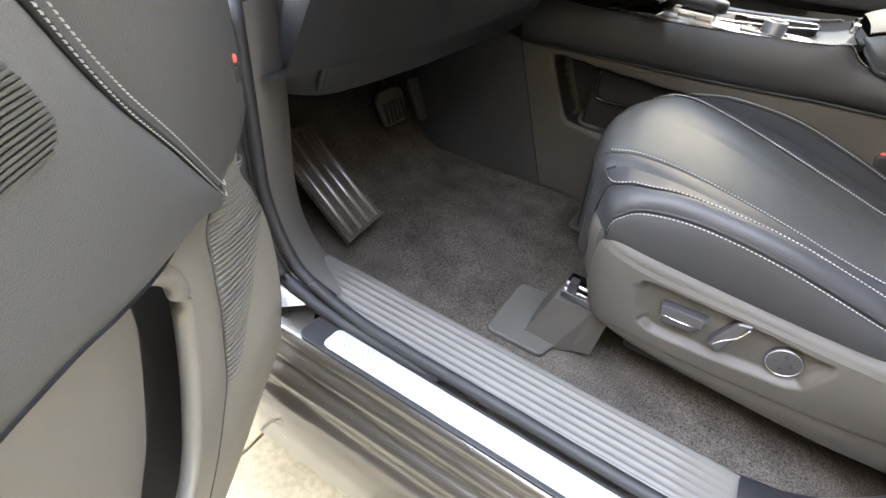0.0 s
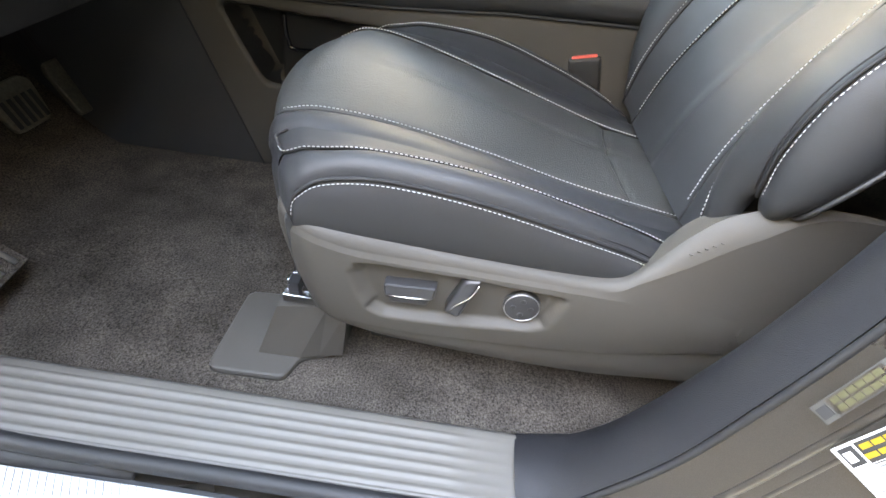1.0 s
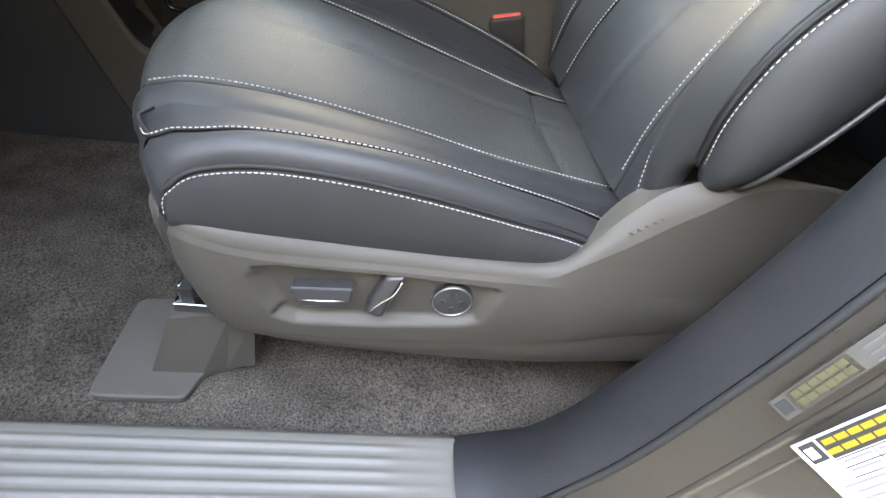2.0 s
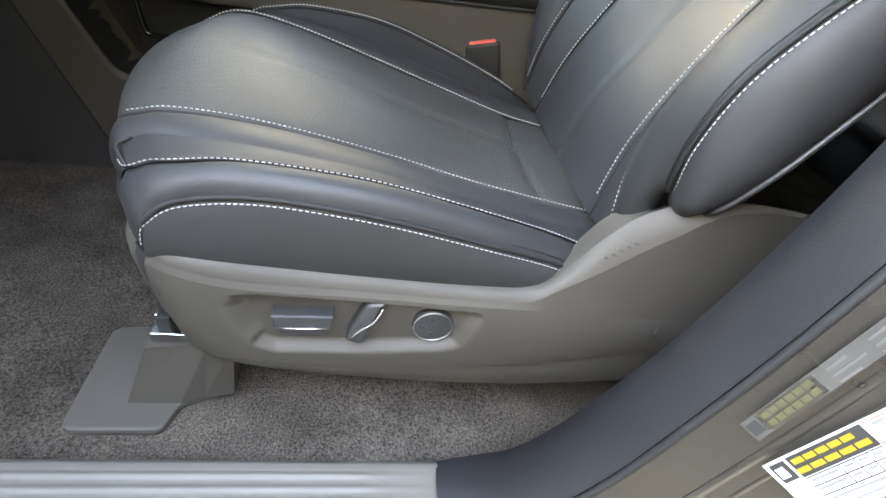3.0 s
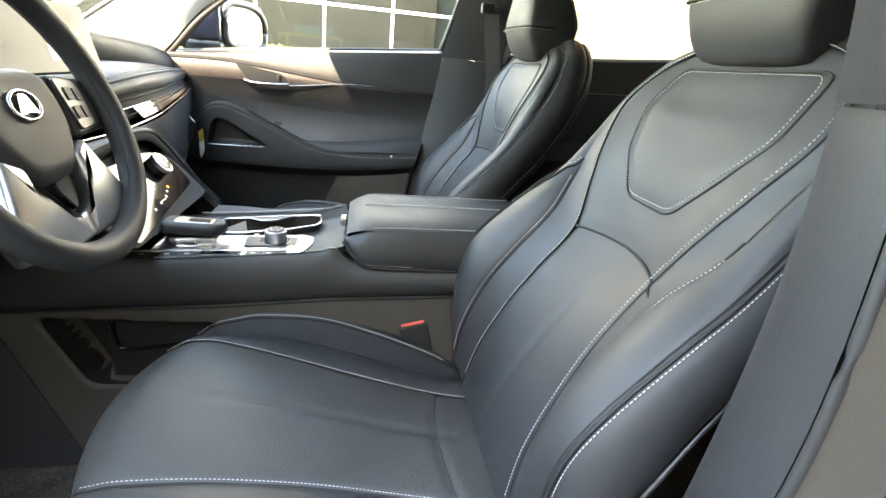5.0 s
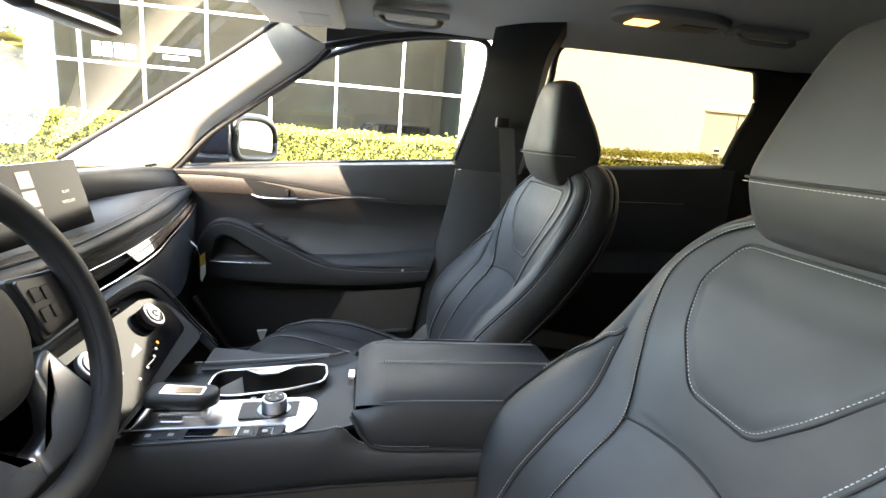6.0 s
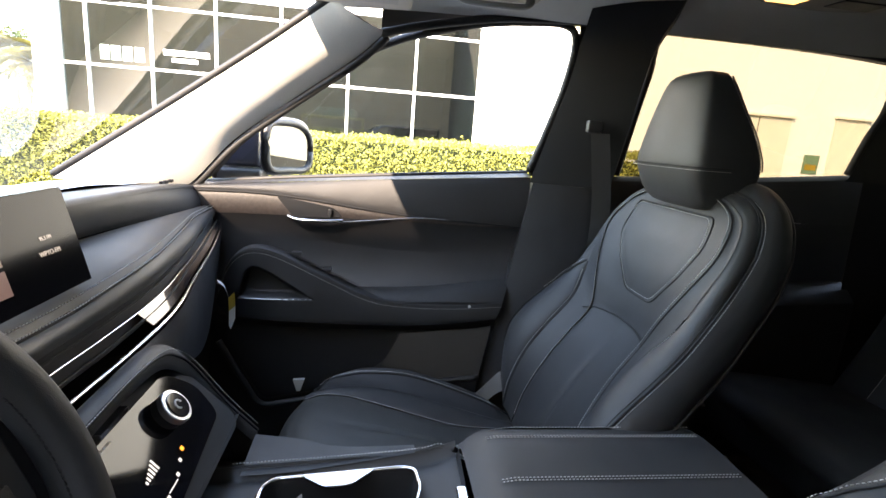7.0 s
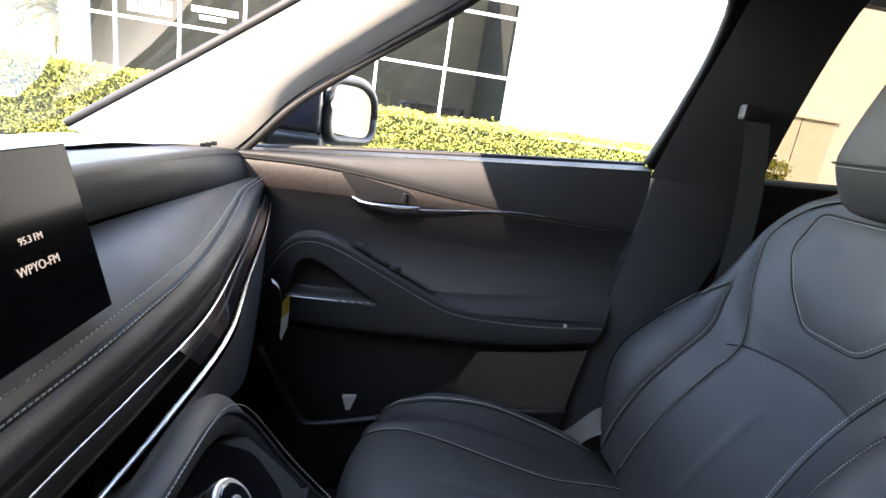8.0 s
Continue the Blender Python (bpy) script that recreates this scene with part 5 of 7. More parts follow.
blade = dx([(-.784, .699, 1.185), (-.556, .660, 1.178), (-.4, .634, 1.177), (-.2, .615, 1.173), (0, .618, 1.167), (.096, .614, 1.168), (.225, .607, 1.176), (.403, .631, 1.177), (.556, .655, 1.178), (.784, .692, 1.190)])
vb = dx([(-.784, .681, 1.186), (-.6, .645, 1.173), (-.4, .617, 1.160), (-.2, .593, 1.150), (0, .604, 1.140), (.106, .598, 1.143), (.238, .591, 1.155), (.403, .617, 1.160), (.6, .645, 1.173), (.784, .681, 1.186)])
low_t = dx([(-.784, .679, 1.176), (-.6, .641, 1.162), (-.4, .612, 1.149), (-.2, .587, 1.139), (0, .590, 1.130), (.106, .590, 1.132), (.238, .584, 1.144), (.403, .611, 1.149), (.6, .641, 1.162), (.784, .679, 1.176)])
low_b = dx([(-.79, .80, .90), (-.6, .78, .9), (-.4, .72, .93), (-.2, .64, 1.0), (0, .580, 1.115), (.106, .580, 1.118), (.238, .590, 1.07), (.40, .612, 1.0), (.55, .64, .985), (.78, .70, .98)])
under = dx([(-.79, 1.1, .82), (-.6, 1.1, .82), (-.4, 1.05, .85), (-.2, .9, .9), (0, .8, .95), (.12, .8, .9), (.22, .75, .87), (.40, .80, .86), (.55, .82, .86), (.78, .85, .86)])
panel("dash_top", top_f, top_r, 16, SOFT, dash, 0.02, edge=0.0, label="grained black dashboard top")
panel("dash_top_edge", top_r, pad_t, 4, SOFT, dash, 0.002, hint=(0, -.5, .8), edge=0.0)
panel("upper_band", pad_t, pad_b, 8, LEATHER, dash, 0.006, hint=(0, -1, 0), edge=0.002)
pad = panel("stitched_pad", pad_b, shelf, 14, LEATHER, dash, 0.012, hint=(0, -.2, 1), edge=0.003, label="leather-wrapped pad with double stitching")
panel("pad_lip", shelf, lip, 6, LEATHER, dash, 0.005, hint=(0, -.8, .5), edge=0.002)
for k, lift in ((.945, .0062), (1.0, .0026)):
    stitches([a.lerp(b, k) + Vector((0, -.001 if k < 1 else -.006, lift)) for a, b in zip(pad_b, shelf)][12:], pad, hint=(0, -.2, 1))
cord("seam", [p + Vector((0, -.001, -.001)) for p in shelf], 0.002, SEAM, pad)
panel("vent_cavity", [p + Vector((0, .015, 0)) for p in lip], [p + Vector((0, .015, 0)) for p in vb], 4, BLACK, dash, 0.0, hint=(0, -1, 0), edge=0.0)
mid = [p + Vector((0, -.003, 0)) for p in blade]
cord("vent_blade", mid[14:], 0.0018, CHROME, dash, "satin chrome vent blade", flat=0.7)
panel("vent_gloss", [p + Vector((0, .0, 0)) for p in blade if p.x > .16], [p + Vector((0, .0, 0)) for p, q in zip(vb, blade) if q.x > .16], 3, GLOSS, dash, 0.0, hint=(0, -1, 0), edge=0.0, label="gloss black vent blank")
for k in (.22, .78):
    cord("vent_slat", [a.lerp(b, k) + Vector((0, .006, 0)) for a, b in zip(lip, vb)][16:], 0.0016, BLACK, dash)
cord("chrome_strip", [p + Vector((0, -.004, -.006)) for p in vb][14:], 0.0024, CHROME, dash, "bright chrome dashboard strip", flat=0.8)
panel("lower_face", low_t, low_b, 12, LEATHER, dash, 0.003, hint=(0, -1, .2), edge=0.0, label="padded lower dashboard")
panel("dash_under", low_b, under, 4, DARKPLASTIC, dash, 0.0, hint=(0, 0, -1), edge=0.0)

# centre stack
ax = Vector((0, -.745, .667))
ay = Vector((0, .667, .745))
glassp = rounded([(-.165, .045), (.150, .045), (.183, .0), (.172, -.052), (-.17, -.085)], 0.016, 4)
part("centre_surround", prism(rounded([(-.20, .06), (.165, .062), (.196, .02), (.206, -.088), (-.19, -.088)], 0.03, 5), Vector((0, .545, 1.054)) - ax * .004, (1, 0, 0), ay, 0.004), BLACK, dash, "black centre stack surround")
clim = part("climate_panel", prism(glassp, Vector((0, .545, 1.054)), (1, 0, 0), ay, 0.003), CLIMATE, dash, "gloss black touch climate panel")
for x in (.093, -.115):
    at0 = Vector((x, .545, 1.054)) + ay * .008
    part("temperature_knob", disc(0.0225, 0.018, at0 + ax * .010, ax, 0.003), DARKPLASTIC, clim, "black temperature knob with a satin ring")
    part("knob_ring", disc(0.0235, 0.010, at0 + ax * .018, ax, 0.002), BRUSHED, clim)
    part("knob_face", disc(0.018, 0.003, at0 + ax * .0235, ax, 0.001), GLOSS, clim)
    ring = [at0 + ax * .0255 + Vector((1, 0, 0)) * (.006 * math.cos(k * math.pi / 8)) + ay * (.006 * math.sin(k * math.pi / 8)) for k in range(12)]
    cord("knob_digit", ring, 0.0012, WHITE, clim)
ICON = glow("white_icon", (.8, .85, .9), 0.05)
AMBER = glow("amber_icon", (1.0, .35, .05), 0.10)
def icon(x, b, w, h, mat=ICON):
    part("icon", prism([(x - w, b - h), (x + w, b - h), (x + w, b + h), (x - w, b + h)], Vector((0, .545, 1.054)) + ax * .003, (1, 0, 0), ay, 0.0004), mat, clim)
for k in range(6):
    icon(-.01 + k * .0055, -.022 + .001 * k, .0014, .002 + .001 * k)
icon(.067, -.034, .003, .0026, AMBER)
for x, b in ((.05, -.040), (.030, -.047), (-.005, -.052), (-.04, -.056), (-.06, -.03), (-.08, .02)):
    icon(x, b, .0025, .0022)
icon(.012, -.050, .012, .0007)
part("silver_toggle", box(-.03, .03, -.006, .006, -.004, .004, .002, m=Matrix.Translation(Vector((.02, .545, 1.054)) + ay * .052 + ax * .004)), CHROME, clim)
edge = curve([(-.19, .566, 1.122), (-.05, .562, 1.133), (.035, .560, 1.138), (.12, .562, 1.129), (.174, .562, 1.104), (.206, .552, 1.072), (.222, .513, 1.008), (.225, .465, .955)], 60)
inner = [p + Vector((-.012, -.004, -.012)) - ax * .006 for p in edge]
panel("stack_rim", edge, inner, 4, LEATHER, dash, 0.002, hint=tuple(ax), edge=0.0)
stitches([p + ax * .003 + Vector((.006, 0, .002)) for p in edge], dash, hint=tuple(ax))
cord("seam", [p + ax * .001 for p in edge], 0.0022, SEAM, dash)
outer = curve([(-.19, .588, 1.139), (-.05, .590, 1.131), (.035, .591, 1.131), (.125, .589, 1.134), (.19, .588, 1.112), (.222, .582, 1.07), (.236, .555, 1.0), (.238, .50, .90)], 60)
panel("stack_flank", edge, outer, 8, LEATHER, dash, 0.006, hint=(.7, -.7, .3), edge=0.0, label="stitched leather stack edge")
panel("flank_panel", outer[34:], [p + Vector((.012, .16, -.05)) for p in outer[34:]], 4, LEATHER, dash, 0.0, hint=(1, 0, 0), edge=0.0)
panel("lower_stack_panel", [Vector((-.15, .489, .992)).lerp(Vector((.214, .489, .992)), k / 12) for k in range(13)], [Vector((-.135, .61, .935)).lerp(Vector((.214, .61, .935)), k / 12) for k in range(13)], 6, BLACK, dash, 0.0, hint=(0, -.8, .5), edge=0.0)
panel("stack_ramp", curve([(.214, .465, .955), (.195, .40, .960), (.165, .33, .966), (.150, .22, .978)], 20), curve([(.228, .46, .85), (.205, .40, .85), (.175, .33, .87), (.158, .22, .89)], 20), 6, LEATHER, dash, 0.004, hint=(1, 0, 0), edge=0.0)
panel("ramp_top", curve([(.214, .465, .955), (.195, .40, .960), (.165, .33, .966), (.150, .22, .978)], 20), curve([(.12, .465, .950), (.12, .40, .955), (.125, .33, .962), (.13, .22, .978)], 20), 4, LEATHER, dash, 0.002, hint=(0, 0, 1), edge=0.0)

tm = Matrix.Translation(Vector((-.012, .545, 1.054)) + ay * .037 + ax * .0032) @ Matrix((Vector((1, 0, 0)), ay, ax)).transposed().to_4x4()
text("airbag_text", "PASS AIR BAG", .0042, tm, WHITE, clim)

# screen
scr = thing("infotainment_screen", "wide gloss touchscreen standing on the dashboard", "screen", (-.055, .64, 1.24))
m = Matrix.Translation((-.057, .634, 1.2945)) @ Euler((radians(-14), 0, 0)).to_matrix().to_4x4()
part("screen_body", box(-.155, .145, .0015, .016, -.056, .056, 0.006, m=m), DARKPLASTIC, scr)
disp = part("display", box(-.153, .143, -.002, .0015, -.0545, .0545, 0.001, m=m), DISPLAY, scr, "reflective dark display glass")
DIM = glow("screen_text", (.75, .70, .66), 0.035)
WARMP = glow("screen_tile", (.45, .30, .28), 0.012)
for z in (-.036, -.008, .02):
    part("menu_tile", box(-.008, .022, -.0026, -.0021, z, z + .024, m=m), WARMP, disp)
mt = m @ Matrix(((1, 0, 0, .090), (0, 0, -1, -.0026), (0, 1, 0, -.012), (0, 0, 0, 1)))
text("station_text", "WPYO-FM", .0074, mt, DIM, disp)
mt = m @ Matrix(((1, 0, 0, .090), (0, 0, -1, -.0026), (0, 1, 0, .004), (0, 0, 0, 1)))
text("frequency_text", "95.3 FM", .0058, mt, DIM, disp)

# steering wheel
sw = thing("steering_wheel", "black leather steering wheel with satin spokes", "steering wheel", (-.366, .495, 1.217))
T = Matrix.Translation((-.366, .495, 1.217)) @ Matrix(((1, 0, 0, 0), (0, math.sin(radians(22)), math.cos(radians(22)), 0), (0, math.cos(radians(22)), -math.sin(radians(22)), 0), (0, 0, 0, 1)))
ringp = [T @ Vector((.166 * math.cos(a * math.pi / 48), .166 * math.sin(a * math.pi / 48), 0)) for a in range(96)]
cord("rim", ringp, 0.0165, LEATHER, sw, "leather-wrapped steering wheel rim", segs=16, closed=True, up=T.to_3x3() @ Vector((0, 0, 1)))
hub = rounded([(-.075, .055), (.075, .055), (.085, -.01), (.045, -.075), (-.045, -.075), (-.085, -.01)], 0.03, 5)
EX, EY, EN = (T.to_3x3() @ Vector(v) for v in ((1, 0, 0), (0, 1, 0), (0, 0, -1)))
bm = prism(hub, T @ Vector((0, 0, .064)), EX, EY, 0.060, 0.022, 5)
part("airbag_cover", bm, SOFT, sw, "black airbag cover", smooth=True)
for s in (-1, 1):
    lower = rounded([(s * .078, -.035), (s * .116, -.116), (s * .110, -.138), (s * .052, -.146), (s * .001, -.146), (s * .001, -.116), (s * .036, -.110), (s * .05, -.085), (s * .05, -.05)], 0.006, 3)
    lower = lower if s > 0 else lower[::-1]
    part("lower_spoke", prism(lower, T @ Vector((0, 0, .030)), EX, EY, 0.024, 0.006), BRUSHED, sw, "satin silver lower spoke", smooth=True)
    arm = rounded([(s * .075, .045), (s * .16, .035), (s * .16, -.03), (s * .08, -.035)], 0.008, 3)
    arm = arm if s > 0 else arm[::-1]
    part("side_spoke", prism(arm, T @ Vector((0, 0, .030)), EX, EY, 0.020, 0.005), DARKPLASTIC, sw)
    pod = rounded([(s * .082, .04), (s * .14, .032), (s * .14, -.022), (s * .09, -.028)], 0.008, 3)
    pod = pod if s > 0 else pod[::-1]
    pd = part("button_pod", prism(pod, T @ Vector((0, 0, .010)), EX, EY, 0.004, 0.001), SATIN, sw, "satin dark steering wheel button pod")
    for bx, by in ((.10, .018), (.118, .016), (.10, -.006), (.118, -.006)):
        c = T @ Vector((s * bx, by, .006))
        part("wheel_button", prism(rounded([(-.007, -.008), (.007, -.008), (.007, .008), (-.007, .008)], .002, 2), c, EX, EY, 0.002, .0005), DARKPLASTIC, pd)
em = [T @ Vector((.024 * math.cos(a * math.pi / 20), .010 + .016 * math.sin(a * math.pi / 20), .002)) for a in range(40)]
cord("emblem_ring", em, 0.0022, CHROME, sw, "oval chrome emblem ring", closed=True)
part("emblem_bars", prism([(-.016, .008), (-.004, .030), (.004, .030), (-.001, .010)], T @ Vector((0, -.008, .003)), EX, EY, 0.002), CHROME, sw)
part("emblem_bars", prism([(.016, .008), (.001, .010), (.004, .030), (.009, .028)], T @ Vector((0, -.008, .003)), EX, EY, 0.002), CHROME, sw)
part("steering_column", disc(0.05, 0.30, T @ Vector((0, 0, .21)), EN, 0.01), DARKPLASTIC, sw)
cr = [T @ Vector((.150 * math.cos(a), .150 * math.sin(a), -.004)) for a in [math.radians(q) for q in range(-50, 20, 3)]]
stitches(cr, sw, hint=EN, lift=0.001, gap=0.0045, length=0.0036, width=.0016, mat=SEAM)

# column shroud and knee panel
kn = thing("knee_panel", "dark grey plastic knee panel under the steering column", "trim panel", (-0.5, 0.82, 0.95))
a = curve([(-.71, .87, .99), (-.66, .80, 1.05), (-.5, .74, 1.08), (-.3, .71, 1.08), (-.16, .70, 1.06)], 24)
b = curve([(-.71, .90, .83), (-.66, .84, .835), (-.5, .80, .85), (-.3, .78, .865), (-.16, .76, .88)], 24)
panel("knee_face", a, b, 10, SOFT, kn, 0.02, hint=(0, -1, 0), edge=0.0)
panel("knee_under", b, [p + Vector((0, .42, .07)) for p in b], 5, DARKPLASTIC, kn, 0.0, hint=(0, 0, -1), edge=0.0)
for x0, x1 in ((-.69, -.66), (-.64, -.62)):
    cord("knee_rib", curve([(x0 + .03, .81, 1.03), (x0 + .015, .815, .95), (x1 - .03, .835, .85)], 12), 0.006, SOFT, kn)
cord("knee_seam", [a[k].lerp(b[k], .1 + .5 * k / 24) + Vector((0, -.018, 0)) for k in range(3, 22)], 0.0025, SEAM, kn)
panel("knee_side", curve([(-.71, .87, .99), (-.71, .88, .9), (-.71, .90, .83)], 10), curve([(-.76, .95, 1.0), (-.76, .96, .9), (-.76, .98, .83)], 10), 3, SOFT, kn, 0.004, hint=(-1, -.5, 0), edge=0)

# pedals and footrest
STRIP = material("footrest_metal", (.30, .29, .28), .4, metal=.8, rough_var=.08)
PEDAL = material("worn_pedal_metal", (.11, .105, .085), .5, metal=.5, rough_var=.1, grain=.2, grain_scale=200)
def pedal(name, x0, x1, z0, z1, y, label, ribs):
    t = thing(name, label, "pedal", ((x0 + x1) / 2, y, z0))
    m = Matrix.Translation(((x0 + x1) / 2, y, (z0 + z1) / 2)) @ Euler((radians(-25), 0, 0)).to_matrix().to_4x4()
    w, h = (x1 - x0) / 2, (z1 - z0) / 2
    pad = rounded([(-w * .78, -h), (w * .78, -h), (w, h * .7), (w * .7, h), (-w * .7, h), (-w, h * .7)], 0.012, 4)
    part("pedal_plate", prism(pad, m @ Vector((0, .004, 0)), m.to_3x3() @ Vector((1, 0, 0)), m.to_3x3() @ Vector((0, 0, 1)), 0.010, 0.003), PEDAL, t)
    for k in range(ribs):
        x = -w * .62 + k * w * 1.24 / (ribs - 1)
        part("rubber_rib", box(x - w * .07, x + w * .07, -.010, -.004, -h * .85, h * .35, 0.0015, m=m), RUBBER, t)
    part("pedal_arm", box(-.008, .008, .006, .016, h * .5, h * .5 + .16, 0.002, m=m), DARKPLASTIC, t)
pedal("brake_pedal", -.352, -.252, .632, .712, .975, "wide dark metal brake pedal with rubber ribs", 5)
pedal("accelerator_pedal", -.197, -.143, .600, .705, .985, "narrow dark metal accelerator pedal", 0)
fr = thing("footrest", "sloped driver footrest with four metal strips", "footrest", (-.60, .88, .62))
P0, U = Vector((-.66, .797, .575)), Vector((.014, .186, .115))
W = Vector((.086, .006, .004))
nn = W.cross(U).normalized()
bm = bmesh.new()
vs = [bm.verts.new(P0 + W * i + U * j + nn * k) for k in (-.006, .004) for i, j in ((-.12, -.03), (1.12, -.03), (1.12, 1.05), (-.12, 1.05))]
for q in ((0, 1, 2, 3), (4, 5, 6, 7), (0, 1, 5, 4), (1, 2, 6, 5), (2, 3, 7, 6), (3, 0, 4, 7)):
    bm.faces.new([vs[i] for i in q])
part("pad", bm, CARPET, fr, "dark carpeted footrest pad")
for i in range(4):
    c = P0 + W * (.06 + .295 * i) + nn * .006
    cord("metal_strip", [c, c + U * .5, c + U], 0.0045, STRIP, fr, flat=0.6, up=nn)

# ---- open driver door ----
DO, DA = Vector((-.86, .82, 0)), Vector((-.82, -.57, 0)).normalized()
DN = Vector((.57, -.82, 0)).normalized()
def at(a, z, n=0.0):
    return DO + DA * a + DN * n + Vector((0, 0, z))
dd = thing("driver_door", "open driver door with grey grained trim and stitched bolster", "car door", tuple(DO + Vector((0, 0, .5))))
outline = rounded([(.11, 1.30), (.115, .60), (.13, .49), (.20, .455), (.98, .44), (1.0, 1.33)], 0.03, 4)
part("door_trim", prism(outline, DO - DN * .03, DA, (0, 0, 1), 0.03, 0.006), DOORPLASTIC, dd, "grained grey plastic door trim")
bmx = prism([(.055, 1.33), (.06, .56), (.09, .47), (.16, .435), (1.02, .42), (1.04, 1.36)], DO - DN * .17, DA, (0, 0, 1), 0.14, 0.0)
part("door_skin", bmx, PAINT, dd, "metallic bronze-grey door skin")
def strip(pts, n=36):
    return curve([at(*p) for p in pts], n)
ua = strip([(.18, .868, .034), (.256, .895, .045), (.334, .908, .055), (.40, .928, .06), (.472, .947, .06), (.75, 1.0, .06)])
ub = strip([(.165, .868, .034), (.199, .885, .045), (.281, .97, .05), (.332, 1.023, .05), (.373, 1.078, .05), (.45, 1.20, .05)])
uc = strip([(.045, .905, .033), (.05, .98, .033), (.07, 1.06, .033), (.10, 1.14, .033), (.16, 1.2, .033), (.3, 1.29, .033)])
ul = strip([(.18, .862, .030), (.256, .880, .030), (.334, .893, .032), (.40, .912, .032), (.472, .932, .032), (.75, .985, .032)])
hd = tuple(DN)
panel("upper_bolster", ua, ub, 14, DOORSOFT, dd, 0.012, hint=hd, edge=0.003, label="stitched soft door bolster")
panel("upper_door_pad", ub, uc, 10, DOORSOFT, dd, 0.006, hint=hd, edge=0.003)
panel("bolster_underside", ua, ul, 4, SOFT, dd, 0.0, hint=(0, 0, -1), edge=0.0)
cord("seam", ub, 0.0025, SEAM, dd)
for off in (-.006, .006):
    stitches([p + Vector((0, 0, off)) + DN * .004 for p in ub], dd, hint=hd, length=.0026, gap=.0042, width=.0006)
grille = rounded([(.423, 1.074), (.412, 1.060), (.405, 1.044), (.407, 1.037), (.416, 1.031), (.437, 1.032), (.60, 1.036), (.60, 1.13)], 0.005, 3)
part("grab_pocket", prism(grille, DO + DN * .066, DA, (0, 0, 1), 0.002, 0.0006), DARKPLASTIC, dd, "dark ribbed speaker cover")
for k in range(36):
    z = 1.0335 + k * .0026
    a0 = np.interp(z, [1.031, 1.037, 1.044, 1.060, 1.074, 1.13], [.418, .409, .407, .4145, .426, .60])
    if a0 < .58:
        part("grille_rib", prism([(a0, z), (.59, z), (.59, z + .0013), (a0, z + .0013)], DO + DN * .068, DA, (0, 0, 1), 0.0008), PLASTIC, dd)
# lower panel: bulged front edge, ribbed insert, smooth strip, pocket
EDGE = [(.075, .868, .026), (.09, .841, .030), (.103, .826, .045), (.098, .79, .055), (.105, .757, .063), (.112, .725, .068), (.123, .685, .072), (.118, .655, .069), (.105, .60, .062), (.098, .556, .055), (.11, .476, .030), (.177, .430, .012), (.258, .430, .0)]
INSL = [(.15, .868, .030), (.165, .86, .030), (.21, .845, .032), (.222, .81, .036), (.233, .76, .040), (.241, .72, .040), (.253, .676, .040), (.268, .638, .036), (.283, .60, .031), (.297, .57, .026), (.312, .54, .02), (.325, .50, .012), (.335, .45, .004)]
RIM = [(.34, .905, .031), (.325, .90, .033), (.312, .888, .035), (.290, .862, .036), (.286, .835, .036), (.289, .813, .036), (.302, .763, .036), (.315, .73, .036), (.328, .70, .036), (.345, .68, .036), (.369, .66, .034), (.41, .62, .028), (.45, .56, .016)]
ed, il, ro = strip(EDGE, 90), strip(INSL, 90), strip(RIM, 90)
low = panel("lower_door_panel", ed, il, 14, DOORPLASTIC, dd, 0.006, hint=tuple(DN), edge=0.0, label="grained lower door panel with a ribbed insert")
panel("lower_door_strip", il, ro, 10, DOORPLASTIC, dd, 0.004, hint=tuple(DN), edge=0.0)
cord("panel_groove", il[6:78], 0.0014, SEAM, dd)
back = [at(a + .01, z, -.04) for a, z, n in EDGE]
panel("panel_return", ed, curve(back, 90), 4, PLASTIC, dd, 0.002, hint=tuple(-DA), edge=0.0)
for k in range(46):
    u = .035 + k * .0105
    i = int(u * 89)
    a, b = ed[i].lerp(ed[i + 1], u * 89 - i), il[i].lerp(il[i + 1], u * 89 - i)
    if k < 3:
        b = a.lerp(b, .45 + .18 * k)
    a = a.lerp(b, .03 + max(0, k - 18) * .03)
    rib = [a.lerp(b, f) + DN * (.0064 * 4 * f * (1 - f) * (1 - max(0, k - 18) * .01) + .0016) for f in (0, .12, .25, .4, .55, .7, .85, .98)]
    cord("insert_rib", rib, 0.0014, DOORPLASTIC, low, segs=5)
rim = strip([(.42, .93, .026), (.375, .912, .028), (.34, .898, .032), (.318, .886, .036), (.298, .862, .037), (.294, .835, .037), (.297, .808, .037), (.309, .762, .037), (.322, .73, .037), (.336, .70, .037), (.356, .675, .037), (.382, .652, .035), (.43, .61, .035), (.50, .585, .035), (.7, .57, .035)])
cord("pocket_rim", rim, 0.009, DOORPLASTIC, dd, "rounded lower pocket rim", segs=12)
well = rounded([(.318, .88), (.30, .85), (.30, .808), (.315, .762), (.342, .70), (.39, .652), (.48, .60), (.8, .58), (.8, .97), (.45, .93), (.36, .90)], 0.012, 4)
part("door_pocket", prism(well, DO, DA, (0, 0, 1), 0.030, 0.004), DOORPLASTIC, dd, "deep lower door pocket")
clip = thing("wiring_clip", "small red and black clip on the door edge", "clip", tuple(at(.096, .962, .03)))
part("clip_body", box(-.006, .006, -.008, .008, -.012, .004, 0.002, m=Matrix.Translation(at(.096, .957, .036))), DARKPLASTIC, clip)
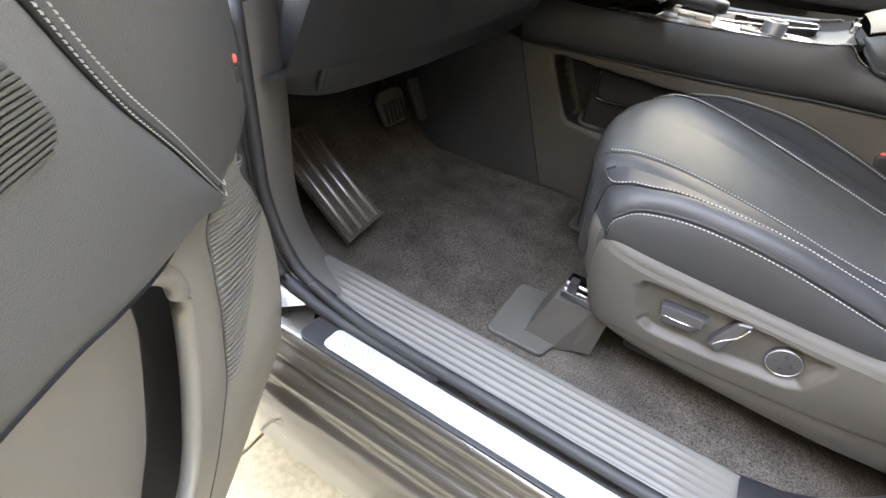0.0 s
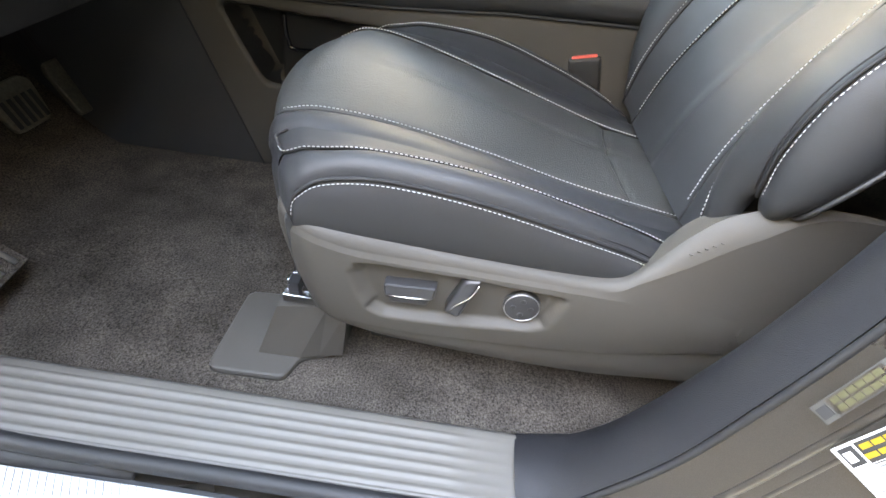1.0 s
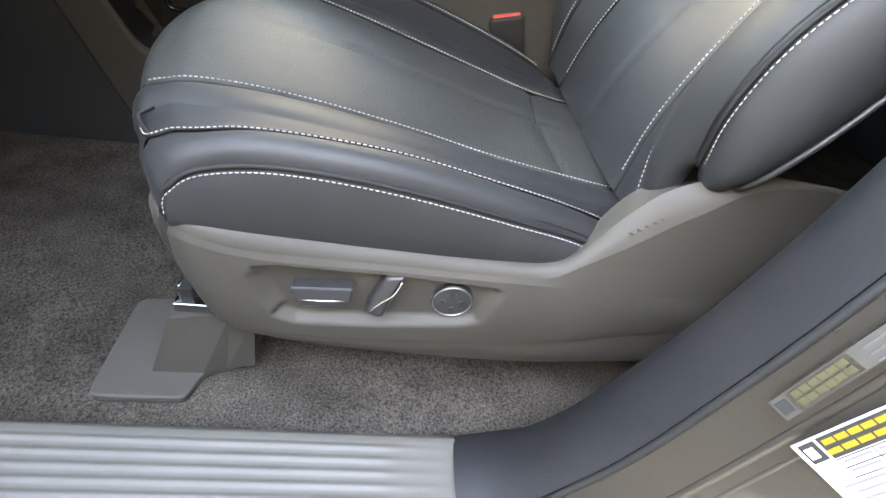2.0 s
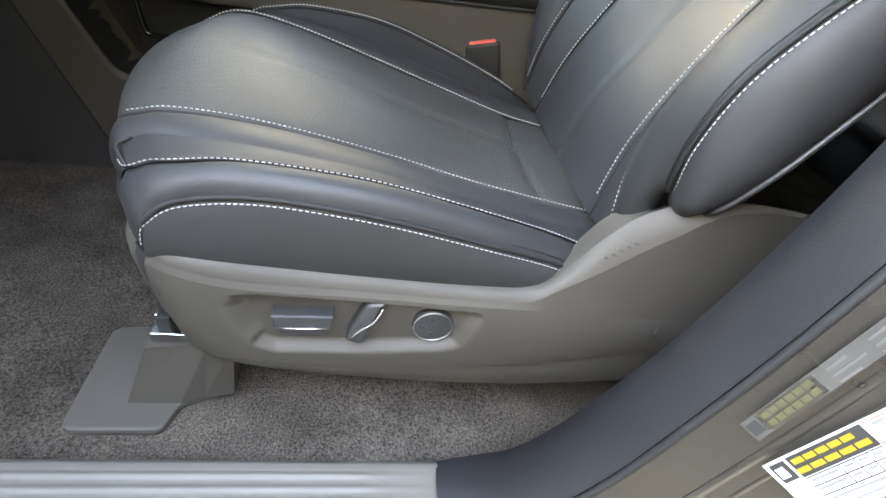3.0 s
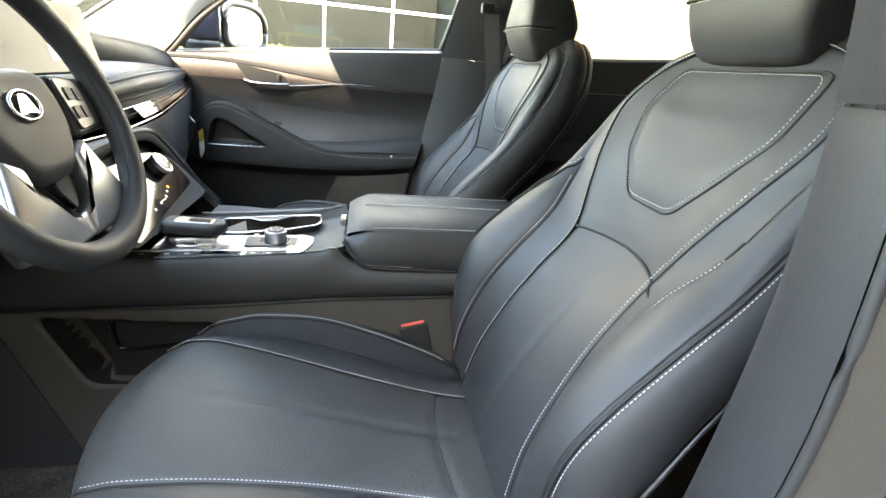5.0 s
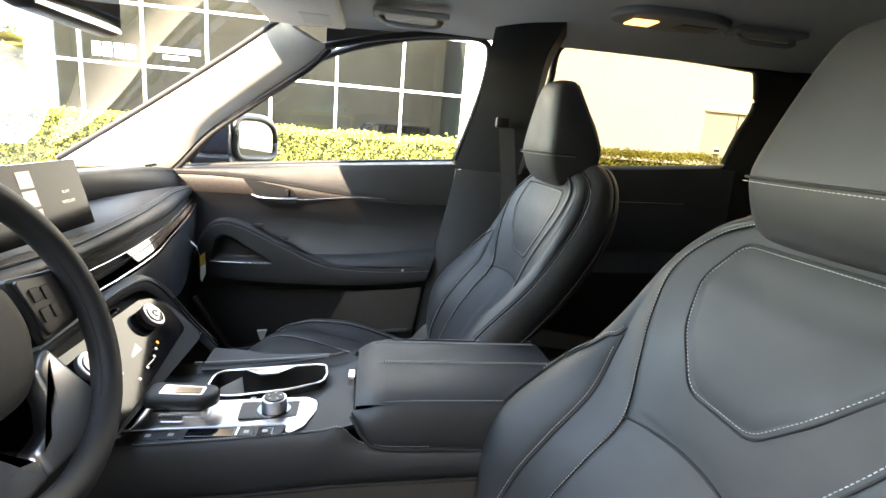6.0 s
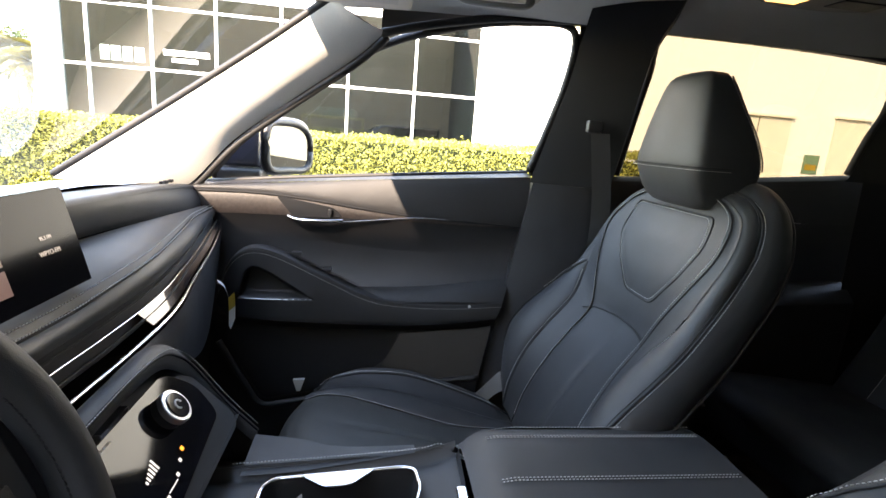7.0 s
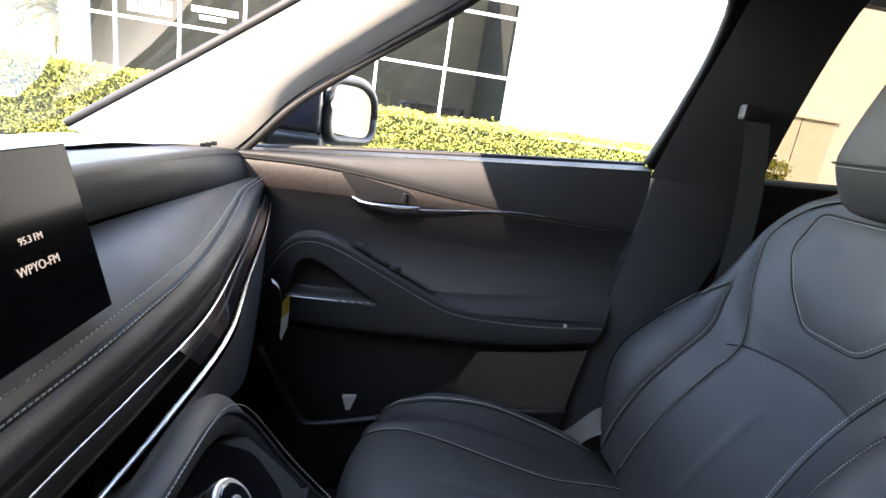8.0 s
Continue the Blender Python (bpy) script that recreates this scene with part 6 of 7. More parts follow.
part("clip_cap", box(-.005, .005, -.006, .006, .004, .012, 0.002, m=Matrix.Translation(at(.096, .960, .037))), RED, clip)

# ---- labels on the driver pillar ----
def jamb_label(name, lab, cat, o, ex, ey, w, h, draw):
    t = thing(name, lab, cat, tuple(o))
    ex, ey = Vector(ex).normalized(), Vector(ey).normalized()
    ey = (ey - ex * ey.dot(ex)).normalized()
    nor = ex.cross(ey)
    if nor.dot(Vector((-.6, .7, .2))) < 0:
        nor = -nor
    def rect(nm, a0, a1, b0, b1, mat, lift):
        p = [o + ex * a + ey * b + nor * lift for a, b in ((a0, b0), (a1, b0), (a1, b1), (a0, b1))]
        q = [v - nor * .0005 for v in p]
        mesh(nm, p + q, [(0, 1, 2, 3), (7, 6, 5, 4), (0, 1, 5, 4), (1, 2, 6, 5), (2, 3, 7, 6), (3, 0, 4, 7)], mat, t, smooth=False)
    draw(rect, w, h)
    return t
ex, ey = Vector((-.007, -.028, .080)), Vector((-.62, -.45, -.3))
RULE = material("red_label_rule", (.45, .10, .08), .6)
def tyre(r, w, h):
    r("paper", 0, w, 0, h, WHITE, .0)
    r("warning_band", .015, .063, .0015, .0165, INK, .0006)
    for k, (a0, a1) in enumerate(((.017, .057), (.015, .062))):
        b = .0035 + k * .0065
        for q in range(5):
            s0, s1 = a0 + (a1 - a0) * q / 5, a0 + (a1 - a0) * (q + .86) / 5
            r("warning_bar", s0, s1, b, b + .0036, YELLOW, .0011)
    r("tyre_icon", .003, .013, .002, .0155, INK, .0006)
    r("tyre_hub", .0045, .010, .005, .0125, WHITE, .0011)
    for b in (.0175, .024, .031):
        r("rule", .015, .063, b, b + .0004, INK, .0006)
    for a in (.036, .045, .053):
        r("rule", a, a + .0004, .0175, .031, INK, .0006)
    for k in range(2):
        for a0, a1 in ((.017, .034), (.038, .0435), (.047, .052), (.055, .061)):
            r("text_bar", a0, a1, .0197 + k * .0065, .0210 + k * .0065, GREYINK, .0006)
    for k in range(8):
        b = .034 + k * .005
        r("text_bar", .006 + .003 * (k % 2), .060 - .006 * (k % 3), b, b + .0013, GREYINK, .0006)
    for b in (.0015, .016, .040):
        r("red_rule", .0645, w - .002, b, b + .0005, RULE, .0006)
    r("red_rule", .0645, .065, .0015, .04, RULE, .0006)
    for k in range(4):
        r("text_bar", .068, .084, .004 + k * .009, .0055 + k * .009, GREYINK, .0006)
        r("text_bar", .088, w - .006, .004 + k * .009, .006 + k * .009, GREYINK, .0006)
jamb_label("tyre_label", "white and yellow tyre pressure label on the painted pillar", "label", Vector((-.841, -.062, .805)), (-.005, -.028, .075), (-.013, -.012, -.015), .115, .075, tyre)
def small(r, w, h):
    r("clear_film", 0, w, 0, h, PALE, .0)
    r("print_band", .012, .056, .001, h - .001, PAINT, .0006)
    for k in range(2):
        for q in range(6):
            r("warning_bar", .015 + .0065 * q, .0205 + .0065 * q, .002 + k * .0055, .0060 + k * .0055, MUTED, .0011)
    r("icon", .002, .010, .003, h - .003, INK, .0006)
    for k in range(3):
        r("text_bar", .064, .078 + .008 * (k % 2), .003 + .0045 * k, .0045 + .0045 * k, FAINT, .0006)
        r("text_bar", .092, .115, .003 + .0045 * k, .0045 + .0045 * k, FAINT, .0006)
jamb_label("pillar_label", "narrow clear and yellow label on the painted pillar", "label", Vector((-.821, -.048, .821)), (.001, -.028, .104), ey, .125, .014, small)
strk = thing("door_striker", "bright steel door striker on the painted pillar", "striker", (-.835, -.11, .96))
lp = curve([(-.835, -.135, .93), (-.865, -.10, .935), (-.875, -.09, .955), (-.865, -.10, .975), (-.835, -.135, .98)], 24)
cord("loop", lp, 0.006, CHROME, strk)
part("striker_plate", box(-.03, .03, -.003, .003, -.04, .04, 0.002, m=Matrix.Translation((-.848, -.137, .955)) @ Euler((0, 0, radians(40))).to_matrix().to_4x4()), STEEL, strk)

# ---- rear of the cabin ----
rd = thing("rear_door", "closed rear passenger door with black trim and privacy glass", "car door", (.78, -.75, .6))
def rr(pts):
    return curve(pts, 24)
K = [rr([(.83, -.26, 1.362), (.835, -.7, 1.385), (.835, -1.12, 1.42)]), rr([(.79, -.26, 1.35), (.79, -.7, 1.375), (.79, -1.12, 1.41)]),
     rr([(.775, -.26, 1.24), (.775, -.7, 1.265), (.775, -1.12, 1.275)]), rr([(.79, -.26, 1.08), (.79, -.7, 1.09), (.79, -1.12, 1.1)]),
     rr([(.72, -.26, 1.03), (.72, -.7, 1.03), (.73, -1.12, 1.05)]), rr([(.74, -.26, .6), (.74, -.7, .6), (.74, -1.12, .6)])]
for nm, i, mt in (("window_ledge", 0, SOFT), ("upper_pad", 1, SOFT), ("middle_panel", 2, SOFT), ("armrest", 3, LEATHER), ("lower_panel", 4, DARKPLASTIC)):
    panel(nm, K[i], K[i + 1], 6, mt, rd, 0.004, hint=(-1, 0, .2), edge=0.001)
cord("chrome_line", [p + Vector((-.003, 0, 0)) for p in K[2][8:20]], 0.003, CHROME, rd)
rg = panel("privacy_window", rr([(.85, -.33, 1.36), (.85, -.7, 1.38), (.85, -1.2, 1.41)]), rr([(.80, -.37, 1.76), (.80, -.7, 1.775), (.80, -1.2, 1.76)]), 4, TINTED, rd, 0.004, hint=(1, 0, 0), edge=0.0, label="brown-tinted privacy glass")
rg.visible_shadow = False
cord("window_frame", curve([(.815, -.36, 1.37), (.80, -.40, 1.62), (.795, -.44, 1.755), (.80, -.7, 1.768), (.80, -1.03, 1.778), (.80, -1.09, 1.765), (.80, -1.12, 1.727), (.80, -1.14, 1.62), (.80, -1.10, 1.522), (.80, -1.065, 1.42)], 60), 0.011, RUBBER, rd)
for y in (-.50, -1.07):
    hk = thing("sunshade_hook", "small black sunshade hook above the rear window", "hook", (.78, y, 1.77))
    part("hook", box(.765, .795, y - .015, y + .015, 1.742, 1.768, 0.004), DARKPLASTIC, hk)
part("outer_skin", prism([(-.295, .35), (-.295, 1.34), (-1.35, 1.385), (-2.4, 1.42), (-2.4, .35)], (.866, 0, 0), (0, 1, 0), (0, 0, 1), 0.03), PAINT, rd, "metallic bronze-grey outer door skin")
cp = thing("pillar_rear", "black C-pillar trim behind the rear door", "pillar trim", (.78, -1.25, 1.4), kind="structure")
panel("pillar_cover", curve([(.79, -1.05, 1.40), (.79, -1.066, 1.423), (.79, -1.099, 1.522), (.79, -1.137, 1.62), (.79, -1.117, 1.727), (.78, -1.09, 1.79)], 24), curve([(.75, -1.36, 1.40), (.75, -1.36, 1.43), (.75, -1.345, 1.50), (.75, -1.325, 1.60), (.75, -1.31, 1.70), (.74, -1.30, 1.79)], 24), 6, PILLAR_CLOTH, cp, 0.006, hint=(-1, 0, 0), edge=0.0)
panel("quarter_trim", curve([(.78, -1.10, 1.41), (.78, -1.6, 1.45), (.78, -2.3, 1.5)], 16), curve([(.74, -1.10, .6), (.74, -1.6, .6), (.74, -2.3, .6)], 16), 4, PILLAR_CLOTH, cp, 0.0, hint=(-1, 0, 0), edge=0.0)
qg = panel("quarter_window", curve([(.80, -1.30, 1.45), (.80, -1.8, 1.47), (.78, -2.3, 1.5)], 8), curve([(.78, -1.28, 1.74), (.78, -1.8, 1.74), (.76, -2.3, 1.72)], 8), 3, TINTED, cp, 0.0, hint=(1, 0, 0), edge=0.0)
qg.visible_shadow = False
cord("quarter_frame", curve([(.775, -1.385, 1.455), (.775, -1.35, 1.6), (.765, -1.34, 1.70), (.76, -1.38, 1.745), (.76, -1.8, 1.755), (.74, -2.3, 1.74)], 24), 0.014, RUBBER, cp)
rs = thing("back_bench", "black leather rear bench seat", "car seat", (0, -1.0, .55))
for s in (-1, 1):
    x0, x1 = (.05, .66) if s > 0 else (-.66, -.05)
    ca = curve([(x0, -.66, .70), (x0, -.635, .82), (x0, -.68, .862), (x0, -.85, .85), (x0, -1.08, .82)], 24)
    cb = curve([(x1, -.66, .70), (x1, -.635, .82), (x1, -.68, .862), (x1, -.85, .85), (x1, -1.08, .82)], 24)
    panel("cushion", ca, cb, 16, LEATHER, rs, 0.02, edge=0.008)
    ca = curve([(x0, -1.02, .80), (x0, -1.12, 1.0), (x0, -1.20, 1.2), (x0, -1.24, 1.32), (x0, -1.30, 1.35), (x0, -1.36, 1.30)], 24)
    cb = curve([(x1, -1.02, .80), (x1, -1.12, 1.0), (x1, -1.20, 1.2), (x1, -1.24, 1.32), (x1, -1.30, 1.35), (x1, -1.36, 1.30)], 24)
    rb = panel("backrest", ca, cb, 16, LEATHER, rs, 0.03, hint=(0, 1, .3), edge=0.012)
    for k in (.2, .8):
        stitches([a.lerp(b, k) + Vector((0, .022, .006)) for a, b in zip(ca, cb)][1:-5], rb, hint=(0, 1, .3))
    part("headrest", box((x0 + x1) / 2 - .12, (x0 + x1) / 2 + .12, -1.33, -1.23, 1.38, 1.52, 0.04, 4), LEATHER, rs, smooth=True)

# ---- on the headliner ----
GREYTRIM = material("grey_roof_plastic", (0.26, 0.255, 0.245), 0.5, bump=0.15, bump_scale=1200)
dome = thing("reading_lamp", "lit warm reading lamp in a grey roof housing", "lamp", (.52, -.62, 1.78))
part("lamp_housing", prism(rounded([(.476, .435), (.420, .480), (.412, .60), (.425, .70), (.470, .775), (.540, .765), (.572, .66), (.572, .54), (.535, .455)], .03, 5), (0, 0, 1.794), (1, 0, 0), (0, -1, 0), .024, .006), GREYTRIM, dome, smooth=True)
part("lamp_lens", box(.475, .535, -.565, -.495, 1.7665, 1.774, 0.003), glow("warm_lamp_lens", (1.0, .50, .17), 0.16), dome, "glowing warm lamp lens")
part("lamp_switch", box(.475, .53, -.735, -.63, 1.7675, 1.774, 0.003), DARKPLASTIC, dome)
def grab(x, y0, y1, z):
    g = thing("grab_handle", "grey plastic grab handle on the headliner", "grab handle", (x, (y0 + y1) / 2, z))
    part("handle_base", box(x - .02, x + .05, y0, y1, z - .004, z + .012, 0.006), GREYTRIM, g)
    cord("handle_bar", curve([(x + .02, y0 + .02, z), (x + .0, y0 + .035, z - .022), (x - .005, (y0 + y1) / 2, z - .026), (x + .0, y1 - .035, z - .022), (x + .02, y1 - .02, z)], 24), 0.010, GREYTRIM, g, flat=0.6)
grab(.49, -1.0, -.79, 1.775)
grab(.58, -.03, .17, 1.735)
vis = thing("sun_visor", "light grey cloth sun visor folded to the roof", "sun visor", (.42, .36, 1.72))
part("visor_board", box(.20, .63, .24, .44, 1.690, 1.712, 0.010, 3, m=Matrix.Translation((0, 0, 0))), HEADLINER, vis, smooth=True)
part("visor_label", box(.46, .58, .27, .34, 1.6885, 1.6905, 0.0005), WHITE, vis)
rv = thing("rear_view_mirror", "black rear-view mirror under the windscreen header", "mirror", (.02, .58, 1.58))
part("mirror_case", box(-.13, .10, .565, .605, 1.545, 1.615, 0.018, 4, m=Matrix.Translation((0, 0, 0))), DARKPLASTIC, rv, smooth=True)
part("mirror_glass", box(-.12, .09, .562, .566, 1.552, 1.608, 0.001), material("mirror_silver", (.85, .86, .86), .03, metal=1.0), rv)
part("mirror_stem", box(-.03, 0, .60, .64, 1.58, 1.72, 0.006), DARKPLASTIC, rv)

# ---- loose things ----
pap = thing("paper_sheet", "white paper sheets lying on the dashboard top", "paper", (.5, 1.0, 1.29))
v, f = sheet(lambda a, b: (.10 + .56 * a + .06 * b, .80 + .30 * b - .02 * a, 1.316 - .020 * a - .05 * b * b + .008 * noise.noise(Vector((a * 3, b * 3, 5)))), 16, 10)
mesh("sheet", v, f, material("white_paper", (.82, .82, .82), .8), pap)
for y in (0, .022, .05):
    part("dash_cap", box(.66 + y, .672 + y, .765, .773, 1.285, 1.292, 0.001), BLACK, pap)
tag = thing("hang_tag", "white and yellow paper tag hanging by the glovebox", "tag", (.53, .595, 1.05))
a = curve([(.487, .60, 1.118), (.51, .594, 1.10), (.525, .59, 1.07)], 8)
panel("tag_tail", a, [p + Vector((.008, .004, .004)) for p in a], 2, WHITE, tag, 0, hint=(0, -1, 0), edge=0)
mesh("tag_top", [(.520, .59, 1.075), (.536, .582, 1.083), (.542, .582, 1.05), (.522, .59, 1.045)], [(0, 1, 2, 3)], YELLOW, tag, smooth=False)
mesh("tag_body", [(.522, .59, 1.045), (.542, .582, 1.05), (.546, .584, 1.02), (.533, .59, 1.0), (.527, .592, 1.01)], [(0, 1, 2, 3, 4)], WHITE, tag, smooth=False)
pc = thing("pocket_clip", "small white plastic clip in the door map pocket", "clip", (.735, .475, .765))
quad = [(.490, .782), (.460, .784), (.471, .750), (.480, .750)]
part("clip_body", prism(quad, (.728, 0, 0), (0, 1, 0), (0, 0, 1), 0.012, 0.002), WHITE, pc)
crd = thing("folded_card", "small white folded card standing in the cup holder", "card", (.03, .36, .966))
mesh("card", [(.020, .395, .930), (.050, .365, .925), (.060, .372, .968), (.030, .402, .962), (.040, .412, .925)], [(0, 1, 2, 3), (0, 3, 4)], WHITE, crd, smooth=False)

# ---- outside ----
import itertools
GZ = 0.0
v = [(-60, -80, GZ - .02), (90, -80, GZ - .02), (90, 90, GZ - .02), (-60, 90, GZ - .02)]
tagged(mesh("ground", v, [(0, 1, 2, 3)], ASPHALT, smooth=False), "grey asphalt of the car park", "ground", kind="structure")
pv = thing("pavement", "beige concrete paving slabs beside the car", "pavement", (-1.5, 0.5, GZ - .02), kind="structure")
slab = None
for i, j in itertools.product(range(8), range(12)):
    x, y = -.57 - .318 * i, 1.725 - .318 * j
    if slab is None:
        slab = part("slab", box(-.1565, .1565, -.1565, .1565, -.02, 0, .003, 1), PAVE, pv)
        slab.matrix_parent_inverse = Matrix.Translation(-pv.location)
        me = slab.data
        slab.location = (x, y, GZ)
    else:
        o = new("slab", me)
        o.parent = pv
        o.matrix_parent_inverse = Matrix.Translation(-pv.location)
        o.location = (x, y, GZ + random.uniform(-.001, .001))
# added unseen wall: height cuts the sun, tan colour warms the bounce light
wl = thing("added_wall_west", "added unseen tan wall that keeps the sun off the driver side", "wall", (-12, 0, 0), kind="structure")
part("wall_face", box(-12.4, -12, -5, 34, 0, 12.36), material("warm_bounce_tan", (.25, .20, .14), .9, grain=.06, grain_scale=60, blotch=.1, blotch_scale=.5), wl)

# added unseen wall, kept dark to cut sky light from the rear left
ws = thing("added_wall_south_west", "added unseen dark wall that blocks sky light from the rear left", "wall", (-7, -6, 0), kind="structure")
part("wall_face", box(-12.4, -1.7, -4.9, -4.5, 0, 9.0), material("sky_blocker_dark", (.07, .062, .052), .9, grain=.06, grain_scale=60, blotch=.1, blotch_scale=.5), ws)

bd = thing("office_building", "white stucco office building with a glazed front", "building", (12, 2, 0))
part("wall", box(11.95, 13, -24, -1.99, 0, 7.5), WHITEWALL, bd, "white sunlit stucco wall")
part("upper_wall", box(12.0, 13, -1.99, 7.75, 4.02, 7.5), WHITEWALL, bd)
part("corner_column", box(11.9, 12.6, 7.2, 7.75, 0, 7.5), WHITEWALL, bd)
part("plinth", box(11.98, 12.2, -1.99, 7.3, 0, .55), WHITEWALL, bd)
part("room_floor", box(12.1, 18, -1.99, 7.3, .45, .55), material("showroom_floor", (.16, .16, .16), .4, blotch=.2), bd)
part("room_back", box(18, 18.2, -1.99, 7.3, 0, 4.2), material("showroom_wall", (.14, .16, .15), .8, blotch=.2, blotch_scale=1), bd)
part("room_ceiling", box(12.1, 18.2, -1.99, 7.3, 4.1, 4.3), material("showroom_ceiling", (.2, .2, .2), .9), bd)
for y in (-1.99, 7.2):
    part("room_side", box(12.1, 18.2, y, y + .1, 0, 4.2), material("showroom_side", (.3, .3, .3), .9), bd)
ys = [7.2, 6.67, 5.36, 4.0, 2.6, 1.09, -.47, -1.99]
zs = [.55, 2.43, 3.72, 4.05]
WINDOW = glass("reflective_window", (.30, .38, .36), .02, 0.20)
for y0, y1 in zip(ys, ys[1:]):
    part("mullion", box(11.93, 12.03, y1 - .03, y1 + .03, .5, 4.05, .004), FRAME, bd)
    for z0, z1 in zip(zs, zs[1:]):
        part("pane", box(11.975, 11.985, y1 + .03, y0 - .03, z0, z1), WINDOW, bd)
for z in zs:
    part("transom", box(11.935, 12.025, -1.99, 7.2, z - .03, z + .03, .004), FRAME, bd)
num = [(6.42, 6.24), (6.20, 6.01), (5.96, 5.77), (5.72, 5.52)]
for a, b in num:
    part("number_bar", box(11.955, 11.965, b, a, 2.56, 2.86), material("pale_sign", (.6, .8, .8), .5), bd)
part("sign_bar", box(11.955, 11.965, 4.15, 5.12, 2.76, 2.88), FRAME, bd)
part("sign_bar", box(11.955, 11.965, 4.4, 4.95, 2.62, 2.71), FRAME, bd)
for y0, y1, z1 in ((-10.45, -8.55, 2.62), (-12.75, -11.75, 2.72), (-15.5, -14.4, 2.75)):
    d = part("steel_door", box(11.92, 11.96, y0, y1, .3, z1, .006), DOORPAINT, bd, "cream steel service door")
    part("lintel", box(11.84, 11.96, y0 - .05, y1 + .05, z1 + .02, z1 + .08, .005), DOORPAINT, d)
    part("door_lever", box(11.88, 11.92, y1 - .95, y1 - .82, 1.5, 1.55, .01), CHROME, d)
part("door_gap", box(11.912, 11.922, -9.51, -9.49, .3, 2.62), BLACK, bd)
for y in (-2.97, -4.38, -5.99):
    l = thing("wall_lamp", "grey wall lamp on the white stucco", "wall lamp", (11.9, y, 4.4))
    part("lamp_shade", disc(.09, .28, (11.84, y, 4.42), (0, 0, 1), .02, r2=.07), material("grey_lamp", (.45, .45, .42), .6), l)
sg = thing("wall_sign", "small dark yellow-green sign on the wall", "sign", (11.93, -11.3, 1.6))
part("sign_board", box(11.92, 11.95, -11.5, -11.05, 1.25, 1.75, .004), material("sign_green", (.12, .2, .12), .5), sg)
part("sign_stripe", box(11.915, 11.92, -11.45, -11.1, 1.35, 1.5), YELLOW, sg)
vn = thing("wall_vent", "dark slotted wall vent", "vent", (11.93, -9.1, 1.5))
part("vent_frame", box(11.91, 11.95, -9.15, -8.93, 1.1, 1.75, .004), FRAME, vn)
for k in range(5):
    part("slat", box(11.9, 11.93, -9.12, -8.96, 1.18 + k * .11, 1.24 + k * .11), INK, vn)
# showroom things
YT = material("yellow_tube", (.75, .55, .05), .4)
cart = thing("yellow_rail_cart", "yellow tube frame buggy in the showroom", "buggy", (13.5, 1.4, .55))
for y in (2.3, .75):
    cord("tube", [(13.3, y, .6), (13.3, y, 1.75), (14.6, y, 1.75), (14.6, y, .6)], .04, YT, cart)
for z in (1.75, 1.45):
    cord("tube", [(13.3, 2.3, z), (13.3, .75, z)], .04, YT, cart)
part("canopy", box(13.35, 14.6, .95, 2.0, 1.78, 2.0, .1, 4), material("blue_canopy", (.15, .35, .45), .6), cart, smooth=True)
def far_car(x, y, z, turn, col, name, label, s=1.0):
    t = thing(name, label, "car", (x, y, z))
    m = Matrix.Translation((x, y, z)) @ Euler((0, 0, turn)).to_matrix().to_4x4()
    prof = [(-2.2, .35), (-2.25, .75), (-2.0, .92), (-1.2, 1.0), (-.6, 1.42), (.6, 1.48), (1.4, 1.42), (2.0, 1.0), (2.2, .9), (2.22, .4)]
    bm = prism(rounded([(a * s, b) for a, b in prof], .12, 3), m @ Vector((0, .9, 0)), m.to_3x3() @ Vector((1, 0, 0)), (0, 0, 1), 1.8, .1, 3)
    part("body", bm, material(name + "_paint", col, .3, metal=.3, coat=1.0), t, smooth=False)
    for sy in (-1, 1):
        side = rounded([(-1.0, 1.02), (-.5, 1.36), (.6, 1.41), (1.3, 1.34), (1.6, 1.05)], .05, 3)
        bm = prism(side, m @ Vector((0, sy * .905 + (.004 if sy > 0 else 0), 0)), m.to_3x3() @ Vector((1, 0, 0)), (0, 0, 1), .006)
        part("side_glass", bm, GLOSS, t)
        for sx in (-1.35, 1.35):
            part("wheel", disc(.34, .22, m @ Vector((sx, sy * .82, .34)), m.to_3x3() @ Vector((0, 1, 0)), .04), RUBBER, t)
far_car(15.2, -.6, .5, 1.57, (.03, .03, .03), "showroom_car", "dark car parked inside the showroom", .7)
far_car(24, 15.2, 0, .5, (.5, .52, .55), "silver_car", "silver car parked in the car park")
far_car(25, 18.2, 0, .5, (.04, .045, .05), "dark_suv", "dark car parked in the car park")

LEAF = material("yellow_green_leaves", (.27, .27, .065), .6, grain=.35, grain_scale=4, spec=.3)
def leaves(name, count, place, size, mat, seed):
    rng = random.Random(seed)
    verts, faces = [], []
    for _ in range(count):
        p = Vector(place(rng))
        a, b = Vector((rng.gauss(0, 1), rng.gauss(0, 1), rng.gauss(0, 1))).normalized(), Vector((rng.gauss(0, 1), rng.gauss(0, 1), rng.gauss(0, 1) + .6)).normalized()
        c = a.cross(b).normalized()
        s = size * rng.uniform(.6, 1.3)
        k = len(verts)
        verts += [p - a * s, p + c * s * .45 + b * s * .1, p + a * s, p - c * s * .45 + b * s * .1]
        faces += [(k, k + 1, k + 2, k + 3)]
    return verts, faces
def hedge_place(rng):
    y = rng.uniform(-6.9, 19)
    top = 1.31 + (.018 * max(0, -y)) + .05 * noise.noise(Vector((y * 1.3, 0, 0)))
    f = rng.random()
    if f < .55:
        return (8.62 + .06 * rng.gauss(0, 1), y, rng.uniform(.1, top))
    return (rng.uniform(8.6, 9.7), y, top + .035 * rng.gauss(0, 1))
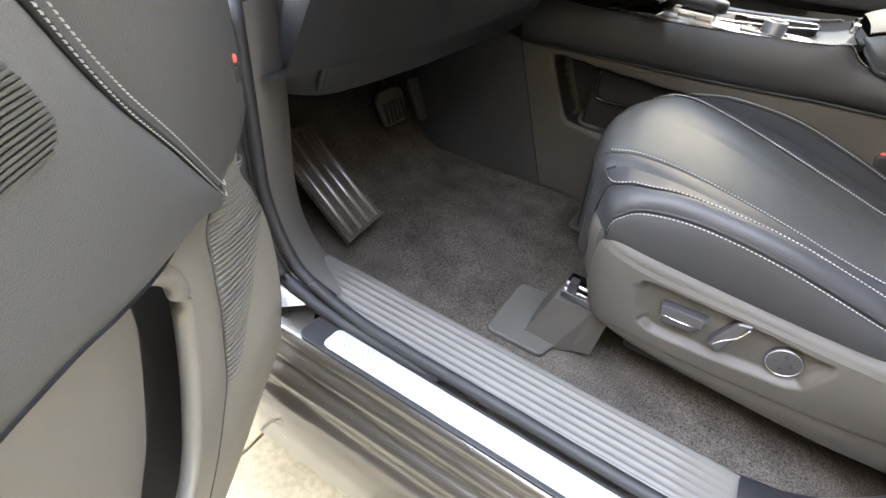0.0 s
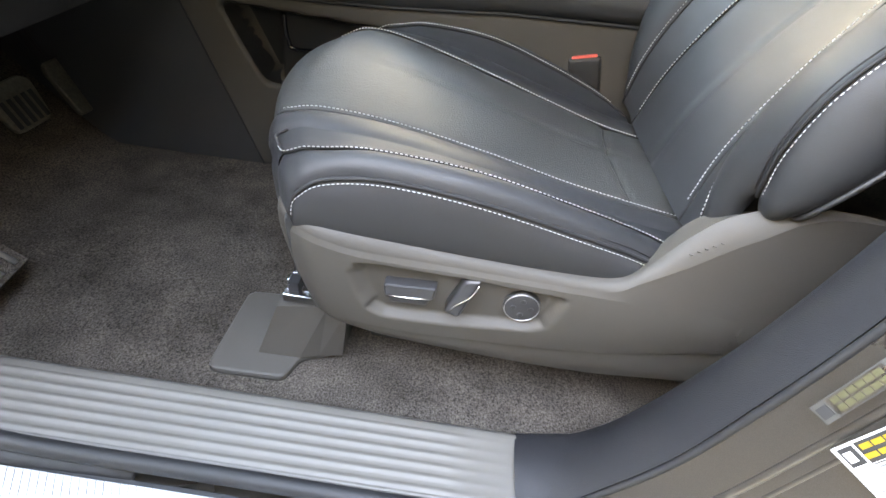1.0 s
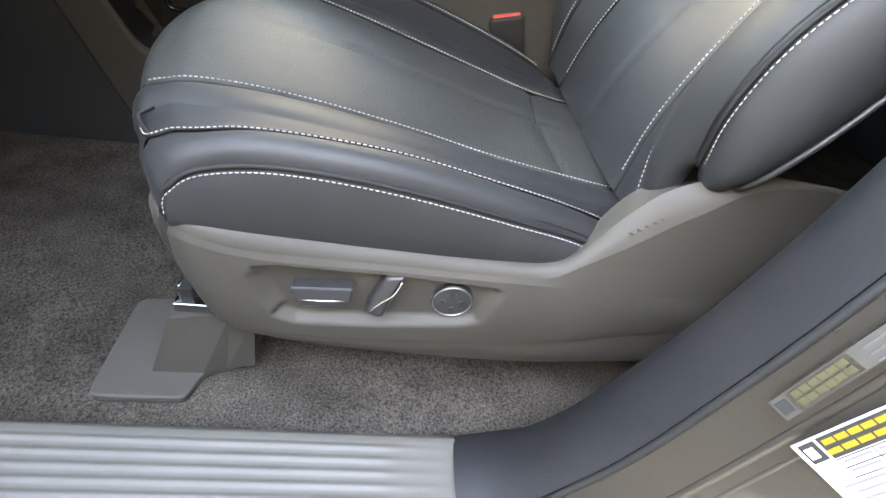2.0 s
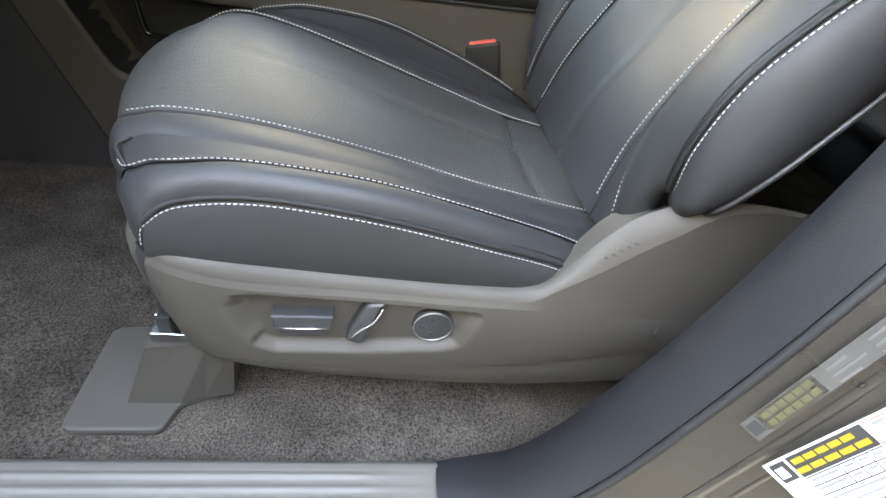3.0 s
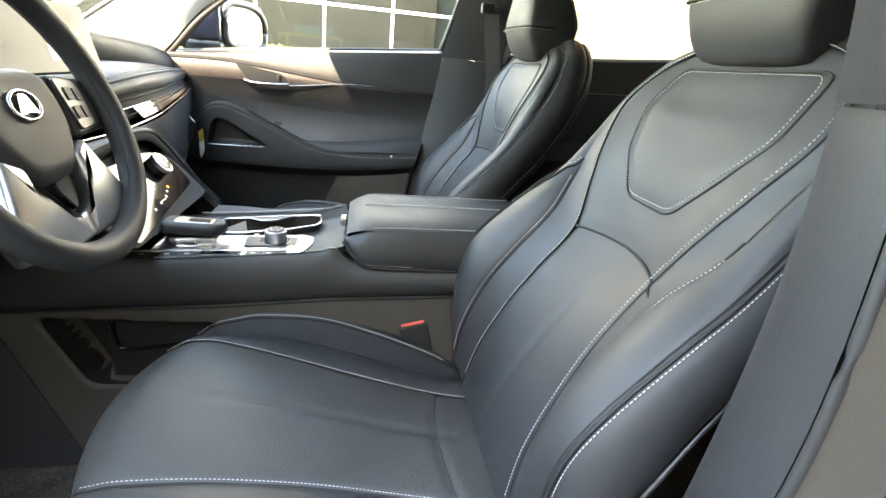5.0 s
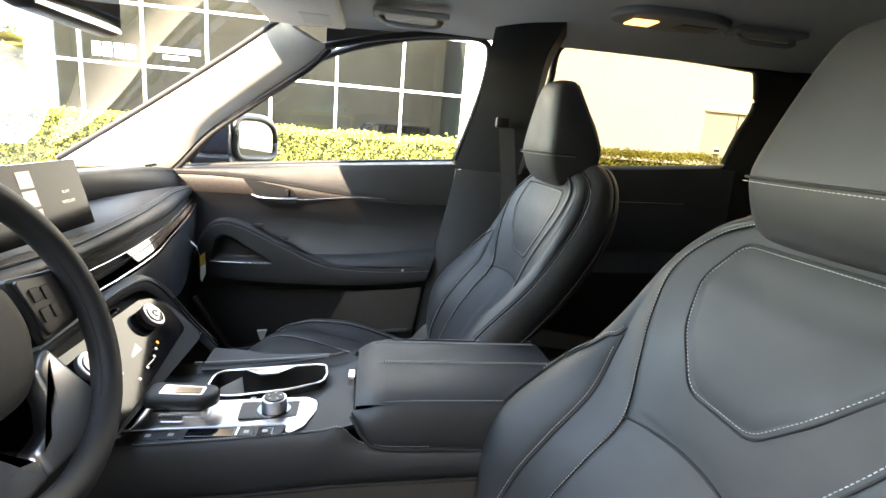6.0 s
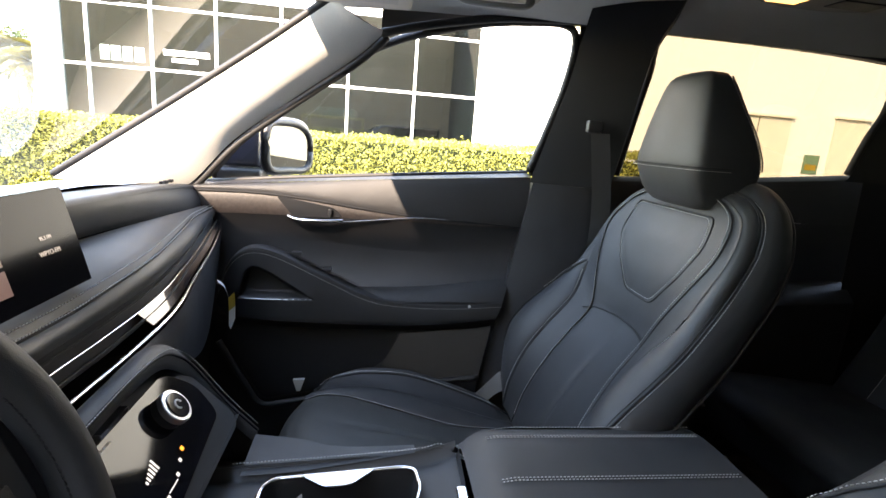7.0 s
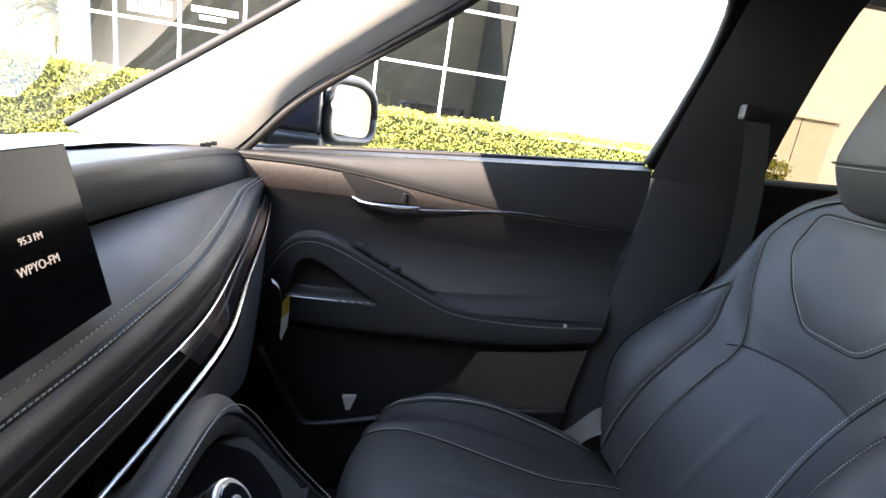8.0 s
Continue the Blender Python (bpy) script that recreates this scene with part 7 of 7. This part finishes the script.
v, f = leaves("hedge", 120000, hedge_place, .030, LEAF, 3)
hd = tagged(new("hedge"), "clipped yellow-green hedge along the building", "hedge", kind="stuff")
mesh("hedge_leaves", v, f, LEAF, hd, smooth=False)
# added dark block stands in for the shade between the leaves
part("hedge_shade_core", box(8.68, 9.65, -6.85, 19, 0, 1.26), material("hedge_shade", (.02, .03, .008), .9), hd)
def palm(x, y, h, seed):
    t = thing("palm_tree", "palm tree with golden green fronds", "tree", (x, y, 0))
    rng = random.Random(seed)
    cord("trunk", curve([(x, y, 0), (x + .1, y, h * .5), (x, y + .1, h)], 12), .16, material("palm_bark", (.2, .16, .11), .9, grain=.3, grain_scale=8), t, taper=lambda k: 1.1 - .35 * k)
    verts, faces = [], []
    for k in range(34):
        az, el = rng.uniform(0, 6.28), rng.uniform(-.5, 1.2)
        d = Vector((math.cos(az) * math.cos(el), math.sin(az) * math.cos(el), math.sin(el)))
        for q in range(26):
            r = .25 + 2.0 * q / 26
            p = Vector((x, y, h)) + d * r + Vector((0, 0, -.28 * r * r))
            for sgn in (-1, 1):
                side = d.cross(Vector((0, 0, 1))).normalized() * sgn
                e = p + side * .5 + d * .25 - Vector((0, 0, .25))
                i = len(verts)
                verts += [p, p + d * .07, e]
                faces.append((i, i + 1, i + 2))
    mesh("crown", verts, faces, material("palm_fronds", (.2, .17, .05), .6, grain=.4, grain_scale=1), t, smooth=False)
for i, (x, y, h) in enumerate(((30, 18.6, 3.6), (33, 21.5, 4.6), (36, 25, 5.2), (31, 16.8, 3.2))):
    palm(x, y, h, i)
def tree(x, y, h, seed):
    t = thing("tree", "broad green tree beyond the car park", "tree", (x, y, 0))
    rng = random.Random(seed)
    cord("trunk", curve([(x, y, 0), (x + .2, y, h * .3), (x, y + .1, h * .6)], 10), .25, material("bark", (.12, .09, .07), .9, grain=.3, grain_scale=8), t, taper=lambda k: 1 - .6 * k)
    cl = [Vector((x + rng.gauss(0, h * .2), y + rng.gauss(0, h * .2), h * rng.uniform(.45, 1.0))) for _ in range(14)]
    def pl(r):
        c = r.choice(cl)
        return c + Vector((r.gauss(0, 1), r.gauss(0, 1), r.gauss(0, .7))) * h * .09
    vv, ff = leaves("crown", 5000, pl, .16, LEAF, seed)
    mesh("crown", vv, ff, material("tree_leaves", (.07, .09, .03), .6, grain=.4, grain_scale=2), t, smooth=False)
for i, (x, y, h) in enumerate(((48, 30, 7), (52, 38, 8), (46, 24, 6), (55, 46, 8), (50, 60, 8))):
    tree(x, y, h, 20 + i)
